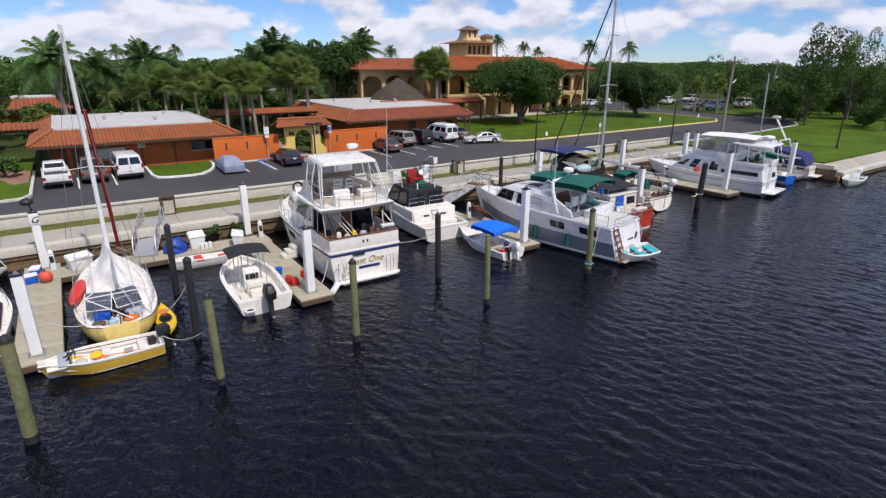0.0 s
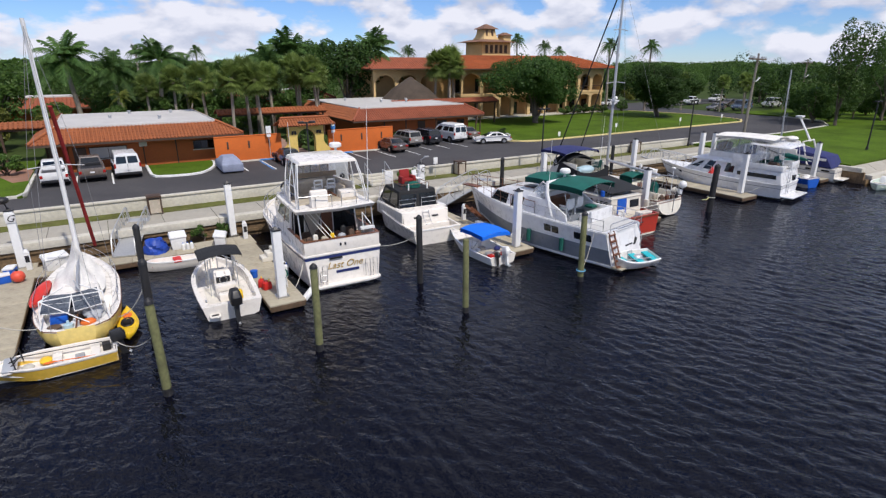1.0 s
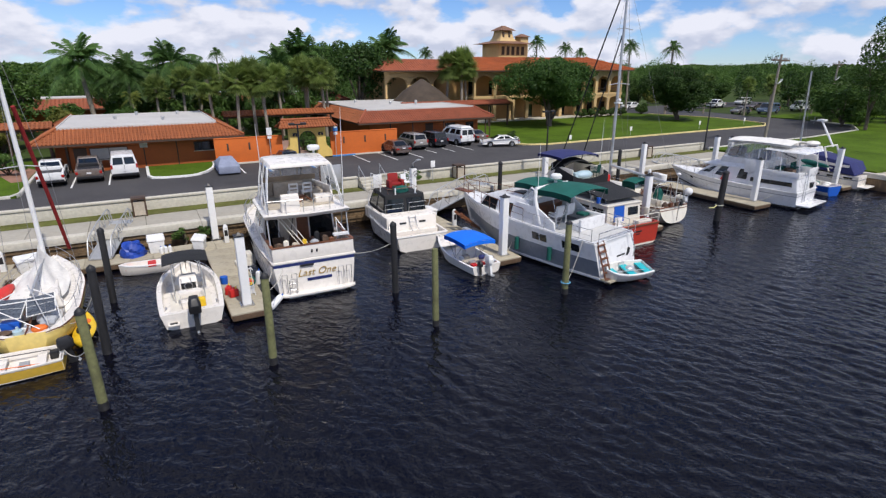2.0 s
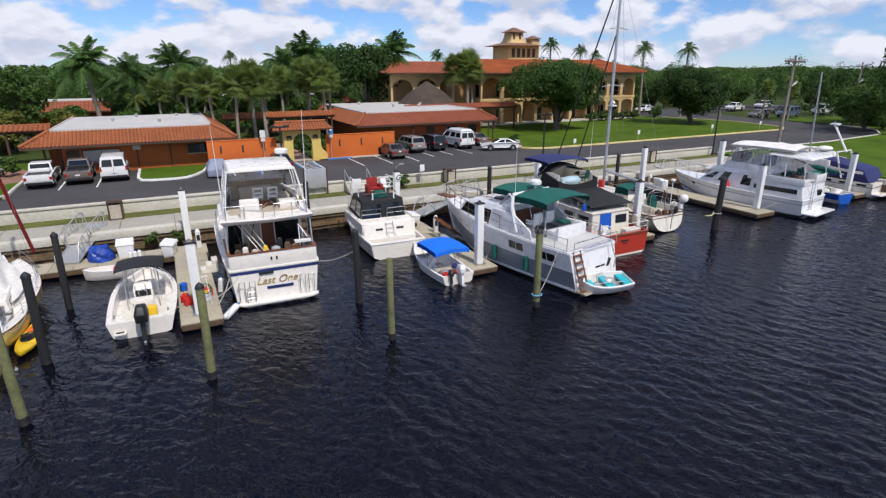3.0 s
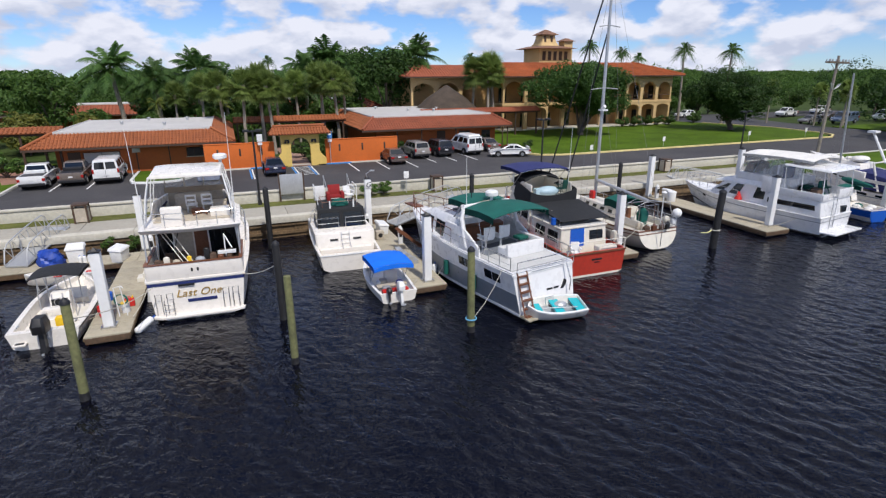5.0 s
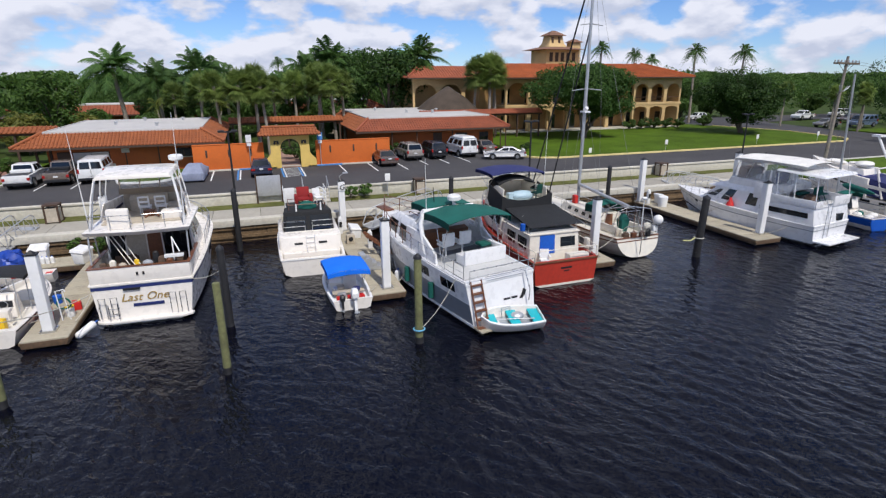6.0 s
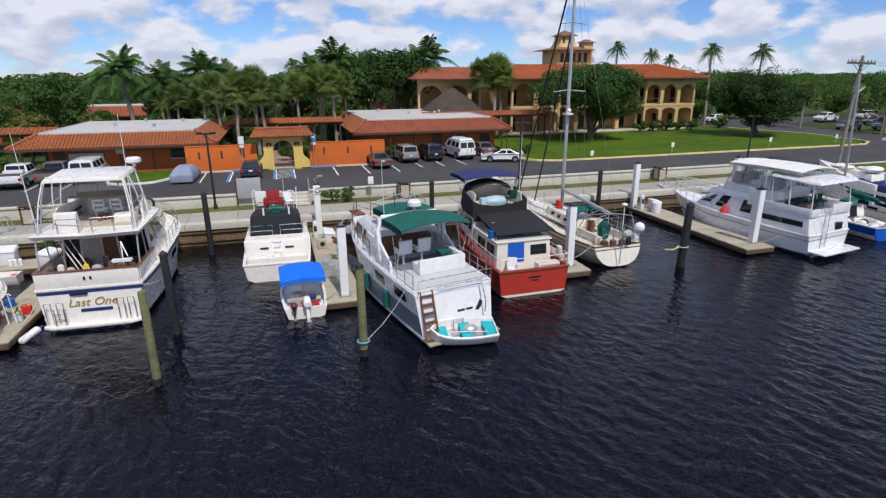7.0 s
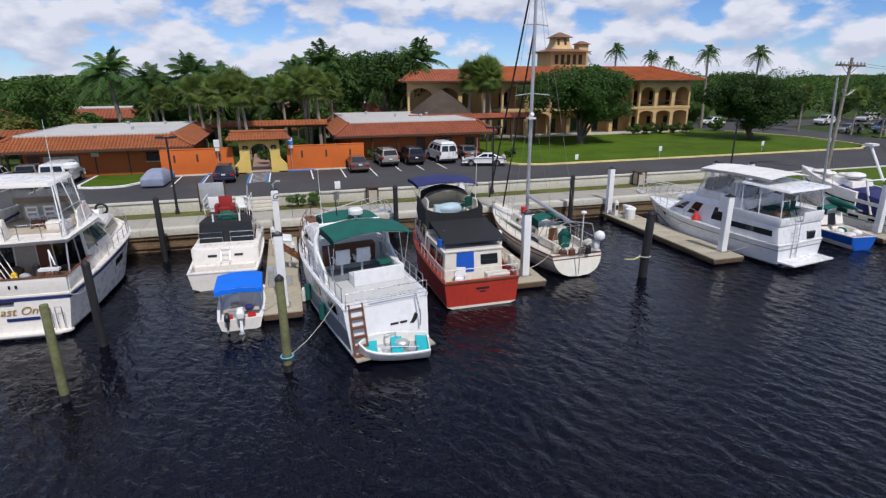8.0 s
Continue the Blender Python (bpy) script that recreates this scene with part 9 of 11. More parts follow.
# ---- trees ----
M_BARK = mat("grey_brown_bark", (0.14, 0.11, 0.085), 0.9, vary=0.4, big=1.2, small=9, bump=0.7)
M_PALMTRUNK = mat("pale_palm_trunk", (0.30, 0.26, 0.21), 0.9, vary=0.3, big=1.0, small=8, bump=0.5, stain=(0.16, 0.13, 0.10), stain_amount=0.5)
M_LEAF = leafy("broad_leaves", (0.044, 0.095, 0.017), (0.100, 0.172, 0.034), translucent=0.42)
M_LEAF_DARK = leafy("dark_leaves", (0.032, 0.078, 0.016), (0.080, 0.150, 0.030), translucent=0.42)
M_LEAF_LIGHT = leafy("light_leaves", (0.045, 0.095, 0.016), (0.10, 0.17, 0.035))
M_PALM = leafy("palm_fronds", (0.045, 0.105, 0.026), (0.115, 0.20, 0.052), translucent=0.4)
M_PALM_DRY = leafy("cabbage_palm_fans", (0.115, 0.175, 0.036), (0.24, 0.31, 0.085), translucent=0.45)
M_PALM_YEL = leafy("yellowing_palm_fronds", (0.10, 0.14, 0.02), (0.20, 0.22, 0.04))


def leaf_cloud(rng, clumps, per, size):
    """Small bent leaves scattered through a set of clumps: centre, radii."""
    vs, fs = [], []
    for (cx, cy, cz, rx, ry, rz) in clumps:
        d = rng.normal(size=(per, 3))
        d /= np.linalg.norm(d, axis=1)[:, None]
        rad = rng.uniform(0.72, 1.04, per) ** 0.8
        p = np.array([cx, cy, cz]) + d * rad[:, None] * np.array([rx, ry, rz])
        n = d + rng.normal(scale=0.55, size=(per, 3)) + np.array([0, 0, 0.35])
        n /= np.linalg.norm(n, axis=1)[:, None]
        t = np.cross(n, rng.normal(size=(per, 3)))
        t /= np.linalg.norm(t, axis=1)[:, None] + 1e-9
        b = np.cross(n, t)
        s = size * rng.uniform(0.6, 1.35, per)[:, None]
        fold = n * s * 0.22
        q = np.stack([p - t * s, p - b * s * 0.45 + fold, p + t * s, p + b * s * 0.45 + fold], 1).reshape(-1, 3)
        base = len(vs)
        vs.extend(map(tuple, q))
        fs.extend((base + 4 * i, base + 4 * i + 1, base + 4 * i + 2, base + 4 * i + 3) for i in range(per))
    g = Geo()
    g.v, g.f = vs, fs
    return g


def crown_clumps(rng, r, base, top, count, spread=1.0):
    out = []
    zc, h = (base + top) / 2, (top - base) / 2
    if r > 6:
        # a broad crown of several domed limbs with gaps between them
        for _ in range(15):
            az, up, far = rng.uniform(0, 6.283), rng.uniform(-0.5, 0.75), rng.uniform(0.12, 0.62)
            lr = rng.uniform(0.27, 0.42)
            lc = np.array([math.cos(az) * far * (1 - 0.35 * abs(up)), math.sin(az) * far * (1 - 0.35 * abs(up)), up * 0.72])
            for _k in range(count // 15):
                d = rng.normal(size=3)
                d = d / np.linalg.norm(d) * lr * rng.uniform(0.55, 1.0)
                k = rng.uniform(0.10, 0.19)
                out.append(((lc[0] + d[0]) * r, (lc[1] + d[1]) * r, zc + (lc[2] + d[2]) * h, r * k, r * k, h * k))
        return out
    while len(out) < count:
        u = rng.uniform(-1, 1, 3)
        if np.dot(u, u) > 1 or u[2] < -0.85:
            continue
        u = u / max(0.35, np.linalg.norm(u)) * rng.uniform(0.55, 0.92) if rng.uniform() < 0.7 else u
        k = rng.uniform(0.20, 0.36)
        out.append((u[0] * r * 0.8, u[1] * r * 0.8, zc + u[2] * h * 0.78, r * k * spread, r * k * spread, h * k * rng.uniform(0.8, 1.1) * 1.1))
    return out


def broadleaf(name, seed, r, base, top, count, per, size, material, label, trunk_r=0.35, spread=1.0):
    rng = np.random.default_rng(seed)
    t = thing(name, pose(0, 0, 0), label, "tree", "shade trees")
    cl = crown_clumps(rng, r, base, top, count, spread)
    g = Geo().tube([(0, 0, -0.2), (0.1, 0.05, base * 0.5), (0, 0.1, base + 0.8)], [trunk_r * 1.25, trunk_r, trunk_r * 0.8], 9)
    for c in cl[:9]:
        g.tube([(0, 0.1, base * 0.75), (c[0] * 0.45, c[1] * 0.45, base * 0.4 + c[2] * 0.6), (c[0], c[1], c[2])], [trunk_r * 0.5, trunk_r * 0.33, 0.05], 6)
    part("trunk", g, M_BARK, t, "grey-brown trunk and spreading limbs")
    part("crown", leaf_cloud(rng, cl, per, size), material, t, "dense uneven leafy crown", smooth=0, fix=False)
    return t


def palm(name, seed, height, material, label, fronds=20, length=3.0, lean=0.6, trunk_r=0.2, droop=1.0, leaflets=20):
    rng = np.random.default_rng(seed)
    t = thing(name, pose(0, 0, 0), label, "palm tree", "feather palms")
    top = Vector((lean, lean * 0.4, height))
    part("trunk", Geo().tube([(0, 0, -0.2), (lean * 0.25, lean * 0.1, height * 0.4), (lean * 0.7, lean * 0.28, height * 0.75), top], [trunk_r * 1.4, trunk_r, trunk_r * 0.9, trunk_r * 0.75], 9), M_PALMTRUNK, t, "slim pale ringed trunk")
    part("crownshaft", Geo().tube([top, top + Vector((0, 0, 0.9))], [trunk_r * 0.8, trunk_r * 0.45], 8), M_PALM_YEL, t, "green crownshaft")
    top = top + Vector((0, 0, 0.7))
    vs, fs = [], []
    for k in range(fronds):
        az = 2 * math.pi * (k + rng.uniform(-0.3, 0.3)) / fronds * 1.618 * 2
        el = rng.uniform(-0.5, 1.4)
        d = Vector((math.cos(az) * math.cos(el), math.sin(az) * math.cos(el), math.sin(el)))
        L = length * rng.uniform(0.8, 1.1)
        side = d.cross(Vector((0, 0, 1))).normalized()
        prev = None
        for i in range(leaflets + 1):
            s = i / leaflets
            p = top + d * (L * s) + Vector((0, 0, -droop * (0.5 + 0.5 * math.cos(el)) * L * 0.6 * s ** 2.2))
            if prev is not None:
                w = 0.035 * (1 - s) + 0.012
                q = [prev - side * w, prev + side * w, p + side * w, p - side * w]
                b0 = len(vs)
                vs.extend(tuple(x) for x in q)
                fs.append((b0, b0 + 1, b0 + 2, b0 + 3))
                if s > 0.12:
                    tang = (p - prev).normalized()
                    for sg in (-1, 1):
                        ll = (0.62 * math.sin(math.pi * min(1, 0.18 + s * 0.82)) + 0.1) * length / 3
                        tip = p + side * (sg * ll * 0.8) + tang * (ll * 0.45) + Vector((0, 0, -ll * (0.35 + 0.3 * rng.uniform())))
                        ww = tang * (0.028 * length / 2)
                        b0 = len(vs)
                        vs.extend(tuple(x) for x in (p - ww, p + ww, tip + ww * 0.3, tip - ww * 0.3))
                        fs.append((b0, b0 + 1, b0 + 2, b0 + 3))
            prev = p
    g = Geo()
    g.v, g.f = vs, fs
    part("crown", g, material, t, "arching feather fronds", smooth=0, fix=False)
    return t


def fan_palm(name, seed, height, label, lean=0.4, r=1.95, fans=85):
    rng = np.random.default_rng(seed)
    t = thing(name, pose(0, 0, 0), label, "palm tree", "cabbage palms")
    top = Vector((lean, lean * 0.5, height))
    part("trunk", Geo().tube([(0, 0, -0.2), (lean * 0.3, lean * 0.15, height * 0.45), (lean * 0.8, lean * 0.4, height * 0.85), top], [0.22, 0.17, 0.17, 0.2], 9), M_PALMTRUNK, t, "straight grey trunk")
    vs, fs = [], []
    for k in range(fans):
        az, el = rng.uniform(0, 2 * math.pi), rng.uniform(-0.95, 1.4)
        d = Vector((math.cos(az) * math.cos(el), math.sin(az) * math.cos(el), math.sin(el)))
        c = top + d * (r * rng.uniform(0.45, 0.75))
        side = d.cross(Vector((0, 0, 1)))
        side = side.normalized() if side.length > 0.05 else Vector((1, 0, 0))
        up = side.cross(d).normalized()
        fr = r * rng.uniform(0.42, 0.62)
        b0 = len(vs)
        vs.extend(tuple(x) for x in (top - side * 0.02, top + side * 0.02, c + side * 0.02, c - side * 0.02))
        fs.append((b0, b0 + 1, b0 + 2, b0 + 3))
        for j in range(13):
            a = (j - 6) / 6 * 1.9
            tip = c + (d * math.cos(a) + side * math.sin(a)) * fr + Vector((0, 0, -0.35 * fr * abs(math.sin(a)) - 0.25 * fr)) + up * 0.1
            wv = (side * math.cos(a) - d * math.sin(a)) * 0.07
            mid = c.lerp(tip, 0.55)
            b0 = len(vs)
            vs.extend(tuple(x) for x in (c, mid + wv, tip, mid - wv))
            fs.append((b0, b0 + 1, b0 + 2, b0 + 3))
    g = Geo()
    g.v, g.f = vs, fs
    part("crown", g, M_PALM_DRY, t, "round head of fan leaves", smooth=0, fix=False)
    return t


def put_all(first, places):
    """Set the first one down, then copies: x, y, turn, scale."""
    for i, (x, y, a, s) in enumerate(places):
        m = pose(x, y, 1.45, 0, 0, a) @ Matrix.Scale(s, 4)
        if i == 0:
            first.matrix_basis = m
        else:
            c = copy_thing(first, pose(x, y, 1.45, 0, 0, a))
            c.scale = (s, s, s)


put_all(broadleaf("shade_tree", 3, 8.9, 0.3, 10.8, 270, 130, 0.19, M_LEAF_DARK, "large dark green shade tree on the lawn before the clubhouse", 0.45), [(61.0, 67.5, 20, 1.07)])
put_all(broadleaf("shade_tree", 8, 8.6, 0.2, 9.9, 270, 130, 0.19, M_LEAF_DARK, "large dark green shade tree on the lawn by the road", 0.4), [(87.0, 64.5, 0, 1.0)])
put_all(broadleaf("woodland_tree", 11, 5.4, 3.0, 12.2, 34, 150, 0.27, M_LEAF_DARK, "tall dark green tree behind the low buildings", 0.3),
        [(31, 90, 0, 1.08), (37.5, 88, 70, 1.14), (43, 92, 140, 1.02), (28, 96, 200, 1.05), (35, 97, 250, 1.15), (48, 97, 300, 0.85), (22.5, 92, 40, 0.85)])
put_all(broadleaf("woodland_tree", 17, 4.6, 2.2, 9.2, 26, 140, 0.26, M_LEAF, "leafy green tree in the grounds", 0.26),
        [(12, 92, 0, 0.85), (6, 96, 80, 0.85), (-9.2, 88, 160, 1.08), (-16, 84, 240, 0.75), (-24, 90, 20, 1.0), (-33, 84, 130, 1.0), (-40, 92, 210, 1.05), (18, 86, 300, 0.9), (-12, 97, 10, 0.7), (1, 101, 50, 0.85),
         (98, 98, 120, 0.95), (107, 97, 200, 0.9), (140, 76, 30, 1.0), (146, 66, 0, 0.95), (151, 58, 80, 1.0), (134, 62, 10, 0.6)])
put_all(broadleaf("bank_tree", 24, 3.7, 1.6, 11.5, 22, 230, 0.15, M_LEAF, "tall open tree with pale limbs on the far bank", 0.15, 0.8), [(98, 40.5, 0, 1.4), (112.7, 40, 120, 1.38), (118, 34, 40, 1.0), (99, 30, 200, 0.75), (112, 44, 300, 0.7)])
put_all(broadleaf("shrub", 29, 1.0, 0.1, 1.5, 10, 90, 0.12, M_LEAF_LIGHT, "rounded leafy green garden shrub", 0.06),
        [(22.4, 38.9, 0, 0.75), (23.5, 38.9, 90, 0.8), (46.5, 57.5, 40, 0.9), (21.6, 58.5, 0, 1.5), (20.3, 60.5, 0, 1.4), (31.5, 61.6, 30, 1.0), (33, 61.7, 60, 0.9), (75.0, 75.5, 0, 1.4), (77.5, 75.6, 50, 1.5), (80, 75.6, 100, 1.4), (82.5, 75.6, 30, 1.4), (85, 75.6, 70, 1.3),
         (-6, 58, 0, 1.6), (-8, 61, 60, 1.8), (-11, 57, 120, 1.8), (-9.5, 53.5, 10, 1.3), (15.5, 60, 0, 1.2), (13.7, 62, 80, 1.3), (91, 76, 0, 1.5), (93, 78, 60, 1.6)])
put_all(palm("feather_palm", 5, 7.6, M_PALM, "tall feather palm with arching fronds and pale trunk", 40, 4.6, -0.6, 0.26, 1.0, 34),
        [(-0.4, 88, 0, 1.18), (9.2, 88, 130, 1.14), (4.2, 88, 60, 1.0), (13.2, 90, 20, 0.95), (24.6, 88, 80, 1.1), (28.1, 89, 200, 1.3), (43.5, 89, 300, 1.36), (21.5, 84, 10, 0.9), (-10, 93, 40, 0.85)])
put_all(palm("feather_palm", 6, 12.2, M_PALM, "very tall slender royal palm with a small round crown", 34, 2.55, 0.3, 0.2, 1.25, 26),
        [(97.0, 75.5, 0, 0.97), (94.0, 83, 90, 1.0), (99, 120, 30, 1.18), (110, 121, 150, 1.08), (116, 122, 200, 0.98), (67, 122, 300, 0.95), (9.5, 128, 40, 0.9), (24, 150, 80, 0.95), (81, 105, 0, 1.05)])
put_all(palm("young_palm", 9, 4.2, M_PALM_YEL, "young yellow-green feather palm in the grounds", 14, 2.0, 0.9, 0.12, 1.2, 16), [(11.5, 80, 0, 1.0), (4.8, 82, 100, 1.05), (116, 50, 30, 1.0), (122, 53, 120, 1.0), (120, 60, 200, 0.9)])
put_all(fan_palm("cabbage_palm", 12, 7.7, "cabbage palm with a round head of grey-green fans"),
        [(14.6, 66.5, 0, 1.0), (16.8, 68.0, 70, 1.06), (17.8, 66.0, 140, 0.98), (12.6, 71, 200, 0.98), (19.0, 73, 240, 0.92), (24.4, 72.5, 20, 1.05), (26.2, 70.5, 120, 1.08), (25.2, 75.5, 190, 1.1), (28.2, 76, 220, 1.0), (22.0, 77, 80, 1.0), (10.0, 78, 30, 0.95), (7, 77.5, 60, 0.85),
         (49.5, 75.0, 40, 1.25), (51.0, 76.0, 160, 1.15), (47.8, 77.0, 260, 1.18), (52.5, 80, 60, 1.22), (108, 66, 0, 0.75), (111, 63, 100, 0.8), (106, 60, 200, 0.7), (104, 72, 10, 0.8)])

put_all(broadleaf("understory_tree", 53, 3.0, 0.2, 5.0, 20, 130, 0.22, leafy("olive_leaves", (0.10, 0.12, 0.02), (0.20, 0.20, 0.04)), "low olive-yellow bushy tree in the grounds", 0.14),
        [(-9, 76, 0, 1.0), (-3.5, 80, 90, 0.9), (-16, 74, 200, 1.0), (112, 93, 30, 0.8)])
put_all(broadleaf("understory_tree", 51, 3.4, 0.2, 5.2, 22, 130, 0.24, M_LEAF, "low bushy green tree filling the grounds", 0.14),
        [(-9, 79, 0, 1.0), (-3, 82, 60, 1.0), (3, 80, 120, 0.9), (9, 87, 180, 1.0), (14, 77, 20, 0.85), (20, 81, 70, 1.05), (26, 84, 140, 1.15), (23, 66.5, 10, 0.5), (31, 87, 200, 1.0), (47, 86, 0, 0.9), (-15, 76, 90, 1.15), (-21, 80, 30, 1.2), (-28, 76, 200, 1.2), (-14, 69, 250, 0.85), (-20, 66.5, 40, 0.9), (-26, 70, 0, 1.0)])
put_all(broadleaf("understory_tree", 57, 3.5, 0.2, 5.3, 22, 130, 0.24, M_LEAF, "low bushy green tree filling the grounds", 0.14),
        [         (17, 92, 0, 1.2), (3, 93, 100, 1.2), (100, 92, 0, 0.9), (92, 97, 60, 1.0), (113, 97, 10, 1.1), (122, 98, 50, 1.1), (131, 97, 90, 1.1), (140, 95, 120, 1.1), (149, 80, 20, 1.2), (45.5, 81, 200, 0.8), (12.5, 97, 200, 1.2), (104, 44, 30, 0.9), (103, 34, 80, 0.8), (115, 41, 140, 1.1), (122, 46, 10, 1.0), (128, 38, 60, 1.2), (100.5, 45, 200, 1.25), (107, 50, 250, 1.3), (114, 53, 30, 1.4)])

# far woods, too many to count
rng = np.random.default_rng(77)
# Third stand uses the lighter leaf colour to paint in distance haze.
for wx0, wx1, wy0, wy1, num, lo, hi, material in ((-140, -18, 96, 190, 90, 4.5, 7.5, M_LEAF), (-30, 110, 125, 260, 120, 5.5, 10.0, M_LEAF), (100, 330, 95, 280, 130, 3.5, 12.5, M_LEAF), (125, 330, 24, 95, 90, 6.0, 13.0, M_LEAF_DARK), (-400, 700, 280, 520, 130, 9, 12, M_LEAF)):
    cl = []
    for _ in range(num):
        x, y, top = rng.uniform(wx0, wx1), rng.uniform(wy0, wy1), rng.uniform(lo, hi)
        big = 1.0 if wy1 < 400 else 3.2
        for _k in range(6):
            r = rng.uniform(1.6, 2.8) * big
            cl.append((x + rng.normal() * 2.2 * big, y + rng.normal() * 2.2 * big, 1.4 + top * rng.uniform(0.25, 0.8), r, r, top * 0.24))
    o = part("far_woods", leaf_cloud(rng, cl, 120 if wy1 < 400 else 80, 0.34 if wy1 < 400 else 1.7), material, None, "", smooth=0, fix=False)
    tagged(o, "dense mixed green woodland closing the view", "woodland", "", "stuff")

# ---- vehicles ----
M_TYRE = mat("tyre_rubber", (0.02, 0.02, 0.02), 0.85, vary=0.3, bump=0.2)
M_RIM = mat("alloy_rim", (0.45, 0.46, 0.47), 0.35, metal=0.8, vary=0.1, bump=0.0)
M_TAIL = mat("red_tail_lens", (0.35, 0.012, 0.01), 0.25, vary=0.1, bump=0.0)
M_HEAD = mat("headlamp_lens", (0.7, 0.7, 0.7), 0.15, vary=0.05, bump=0.0)
M_PLATE = mat("plate_white", (0.7, 0.7, 0.7), 0.5, vary=0.05, bump=0.0)


def paint(name, c, rough=0.3):
    return mat(name, c, rough, vary=0.06, big=0.8, small=4, bump=0.0, coat=0.6)


def vehicle(name, label, category, body, material, wheel_ys, width, wheel_r=0.34, glass_panels=(), cab=None, extra=None, plate_z=0.75, tail=(0.72, 0.95), tail_w=0.2):
    """body: outline (y, z) of the lower body, rear at y 0; cab: a Cabin for the glasshouse."""
    v = thing(name, pose(0, 0, 0), label, category, "parked vehicles")
    w = width / 2
    n = len(body)
    mids = [(y + (0.06 if y < 1 else -0.06 if y > max(p[0] for p in body) - 1 else 0), z) for y, z in body]
    rings = [[(-w + 0.12, y, z) for y, z in mids], [(-w, y, z * 0.98 if z > 0.7 else z) for y, z in body], [(w, y, z * 0.98 if z > 0.7 else z) for y, z in body], [(w - 0.12, y, z) for y, z in mids]]
    part("body", Geo().rings(rings), material, v, bevel=0.04)
    if cab:
        c = part("cabin", cab.geo(), material, v, bevel=0.06)
        for side, u0, u1, v0, v1 in glass_panels:
            part("window", cab.panel(side, 0, u0, u1, v0, v1, 0.012), M_GLASS, c, "dark tinted window")
    for yy in wheel_ys:
        for s in (-1, 1):
            wl_ = part("wheel", Geo().cyl((s * (w - 0.22), yy, wheel_r), (s * (w + 0.01), yy, wheel_r), wheel_r, wheel_r, 18), M_TYRE, v, "black tyre", bevel=0.03)
            part("rim", Geo().cyl((s * (w - 0.05), yy, wheel_r), (s * (w + 0.02), yy, wheel_r), wheel_r * 0.62, wheel_r * 0.56, 14), M_RIM, wl_, "silver alloy rim")
            part("arch", Geo().cyl((s * (w - 0.24), yy, wheel_r + 0.02), (s * (w + 0.004), yy, wheel_r + 0.02), wheel_r * 1.16, wheel_r * 1.16, 18), M_BLACK, v, "dark wheel arch")
    L = max(p[0] for p in body)
    for s in (-1, 1):
        part("tail_light", Geo().box(s * (w - 0.02) - (tail_w if s > 0 else 0), s * (w - 0.02) + (0 if s > 0 else tail_w), -0.03, 0.14, tail[0], tail[1]), M_TAIL, v, "red tail light", bevel=0.02)
        part("headlight", Geo().box(s * (w - 0.25) - 0.2, s * (w - 0.25) + 0.2, L - 0.16, L + 0.02, 0.62, 0.78), M_HEAD, v, "clear headlight", bevel=0.02)
    part("number_plate", Geo().box(-0.16, 0.16, -0.045, -0.01, plate_z, plate_z + 0.13), M_PLATE, v, "plain pale plate")
    part("bumper", Geo().box(-w + 0.05, w - 0.05, -0.09, 0.12, 0.36, 0.56), M_BLACK if extra == "dark_bumper" else material, v, "rear bumper", bevel=0.04)
    return v


def pickup(material, label, bed_open=True):
    body = [(0.02, 0.4), (0.0, 1.12), (2.05, 1.14), (3.6, 1.16), (3.9, 1.12), (5.2, 1.02), (5.4, 0.85), (5.4, 0.4)]
    cab = Cabin((1.12, 0.84, 0.84, 2.0, 4.25), (1.78, 0.72, 0.70, 2.15, 3.45))
    v = vehicle("pickup_truck", label, "pickup truck", body, material, (1.15, 4.45), 1.9, 0.38,
                [("B", 0.08, 0.92, 0.15, 0.88), ("L", 0.06, 0.44, 0.15, 0.88), ("L", 0.5, 0.9, 0.15, 0.85), ("R", 0.06, 0.44, 0.15, 0.88), ("R", 0.5, 0.9, 0.15, 0.85), ("F", 0.06, 0.94, 0.1, 0.9)], cab, "dark_bumper")
    part("bed", Geo().box(-0.76, 0.76, 0.12, 1.9, 1.08, 1.16), M_BLACK, v, "dark truck bed")
    part("tailgate", Geo().box(-0.78, 0.78, -0.02, 0.06, 0.62, 1.15), material, v, "tailgate", bevel=0.02)
    part("toolbox", Geo().box(-0.7, 0.7, 1.35, 1.85, 1.16, 1.4), M_WHITEPL if bed_open else M_BLACK, v, "tool box across the bed", bevel=0.03)
    return v


def suv(material, label, name="suv"):
    body = [(0.02, 0.4), (0.0, 1.08), (3.0, 1.1), (3.4, 1.06), (4.55, 0.95), (4.75, 0.8), (4.75, 0.4)]
    cab = Cabin((1.05, 0.86, 0.84, 0.1, 3.75), (1.75, 0.72, 0.68, 0.35, 2.95))
    v = vehicle(name, label, "suv", body, material, (0.95, 3.85), 1.88, 0.37,
                [("B", 0.08, 0.92, 0.2, 0.88), ("L", 0.04, 0.3, 0.2, 0.88), ("L", 0.34, 0.6, 0.2, 0.88), ("L", 0.64, 0.92, 0.2, 0.84), ("R", 0.04, 0.3, 0.2, 0.88), ("R", 0.34, 0.6, 0.2, 0.88), ("R", 0.64, 0.92, 0.2, 0.84), ("F", 0.06, 0.94, 0.1, 0.9)], cab, "dark_bumper", tail=(0.8, 1.1), tail_w=0.16)
    for s in (-1, 1):
        part("roof_rail", Geo().tube([(s * 0.62, 0.6, 1.76), (s * 0.62, 0.7, 1.84), (s * 0.62, 2.6, 1.84), (s * 0.62, 2.7, 1.76)], 0.025), M_BLACK, v, "roof rail")
    return v


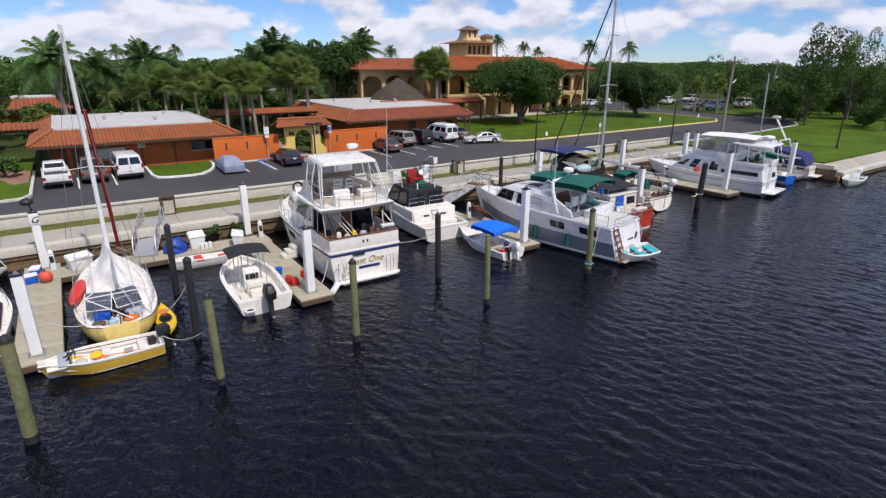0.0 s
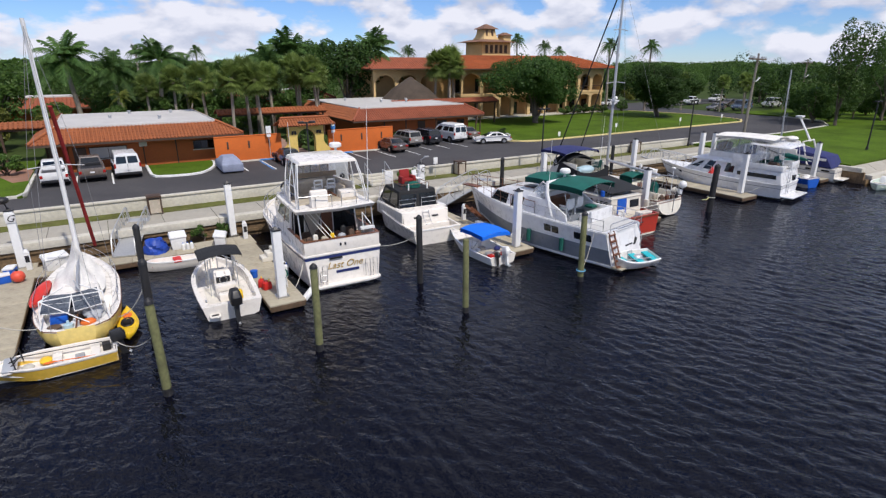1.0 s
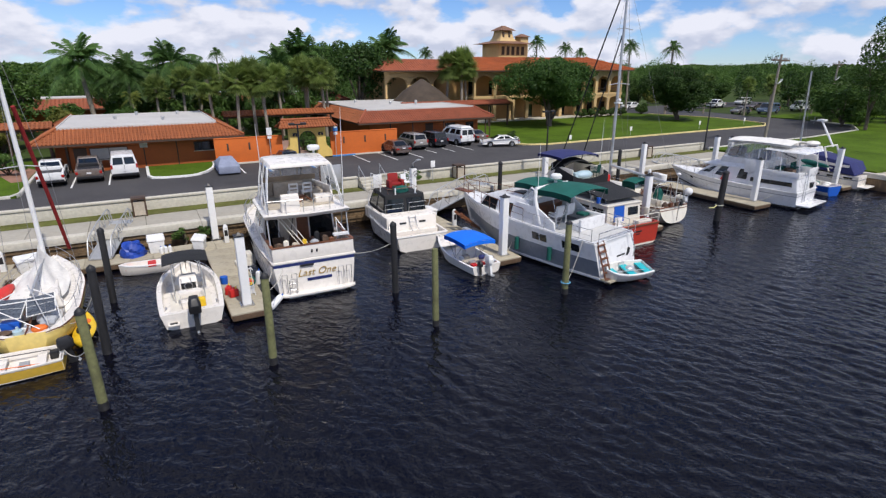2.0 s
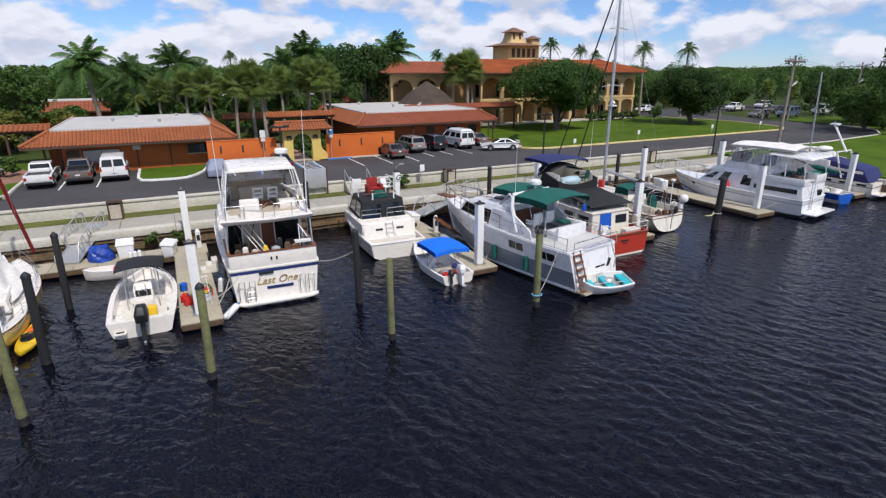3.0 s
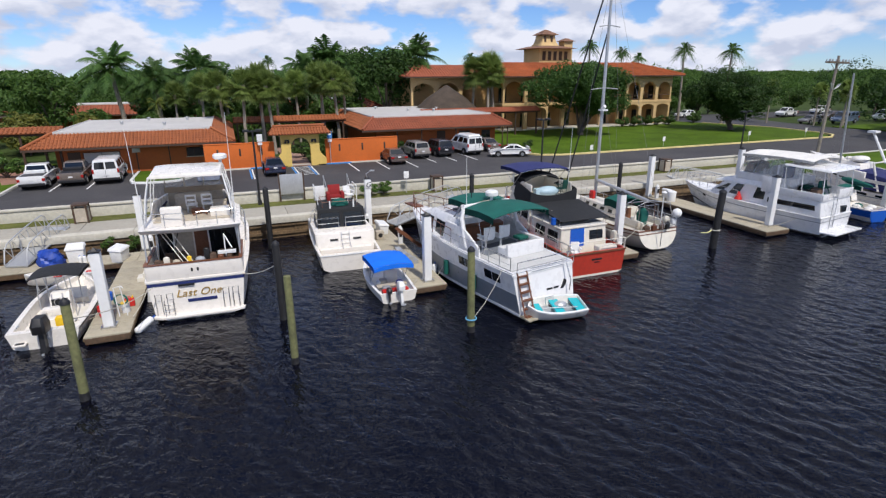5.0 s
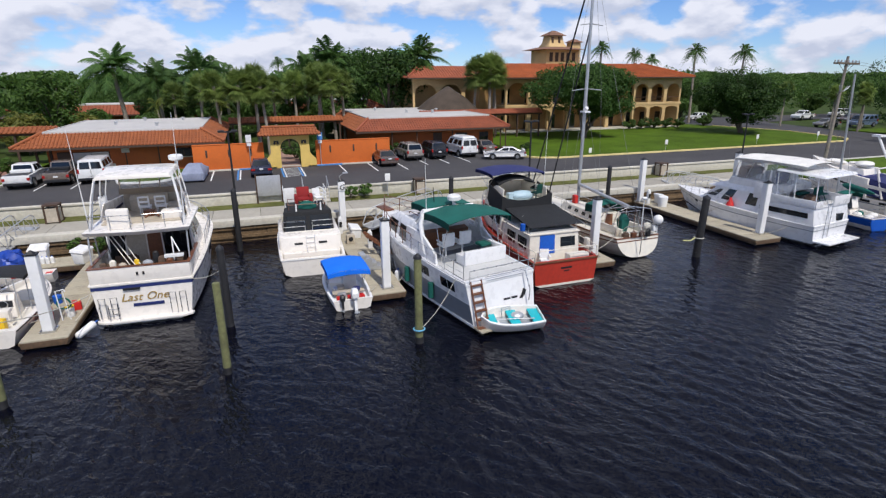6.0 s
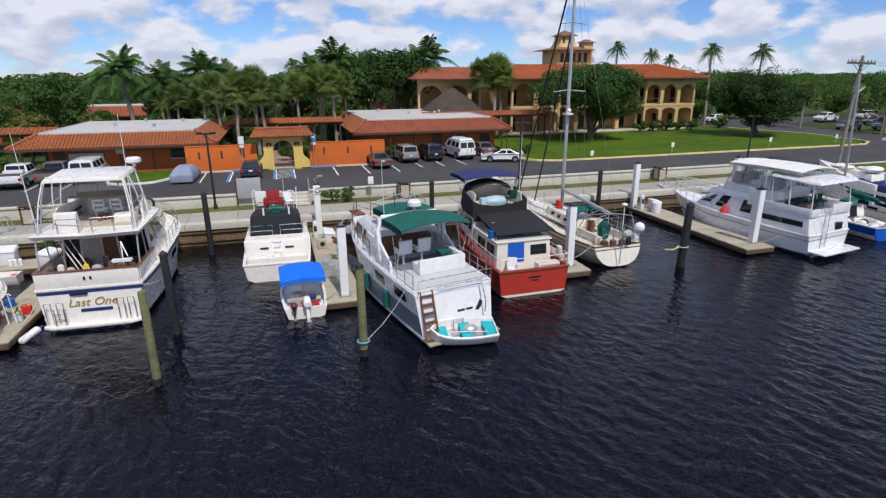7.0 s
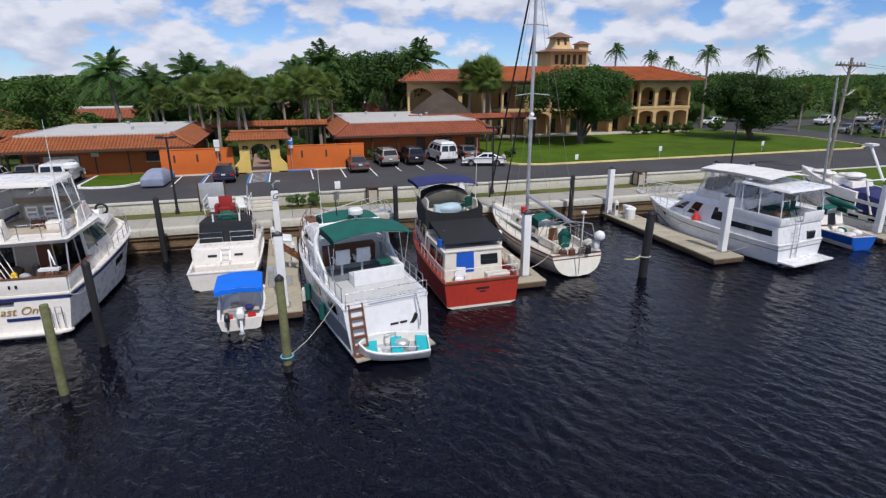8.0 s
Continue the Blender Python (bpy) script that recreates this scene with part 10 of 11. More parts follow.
def sedan(material, label, name="sedan"):
    body = [(0.02, 0.36), (0.0, 0.92), (1.0, 0.98), (3.3, 0.98), (4.5, 0.82), (4.75, 0.65), (4.75, 0.36)]
    cab = Cabin((0.95, 0.82, 0.82, 0.55, 3.6), (1.44, 0.62, 0.6, 1.25, 2.7))
    return vehicle(name, label, "car", body, material, (1.0, 3.8), 1.8, 0.33,
                   [("B", 0.06, 0.94, 0.1, 0.92), ("L", 0.12, 0.46, 0.15, 0.9), ("L", 0.5, 0.86, 0.15, 0.9), ("R", 0.12, 0.46, 0.15, 0.9), ("R", 0.5, 0.86, 0.15, 0.9), ("F", 0.06, 0.94, 0.1, 0.9)], cab, tail=(0.66, 0.84), tail_w=0.34)


def coupe(material, label):
    body = [(0.02, 0.34), (0.0, 0.88), (0.8, 0.92), (2.9, 0.9), (4.0, 0.72), (4.45, 0.52), (4.45, 0.34)]
    cab = Cabin((0.88, 0.76, 0.78, 0.35, 3.3), (1.28, 0.56, 0.56, 1.3, 2.3))
    v = vehicle("coupe", label, "car", body, material, (0.9, 3.55), 1.7, 0.31,
                [("B", 0.06, 0.94, 0.08, 0.92), ("L", 0.14, 0.48, 0.15, 0.88), ("L", 0.52, 0.88, 0.15, 0.88), ("R", 0.14, 0.48, 0.15, 0.88), ("R", 0.52, 0.88, 0.15, 0.88), ("F", 0.06, 0.94, 0.08, 0.92)], cab, tail=(0.62, 0.78), tail_w=0.4)
    part("spoiler", Geo().box(-0.68, 0.68, 0.05, 0.28, 1.02, 1.06).box(-0.6, -0.54, 0.1, 0.2, 0.88, 1.02).box(0.54, 0.6, 0.1, 0.2, 0.88, 1.02), material, v, "rear spoiler", bevel=0.01)
    return v


def van(material, label, raised=False):
    body = [(0.02, 0.42), (0.0, 1.25), (3.6, 1.25), (4.6, 1.1), (5.2, 0.95), (5.3, 0.42)]
    cab = Cabin((1.2, 0.98, 0.95, 0.02, 4.5), (2.02 if not raised else 2.05, 0.84, 0.8, 0.12, 3.5))
    v = vehicle("van", label, "van", body, material, (1.0, 4.2), 2.02, 0.37,
                [("B", 0.08, 0.47, 0.12, 0.8), ("B", 0.53, 0.92, 0.12, 0.8), ("L", 0.05, 0.28, 0.2, 0.82), ("L", 0.33, 0.58, 0.2, 0.82), ("L", 0.66, 0.9, 0.15, 0.8), ("R", 0.05, 0.28, 0.2, 0.82), ("R", 0.33, 0.58, 0.2, 0.82), ("R", 0.66, 0.9, 0.15, 0.8), ("F", 0.05, 0.95, 0.1, 0.9)], cab, "dark_bumper", tail=(0.95, 1.3), tail_w=0.14)
    if raised:
        part("raised_roof", Cabin((2.02, 0.8, 0.74, 0.2, 3.4), (2.28, 0.66, 0.55, 0.4, 2.9)).geo(), material, v, "raised conversion roof", bevel=0.07)
        part("roof_band", Geo().box(-0.84, 0.84, 0.12, 3.4, 2.0, 2.08), M_GREYHULL, v, "grey band under the raised roof", bevel=0.02)
        part("ladder", Geo().tube([(0.45, -0.06, 0.9), (0.45, -0.06, 2.0)], 0.02).tube([(0.75, -0.06, 0.9), (0.75, -0.06, 2.0)], 0.02), M_BLACK, v, "rear ladder")
    part("door_seam", Geo().box(-0.012, 0.012, -0.02, 0.02, 0.6, 1.25), M_BLACK, v, "rear door seam")
    return v


def park(v, x, y, turn=0.0):
    v.matrix_basis = pose(x, y, ROAD_Z, 0, 0, turn)
    return v


P_WHITE, P_BRONZE, P_SILVER, P_DARK = paint("white_car_paint", (0.78, 0.78, 0.77)), paint("bronze_car_paint", (0.10, 0.075, 0.065)), paint("silver_car_paint", (0.28, 0.26, 0.24)), paint("black_car_paint", (0.012, 0.013, 0.018))
P_BROWN, P_BLUE = paint("taupe_car_paint", (0.16, 0.13, 0.11)), paint("blue_grey_paint", (0.10, 0.14, 0.22))
park(pickup(P_WHITE, "white pickup truck parked nose-in beside the kerb"), -2.15, 50.8, 2)
park(pickup(P_BROWN, "taupe pickup truck with a dark bed cover, parked nose-in", False), 0.4, 51.4, 2)
park(van(P_WHITE, "white cargo van parked nose-in beside the pickup"), 2.95, 51.5, 2)
park(sedan(paint("navy_car_paint", (0.018, 0.024, 0.05)), "dark navy car parked in the accessible bay by the gate"), 16.45, 49.7, 0)
park(sedan(P_BRONZE, "bronze-brown sedan parked beside the orange wall"), 28.6, 51.7, 2)
park(suv(P_SILVER, "silver-grey suv parked by the low building"), 32.1, 54.6, 4)
park(suv(P_DARK, "black suv parked between the grey suv and white van"), 34.9, 54.9, 4)
park(van(P_WHITE, "white conversion van with a raised roof, parked nose-in", True), 38.4, 54.9, 4)
park(sedan(P_BROWN, "dark taupe sedan parked behind the white coupe"), 41.6, 56.6, 4)
park(coupe(P_WHITE, "small white coupe parked across the car park end"), 43.75, 52.35, 72)
M_COVER = mat("blue_grey_car_cover", (0.26, 0.29, 0.39), 0.85, vary=0.25, big=1.5, small=8, bump=0.4)
cov = sedan(M_COVER, "sedan hidden under a blue-grey fabric cover", "covered_car")
park(cov, 10.85, 49.5, -2)
cov.scale = (0.9, 0.9, 0.88)
part("cover", Geo().rings([[(-0.98, -0.16, 0.14), (0.98, -0.16, 0.14), (0.99, 4.8, 0.14), (-0.99, 4.8, 0.14)], [(-1.0, -0.18, 0.9), (1.0, -0.18, 0.9), (1.0, 4.82, 0.78), (-1.0, 4.82, 0.78)],
                           [(-0.88, 0.35, 1.12), (0.88, 0.35, 1.12), (0.86, 3.7, 1.05), (-0.86, 3.7, 1.05)], [(-0.6, 1.2, 1.52), (0.6, 1.2, 1.52), (0.6, 2.75, 1.5), (-0.6, 2.75, 1.5)]]), M_COVER, cov, "loose fabric cover", bevel=0.1, smooth=80)
far = [(pickup(P_WHITE, "white pickup truck far off on the road"), 124, 82, 100), (van(P_BLUE, "blue-grey passenger van parked far off"), 118, 66, 95), (sedan(P_SILVER, "pale car parked far off under trees"), 112, 68, 95),
       (van(P_WHITE, "white van parked far off"), 131, 67, 95), (sedan(P_BRONZE, "dark car parked far off under trees"), 126, 74, 95), (suv(P_WHITE, "white suv parked far off"), 137, 84, 95), (sedan(P_WHITE, "white car parked far off beside the clubhouse"), 103, 88, 95)]
for v, x, y, a in far:
    park(v, x, y, a)

# ---- quay furniture ----
def lamp_post(x, y, z, h=5.2):
    p = thing("lamp_post", pose(x, y, z), "slim black lamp post with a small box head", "lamp post", "quay lamp posts")
    part("base", Geo().cyl((0, 0, 0), (0, 0, 0.35), 0.16, 0.12, 12), M_BLACK, p)
    part("pole", Geo().cyl((0, 0, 0.3), (0, 0, h), 0.085, 0.06, 10), M_BLACK, p)
    part("arm", Geo().box(-0.32, 0.32, -0.04, 0.04, h - 0.12, h - 0.02), M_BLACK, p)
    for s in (-1, 1):
        part("lamp_head", Geo().box(s * 0.42 - 0.2, s * 0.42 + 0.2, -0.16, 0.16, h - 0.1, h + 0.05), M_BLACK, p, "flat black lamp head", bevel=0.02)
    return p


for x, y, z in ((14.45, 39.1, 1.42), (37.35, 39.15, 1.42), (60.1, 39.2, 1.42), (73.6, 26.4, 1.58), (-9.0, 39.1, 1.42)):
    lamp_post(x, y, z)


def litter_bin(x, y):
    b = thing("litter_bin", pose(x, y, PROM_Z), "square litter bin with tan panels in a brown frame", "litter bin", "litter bins")
    for s in (-1, 1):
        for t in (-1, 1):
            part("corner_post", Geo().box(s * 0.36 - 0.05, s * 0.36 + 0.05, t * 0.36 - 0.05, t * 0.36 + 0.05, 0, 1.1), M_BROWN, b)
    for k in range(4):
        part("panel", Geo().box(-0.31, 0.31, -0.37, -0.33, 0.08, 0.95).moved(pose(0, 0, 0, 0, 0, 90 * k)), M_BEIGE, b, "tan pebbled panel")
    part("lid", Geo().box(-0.43, 0.43, -0.43, 0.43, 1.1, 1.2), M_BROWN, b, "dark brown lid", bevel=0.02)
    return b


for x, y in ((3.75, 38.4), (27.8, 39.0), (50.6, 39.0)):
    litter_bin(x, y)

st = thing("steps", pose(19.95, 39.8, PROM_Z), "white concrete steps down from the road to the promenade", "steps")
for k in range(4):
    part("step", Geo().box(-0.93, 0.93, -1.5 + 0.36 * k, -0.1, 0.02 + 0.19 * k, 0.19 * (k + 1)), M_CAPCON, st, bevel=0.015)
for s in (-1, 1):
    part("handrail", Geo().tube([(s * 0.88, -1.5, 0.1), (s * 0.88, -1.5, 1.0), (s * 0.88, -0.2, 1.7), (s * 0.88, -0.2, 0.8)], 0.025), M_ALU, st, "grey tube handrail")
sb = thing("notice_board", pose(16.75, 39.35, PROM_Z), "grey metal notice board on two posts, seen from behind", "notice board")
part("board", Geo().box(-0.85, 0.85, -0.03, 0.03, 0.55, 2.0), M_ALU, sb, "plain grey sheet", bevel=0.01)
for s in (-1, 1):
    part("post", Geo().box(s * 0.85 - 0.05, s * 0.85 + 0.05, -0.05, 0.05, 0, 2.1), M_BROWN, sb)
for x, y, z, h in ((25.3, 39.0, PROM_Z, 1.5), (62.6, 52.4, LAWN_Z, 1.0), (52.2, 52.6, LAWN_Z, 0.45), (77.5, 53.0, LAWN_Z, 1.0), (88.5, 53.2, LAWN_Z, 1.0), (101, 49.3, LAWN_Z, 0.9)):
    sp = thing("sign_post", pose(x, y, z), "small white sign on a short post", "sign", "small white signs")
    part("post", Geo().cyl((0, 0, 0), (0, 0, h), 0.03, 0.03, 6), M_ALU, sp)
    part("plate", Geo().box(-0.2, 0.2, -0.05, -0.03, h - 0.35, h + 0.2), M_WHITEPL, sp, "plain white plate", bevel=0.01)
for x in (22.3, 15.6):
    sp = thing("parking_sign", pose(x, 55.0, 1.6), "blue and white accessible parking sign on a post", "sign", "accessible parking signs")
    part("post", Geo().cyl((0, 0, 0), (0, 0, 3.1), 0.035, 0.035, 6), M_ALU, sp)
    part("plate", Geo().box(-0.25, 0.25, -0.06, -0.035, 2.5, 3.2), M_WHITEPL if x < 20 else M_BLUEPAINT, sp, "sign plate")
    part("symbol", Geo().box(-0.17, 0.17, -0.075, -0.06, 2.85, 3.12), M_WHITEPL, sp, "white square symbol")
    part("small_plate", Geo().box(-0.2, 0.2, -0.06, -0.035, 2.15, 2.42), M_WHITEPL, sp, "small white plate")


def gangway(x0, y0, z0, x1, y1, z1, w=1.15, label="grey aluminium gangway with arched truss rails"):
    """From the quay end down to the float."""
    a, b = Vector((x0, y0, z0)), Vector((x1, y1, z1))
    g = thing("gangway", pose(0, 0, 0), label, "gangway", "dock gangways")
    d = (b - a)
    side = Vector((-d.y, d.x, 0)).normalized() * (w / 2)
    up = Vector((0, 0, 1))
    part("deck", Geo().rings([[a - side, a + side, b + side, b - side], [p + up * 0.07 for p in (a - side, a + side, b + side, b - side)]]), M_ALU, g, "grey ribbed deck")
    n = 5
    for s in (-1, 1):
        o = side * s
        part("bottom_chord", Geo().tube([a + o + up * 0.1, b + o + up * 0.1], 0.04), M_ALU, g)
        part("top_rail", Geo().tube([a + o + up * 0.15, a.lerp(b, 0.06) + o + up * 0.85] + [a.lerp(b, k / 8) + o + up * (1.0 + 0.12 * math.sin(math.pi * k / 8)) for k in range(1, 8)] + [a.lerp(b, 0.94) + o + up * 0.85, b + o + up * 0.15], 0.035), M_ALU, g, "arched top rail")
        for k in range(1, n + 1):
            t0, t1 = (k - 0.5) / (n + 0.5), k / (n + 0.5)
            part("upright", Geo().cyl(a.lerp(b, t0) + o + up * 0.1, a.lerp(b, t0) + o + up * 1.0, 0.025, 0.025, 6), M_ALU, g)
            part("brace", Geo().cyl(a.lerp(b, t0) + o + up * 0.1, a.lerp(b, min(t1 + 0.05, 0.95)) + o + up * 1.0, 0.02, 0.02, 6), M_ALU, g)
    return g


gangway(2.75, 37.2, 1.45, 1.55, 33.0, 0.46)
gangway(28.4, 36.0, 1.45, 22.6, 33.8, 0.46)
gangway(48.6, 36.2, 1.45, 53.6, 34.2, 0.46)
gangway(-12.0, 36.6, 1.45, -5.0, 34.2, 0.46)


def dock_box(x, y, z, turn=0, w=1.1, d=0.65, h=0.72):
    b = thing("dock_box", pose(x, y, z, 0, 0, turn), "white fibreglass dock box with a sloping lid", "dock box", "white dock boxes")
    part("body", Geo().rings([[(-w / 2 + 0.06, -d / 2 + 0.05, 0), (w / 2 - 0.06, -d / 2 + 0.05, 0), (w / 2 - 0.06, d / 2 - 0.05, 0), (-w / 2 + 0.06, d / 2 - 0.05, 0)],
                              [(-w / 2, -d / 2, h * 0.72), (w / 2, -d / 2, h * 0.72), (w / 2, d / 2, h * 0.8), (-w / 2, d / 2, h * 0.8)]]), M_WHITEPL, b, bevel=0.04)
    part("lid", Geo().rings([[(-w / 2 - 0.05, -d / 2 - 0.05, h * 0.72), (w / 2 + 0.05, -d / 2 - 0.05, h * 0.72), (w / 2 + 0.05, d / 2 + 0.05, h * 0.82), (-w / 2 - 0.05, d / 2 + 0.05, h * 0.82)],
                             [(-w / 2, -d / 2, h * 0.86), (w / 2, -d / 2, h * 0.86), (w / 2, d / 2, h), (-w / 2, d / 2, h)]]), M_WHITEPL, b, "white lid", bevel=0.03)
    return b


D0 = 0.43
for x, y, a, w, h in ((4.35, 33.1, 0, 0.85, 1.0), (6.55, 32.4, 75, 1.05, 0.85), (-1.55, 32.9, 20, 1.1, 0.85), (21.5, 32.3, 90, 1.2, 0.75), (46.0, 33.4, 80, 0.9, 0.75), (33.4, 32.6, 90, 1.1, 0.75)):
    dock_box(x, y, D0, a, w, 0.62, h)
for x, y, c, lab in ((3.15, 32.95, mat("blue_tarpaulin", (0.012, 0.055, 0.36), 0.45, vary=0.25, bump=0.2), "crumpled deep blue tarpaulin bundle on the dock"), ):
    t = thing("tarpaulin", pose(x, y, D0), lab, "tarpaulin")
    rows = []
    for i in range(9):
        a = i / 8 * math.pi / 2
        rows.append([((0.6 * math.cos(a) ** 0.6 + 0.03) * math.cos(q) * (1 + 0.16 * math.sin(5 * q + 2.1 * i)), (0.42 * math.cos(a) ** 0.6 + 0.03) * math.sin(q) * (1 + 0.18 * math.cos(4 * q + 1.7 * i)), 0.85 * math.sin(a) * (1 + 0.22 * math.sin(3 * q + i) * math.cos(a))) for q in (2 * math.pi * k / 20 for k in range(20))])
    part("sheet", Geo().rings(rows), c, t, smooth=25)


for x, y in ((4.55, 32.72), (4.78, 32.7), (5.0, 32.74)):
    t = thing("water_jug", pose(x, y, D0), "white plastic water jug on the dock", "jug", "white water jugs")
    part("body", Geo().cyl((0, 0, 0), (0, 0, 0.3), 0.1, 0.1, 12).cyl((0, 0, 0.3), (0, 0, 0.38), 0.1, 0.04, 12), M_WHITEPL, t, smooth=50)
    part("cap", Geo().cyl((0, 0, 0.38), (0, 0, 0.42), 0.035, 0.035, 8), M_BLUEPL, t, "blue cap")


def power_post(x, y):
    p = thing("power_pedestal", pose(x, y, D0), "slim white dock power pedestal", "power pedestal", "dock power pedestals")
    part("column", Geo().box(-0.13, 0.13, -0.1, 0.1, 0, 0.95), M_WHITEPL, p, bevel=0.03)
    part("hood", Geo().cyl((0, 0, 0.95), (0, 0, 1.12), 0.15, 0.08, 10), M_WHITEPL, p, "rounded lamp hood")
    part("socket_panel", Geo().box(-0.09, 0.09, -0.125, -0.1, 0.45, 0.8), M_BLACK, p, "dark socket panel")
    return p


for x, y in ((8.1, 33.0), (21.9, 29.5), (45.0, 33.6), (-2.75, 33.4), (33.8, 28.5), (20.75, 33.2), (58.9, 31)):
    power_post(x, y)


def drum(name, x, y, z, r, h, material, label, lid=None):
    d = thing(name, pose(x, y, z), label, name.replace("_", " "))
    part("shell", Geo().cyl((0, 0, 0), (0, 0, h), r * 0.92, r, 14), material, d, bevel=0.01)
    if lid:
        part("lid", Geo().cyl((0, 0, h), (0, 0, h + 0.05), r * 1.05, r * 1.02, 14), lid, d, "coloured lid")
    return d


drum("bucket", 7.95, 24.4, D0, 0.17, 0.42, M_WHITEPL, "white bucket with a yellow lid on the dock", M_YELPL)
drum("bucket", 45.4, 32.4, D0, 0.35, 0.75, M_WHITEPL, "round white tub on the dock")
drum("bucket", 7.0, 26.2, D0, 0.18, 0.36, M_BLUEPL, "blue plastic bucket on the dock")
for x, y, a in ((7.15, 24.3, 20), (7.0, 24.75, 70), (8.0, 25.1, 10)):
    f = thing("fuel_can", pose(x, y, D0, 0, 0, a), "red plastic fuel can on the dock", "fuel can", "red fuel cans")
    part("tank", Geo().box(-0.2, 0.2, -0.13, 0.13, 0, 0.36), M_RED, f, bevel=0.05)
    part("spout", Geo().cyl((0.1, 0, 0.34), (0.16, 0, 0.46), 0.035, 0.03, 8), M_YELPL, f, "yellow spout")
    part("grip", Geo().tube([(-0.14, 0, 0.36), (-0.12, 0, 0.43), (0.04, 0, 0.43), (0.06, 0, 0.36)], 0.02), M_RED, f)
bu = thing("buoy", pose(-3.05, 31.6, D0), "round orange-red mooring buoy on the dock", "buoy")
part("float", Geo().ball((0, 0, 0.3), 0.3, 0.3, 0.3, 14, 10), mat("faded_red_vinyl", (0.72, 0.09, 0.05), 0.5, vary=0.15, bump=0.05), bu, smooth=80)
part("eye", Geo().cyl((0, 0, 0.58), (0, 0, 0.68), 0.05, 0.04, 8), M_BLACK, bu)
for x, y, a, m_, lab in ((-3.75, 31.9, 10, M_BLUEPL, "blue cool box with a white lid on the dock"), (-3.5, 33.0, 80, M_BLUEPL, "blue plastic crate on the dock")):
    c = thing("cool_box", pose(x, y, D0, 0, 0, a), lab, "cool box")
    part("body", Geo().box(-0.35, 0.35, -0.22, 0.22, 0, 0.36), m_, c, bevel=0.03)
    part("lid", Geo().box(-0.36, 0.36, -0.23, 0.23, 0.36, 0.45), M_WHITEPL, c, "white lid", bevel=0.02)
for x, y, a in ((8.75, 23.1, 30), (8.65, 26.5, 0), (20.3, 25.5, 5), (22.25, 24.6, 0)):
    f = thing("fender", pose(x, y, 0.25, 0, 62 if a == 30 else 8, a), "white cylindrical boat fender at the dock edge", "fender", "boat fenders")
    part("cushion", Geo().cyl((0, 0, -0.3), (0, 0, 0.3), 0.15, 0.15, 12).ball((0, 0, 0.3), 0.15, 0.15, 0.15, 12, 6).ball((0, 0, -0.3), 0.15, 0.15, 0.15, 12, 6), M_WHITEPL, f, smooth=60)
    part("eye", Geo().cyl((0, 0, 0.44), (0, 0, 0.54), 0.03, 0.03, 6), M_BLUEPL, f)


def boarding_steps(x, y, turn, n=4, material=None):
    s = thing("boarding_steps", pose(x, y, D0, 0, 0, turn), "pale moulded boarding steps on the dock", "steps", "boarding steps")
    for k in range(n):
        part("step", Geo().box(-0.35, 0.35, 0.28 * k, 0.28 * n, 0.22 * k, 0.22 * (k + 1)), material or M_OFFWHITE, s, bevel=0.02)
    return s


boarding_steps(21.75, 26.0, -90 + 180, 4, M_ALU)
boarding_steps(7.9, 28.5, -90, 3)
ws = thing("boarding_steps", pose(22.15, 28.2, D0, 0, 0, 90), "brown wooden boarding steps leaning at the dock edge", "steps", "boarding steps")
for sx in (-0.35, 0.35):
    part("stringer", Geo().slab([(-0.9, 0.0), (0.7, 1.35), (0.85, 1.25), (-0.7, 0.0)], sx - 0.03, sx + 0.03, "x"), M_TEAK, ws)
for k in range(4):
    part("tread", Geo().box(-0.33, 0.33, -0.62 + 0.36 * k, -0.36 + 0.36 * k, 0.18 + 0.3 * k, 0.22 + 0.3 * k), M_TEAK, ws, bevel=0.01)
pb = thing("power_box", pose(20.98, 30.9, D0), "beige dock power box with a round dark socket", "power box")
part("housing", Geo().box(-0.25, 0.25, -0.2, 0.2, 0.0, 0.55), M_BEIGE, pb, bevel=0.04)
part("socket", Geo().cyl((0, -0.23, 0.3), (0, -0.19, 0.3), 0.14, 0.14, 12), M_BLACK, pb, "round dark socket")


def rope(name, pts, material=None, label="pale dock line between boat and dock", r=0.018):
    o = thing(name, pose(*pts[0]), label, "rope", "dock lines")
    p0 = Vector(pts[0])
    part("line", Geo().tube([Vector(p) - p0 for p in pts], r, 5), material or M_ROPE, o)
    return o


def slack(a, b, sag, n=8):
    a, b = Vector(a), Vector(b)
    return [a.lerp(b, k / n) - Vector((0, 0, sag * 4 * (k / n) * (1 - k / n))) for k in range(n + 1)]


for a, b, s in (((9.0, 24.2, 1.6), (8.3, 23.6, 0.5), 0.15), ((6.4, 23.4, 0.75), (6.9, 24.6, 0.45), 0.1), ((7.55, 18.15, 2.9), (9.3, 23.4, 1.75), 0.25), ((14.3, 22.1, 2.6), (12.7, 23.9, 1.75), 0.2), ((2.1, 22.0, 2.6), (1.0, 23.2, 1.0), 0.3), ((2.15, 17.95, 2.4), (0.8, 21.8, 0.6), 0.4),
                ((23.4, 24.4, 1.9), (22.1, 23.6, 0.45), 0.1), ((47.6, 23.0, 1.4), (46.5, 24.0, 0.45), 0.12), ((46.6, 27.5, 1.8), (46.3, 29.5, 0.45), 0.15), ((31.9, 22.0, 1.4), (32.6, 23.6, 0.45), 0.1), ((35.0, 24.2, 1.3), (34.0, 24.6, 0.45), 0.1), ((20.4, 22.5, 0.6), (20.9, 23.4, 0.45), 0.05), ((-3.3, 23.2, 2.0), (-1.7, 23.6, 1.0), 0.2)):
    rope("dock_line", slack(a, b, s))
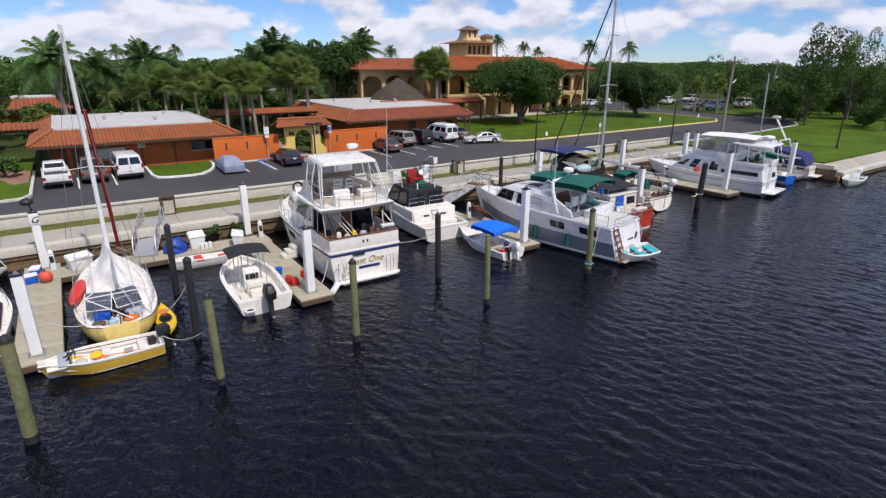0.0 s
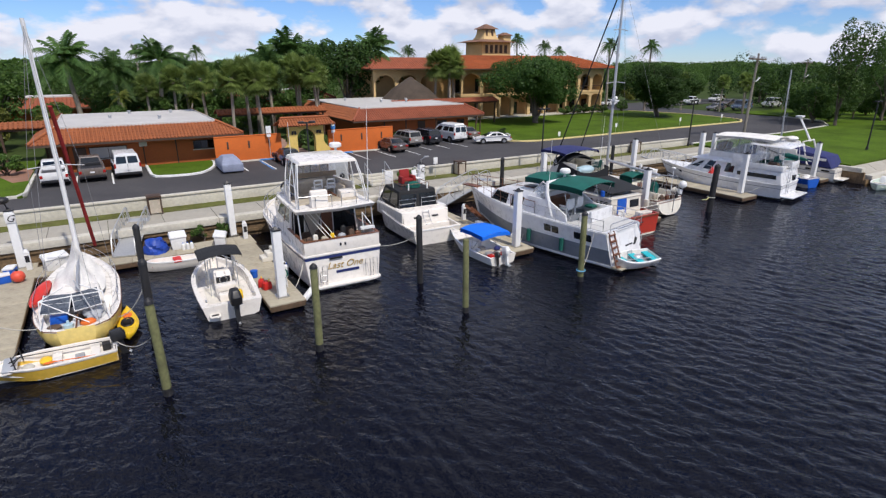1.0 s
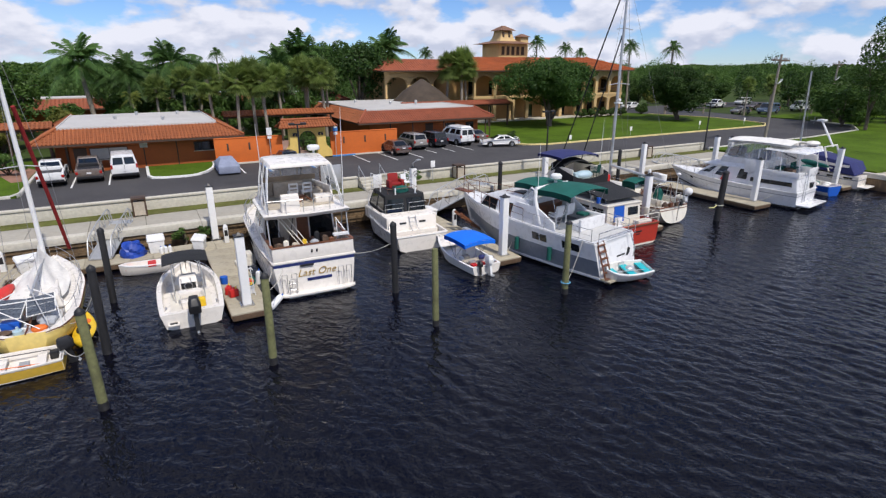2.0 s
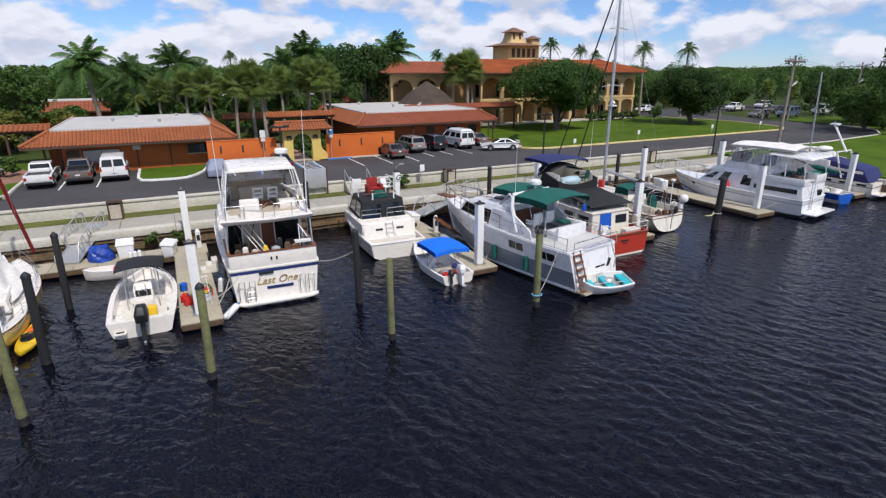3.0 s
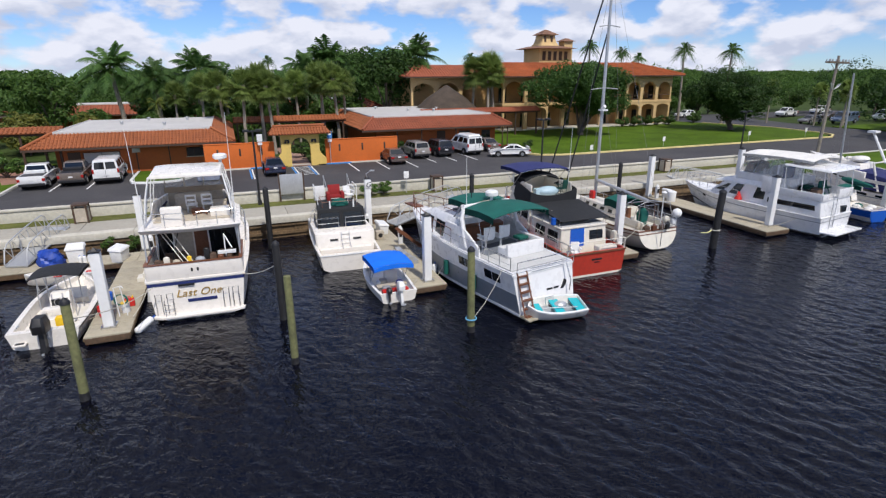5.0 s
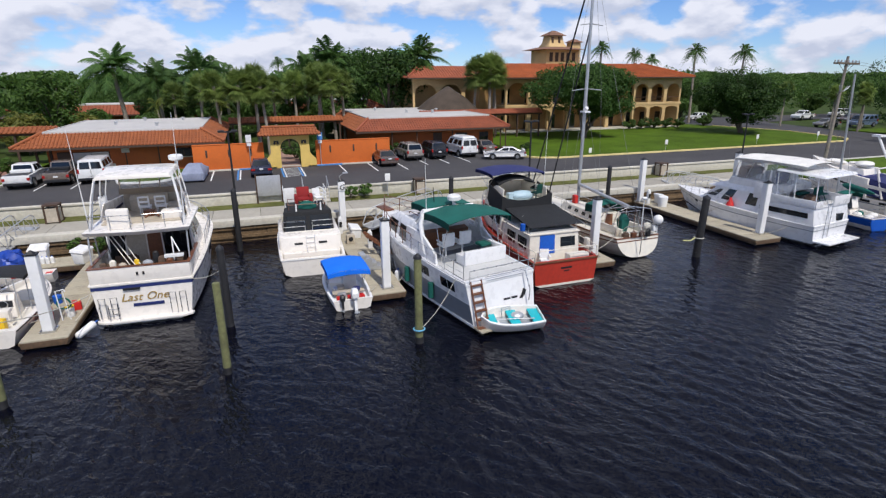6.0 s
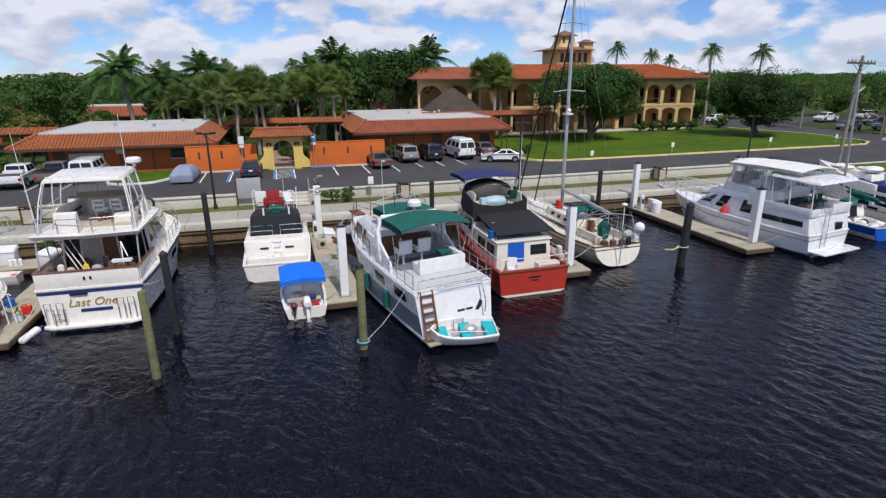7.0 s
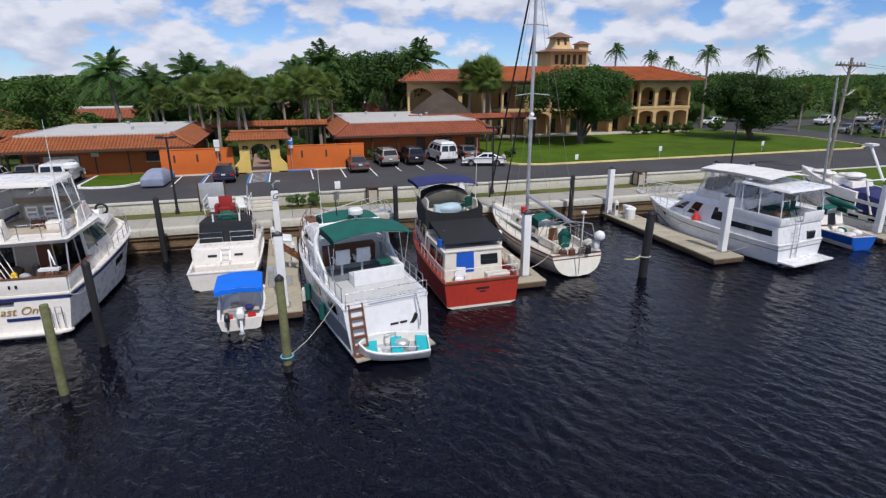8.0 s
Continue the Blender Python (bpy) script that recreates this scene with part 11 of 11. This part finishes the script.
rl = thing("rope_loop", pose(39.8, 22.85, 0), "yellow and white rope tied round the black pile", "rope")
part("loop", Geo().rings([[((0.27 + 0.03 * math.cos(q)) * math.cos(a), (0.27 + 0.03 * math.cos(q)) * math.sin(a), 1.15 + 0.03 * math.sin(q)) for q in (2 * math.pi * j / 6 for j in range(6))] for a in (2 * math.pi * k / 16 for k in range(17))], caps=False), M_ROPE, rl)
part("float_line", Geo().tube([(-0.27, 0, 1.15), (-0.7, -0.1, 1.05), (-1.25, -0.1, 1.12)], 0.035), mat("faded_yellow_rope", (0.62, 0.60, 0.25), 0.9), rl, "faded yellow float line")
lt = thing("dock_sign", pose(21.05, 33.75, 0), "white sign with the letter G on a dock pile", "sign")
part("plate", Geo().box(-0.22, 0.22, -0.04, 0.0, 3.1, 3.62), M_WHITEPL, lt, bevel=0.02)
words(lt, "G", 0.48, Matrix(((1, 0, 0, 0), (0, 0, -1, -0.05), (0, 1, 0, 3.18), (0, 0, 0, 1))), M_BLACK, "black letter")
part("lamp_arm", Geo().tube([(0, 0.1, 3.7), (-0.1, 0.0, 4.05), (0.2, -0.2, 4.3)], 0.025).box(0.1, 0.4, -0.3, -0.1, 4.25, 4.32), M_ALU, lt, "thin bracket")
lt = thing("dock_sign", pose(-3.1, 33.9, 0), "white letter G sign on a dock pile under a lamp", "sign")
part("plate", Geo().box(-0.22, 0.22, -0.04, 0.0, 2.9, 3.42), M_WHITEPL, lt, bevel=0.02)
words(lt, "G", 0.48, Matrix(((1, 0, 0, 0), (0, 0, -1, -0.05), (0, 1, 0, 2.98), (0, 0, 0, 1))), M_BLACK, "black letter")
part("lamp_head", Geo().tube([(0, 0.2, 3.5), (-0.1, 0.1, 4.0)], 0.03).ball((-0.15, 0.0, 4.1), 0.32, 0.28, 0.2, 12, 8), M_BLACK, lt, "dark round lamp head")
bh = thing("hose_stand", pose(7.85, 24.0, D0), "white dock hose stand with a coiled hose", "hose stand")
part("frame", Geo().tube([(-0.1, 0, 0), (-0.15, 0, 1.3), (0.15, 0, 1.35), (0.2, 0, 1.25)], 0.025).tube([(0.2, 0, 0), (0.1, 0, 1.3)], 0.02), M_WHITEPL, bh)
part("hose", Geo().tube([(0.24 * math.cos(a) + 0.02 * a / 6, 0.1, 0.7 + 0.24 * math.sin(a)) for a in (2 * math.pi * k / 14 for k in range(43))], 0.02, 5), M_GREEN, bh, "coiled green hose")
# weeds growing at the seawall foot
put_w = broadleaf("weed_clump", 41, 0.7, 0.0, 0.9, 8, 60, 0.09, M_LEAF_LIGHT, "yellow-green weeds growing at the seawall foot", 0.04)
put_w.matrix_basis = pose(5.9, 34.6, 0.35)
c = copy_thing(put_w, pose(7.0, 34.75, 0.3, 0, 0, 80))

# utility poles and wires by the road
M_POLE = mat("grey_weathered_pole", (0.27, 0.235, 0.20), 0.9, vary=0.35, big=1.0, small=8, bump=0.5, stain=(0.13, 0.11, 0.09), stain_amount=0.5)


def utility_pole(x, y, h, lean, label, arms=True):
    p = thing("utility_pole", pose(x, y, 1.4, 0, lean, 0), label, "utility pole", "utility poles")
    part("pole", Geo().cyl((0, 0, 0), (0, 0, h), 0.19, 0.12, 10), M_POLE, p, "weathered timber pole")
    if arms:
        for side in (-1, 1):
            arm = part("crossarm", Geo().box(-1.5, 1.5, side * 0.19 - 0.06, side * 0.19 + 0.06, h - 0.75, h - 0.58), M_BARK, p, "dark timber crossarm", bevel=0.01)
            for k in (-1.4, -1.0, -0.55, 0.55, 1.0, 1.4):
                part("insulator", Geo().cyl((k, side * 0.19, h - 0.58), (k, side * 0.19, h - 0.42), 0.045, 0.06, 8).cyl((k, side * 0.19, h - 0.42), (k, side * 0.19, h - 0.33), 0.06, 0.03, 8), M_ALU, arm)
            part("brace", Geo().tube([(-0.75, side * 0.19, h - 0.72), (0, side * 0.16, h - 1.35), (0.75, side * 0.19, h - 0.72)], 0.025), M_BARK, p)
        part("tie_block", Geo().box(-1.2, -1.08, -0.13, 0.13, h - 0.73, h - 0.6).box(1.08, 1.2, -0.13, 0.13, h - 0.73, h - 0.6), M_BARK, p)
        for k in (-0.55, -0.3, 0.35, 0.6):
            part("fuse_cutout", Geo().tube([(k * 0.3, -0.13, h - 3.3), (k, -0.25, h - 3.0), (k * 1.25, -0.3, h - 2.75)], 0.05, 6), M_ALU, p, "pale fuse cutout on a bracket")
    return p


utility_pole(71.6, 39.4, 10.4, 1.5, "timber utility pole with a crossarm beside the road")
utility_pole(118.0, 56.0, 10.0, 0, "timber utility pole with a crossarm far off")
for k in (-1.3, 1.3):
    rope("power_wire", slack((71.9 + k, 39.4, 11.3), (118 + k, 56, 11.0), 0.5, 10), M_BLACK, "thin overhead power wire between poles", 0.012)
hy = thing("fire_hydrant", pose(-9.2, 50.2, LAWN_Z), "small white fire hydrant on the lawn", "fire hydrant")
part("barrel", Geo().cyl((0, 0, 0), (0, 0, 0.6), 0.13, 0.12, 12).ball((0, 0, 0.6), 0.14, 0.14, 0.14, 12, 6, 0), M_WHITEPL, hy)
part("nozzle", Geo().cyl((-0.24, 0, 0.42), (0.24, 0, 0.42), 0.06, 0.06, 8), M_WHITEPL, hy)

# ---- pieces of the setting ----
prom = empty_structure("pavement_promenade", "pale concrete promenade slabs behind the seawall cap", "pavement")
M_SLAB = mat("promenade_slab", (0.37, 0.345, 0.29), 0.85, vary=0.25, big=0.5, small=4.0, bump=0.3, bump_scale=25, stain=(0.30, 0.27, 0.21), stain_amount=0.5, per_object=0.6)
slab_me = Geo().box(0.01, 2.99, 0.0, 2.66, -0.2, 0).mesh("slab", 0.015)
bank_me = Geo().box(0.01, 2.99, 0.0, 1.5, -0.2, 0).mesh("slab", 0.015)
for i in range(47):
    part("slab", slab_me, M_SLAB, prom, m=pose(-80 + 3 * i, 35.58, PROM_Z + 0.003 * ((i * 7) % 4)))
for i in range(27):
    part("slab", bank_me, M_SLAB, prom, m=pose(61.6 + 3 * i, 21.5, 0.78 + 0.003 * ((i * 7) % 4), 27, 0, 0))
for i in range(4):
    part("slab", slab_me, M_SLAB, prom, m=pose(63.95, 24.25 + 3 * i, PROM_Z, 0, 0, 90))
capb = empty_structure("seawall_cap", "weathered concrete cap beam on the seawall", "seawall cap")
cap_me = Geo().box(0.008, 5.99, 0, 0.66, -0.42, 0).mesh("cap_beam", 0.03)
for i in range(24):
    part("cap_beam", cap_me, M_CAPCON, capb, m=pose(-83 + 6 * i, 34.92, PROM_Z + 0.02 + 0.004 * (i % 3)))
for i in range(13):
    part("cap_beam", cap_me, M_CAPCON, capb, m=pose(61.62 + 6 * i, 20.92, 0.8 + 0.004 * (i % 3)))
for i in range(2):
    part("cap_beam", cap_me, M_CAPCON, capb, m=pose(61.6, 21.6 + 6.2 * i, PROM_Z + 0.02, 0, 0, 90))
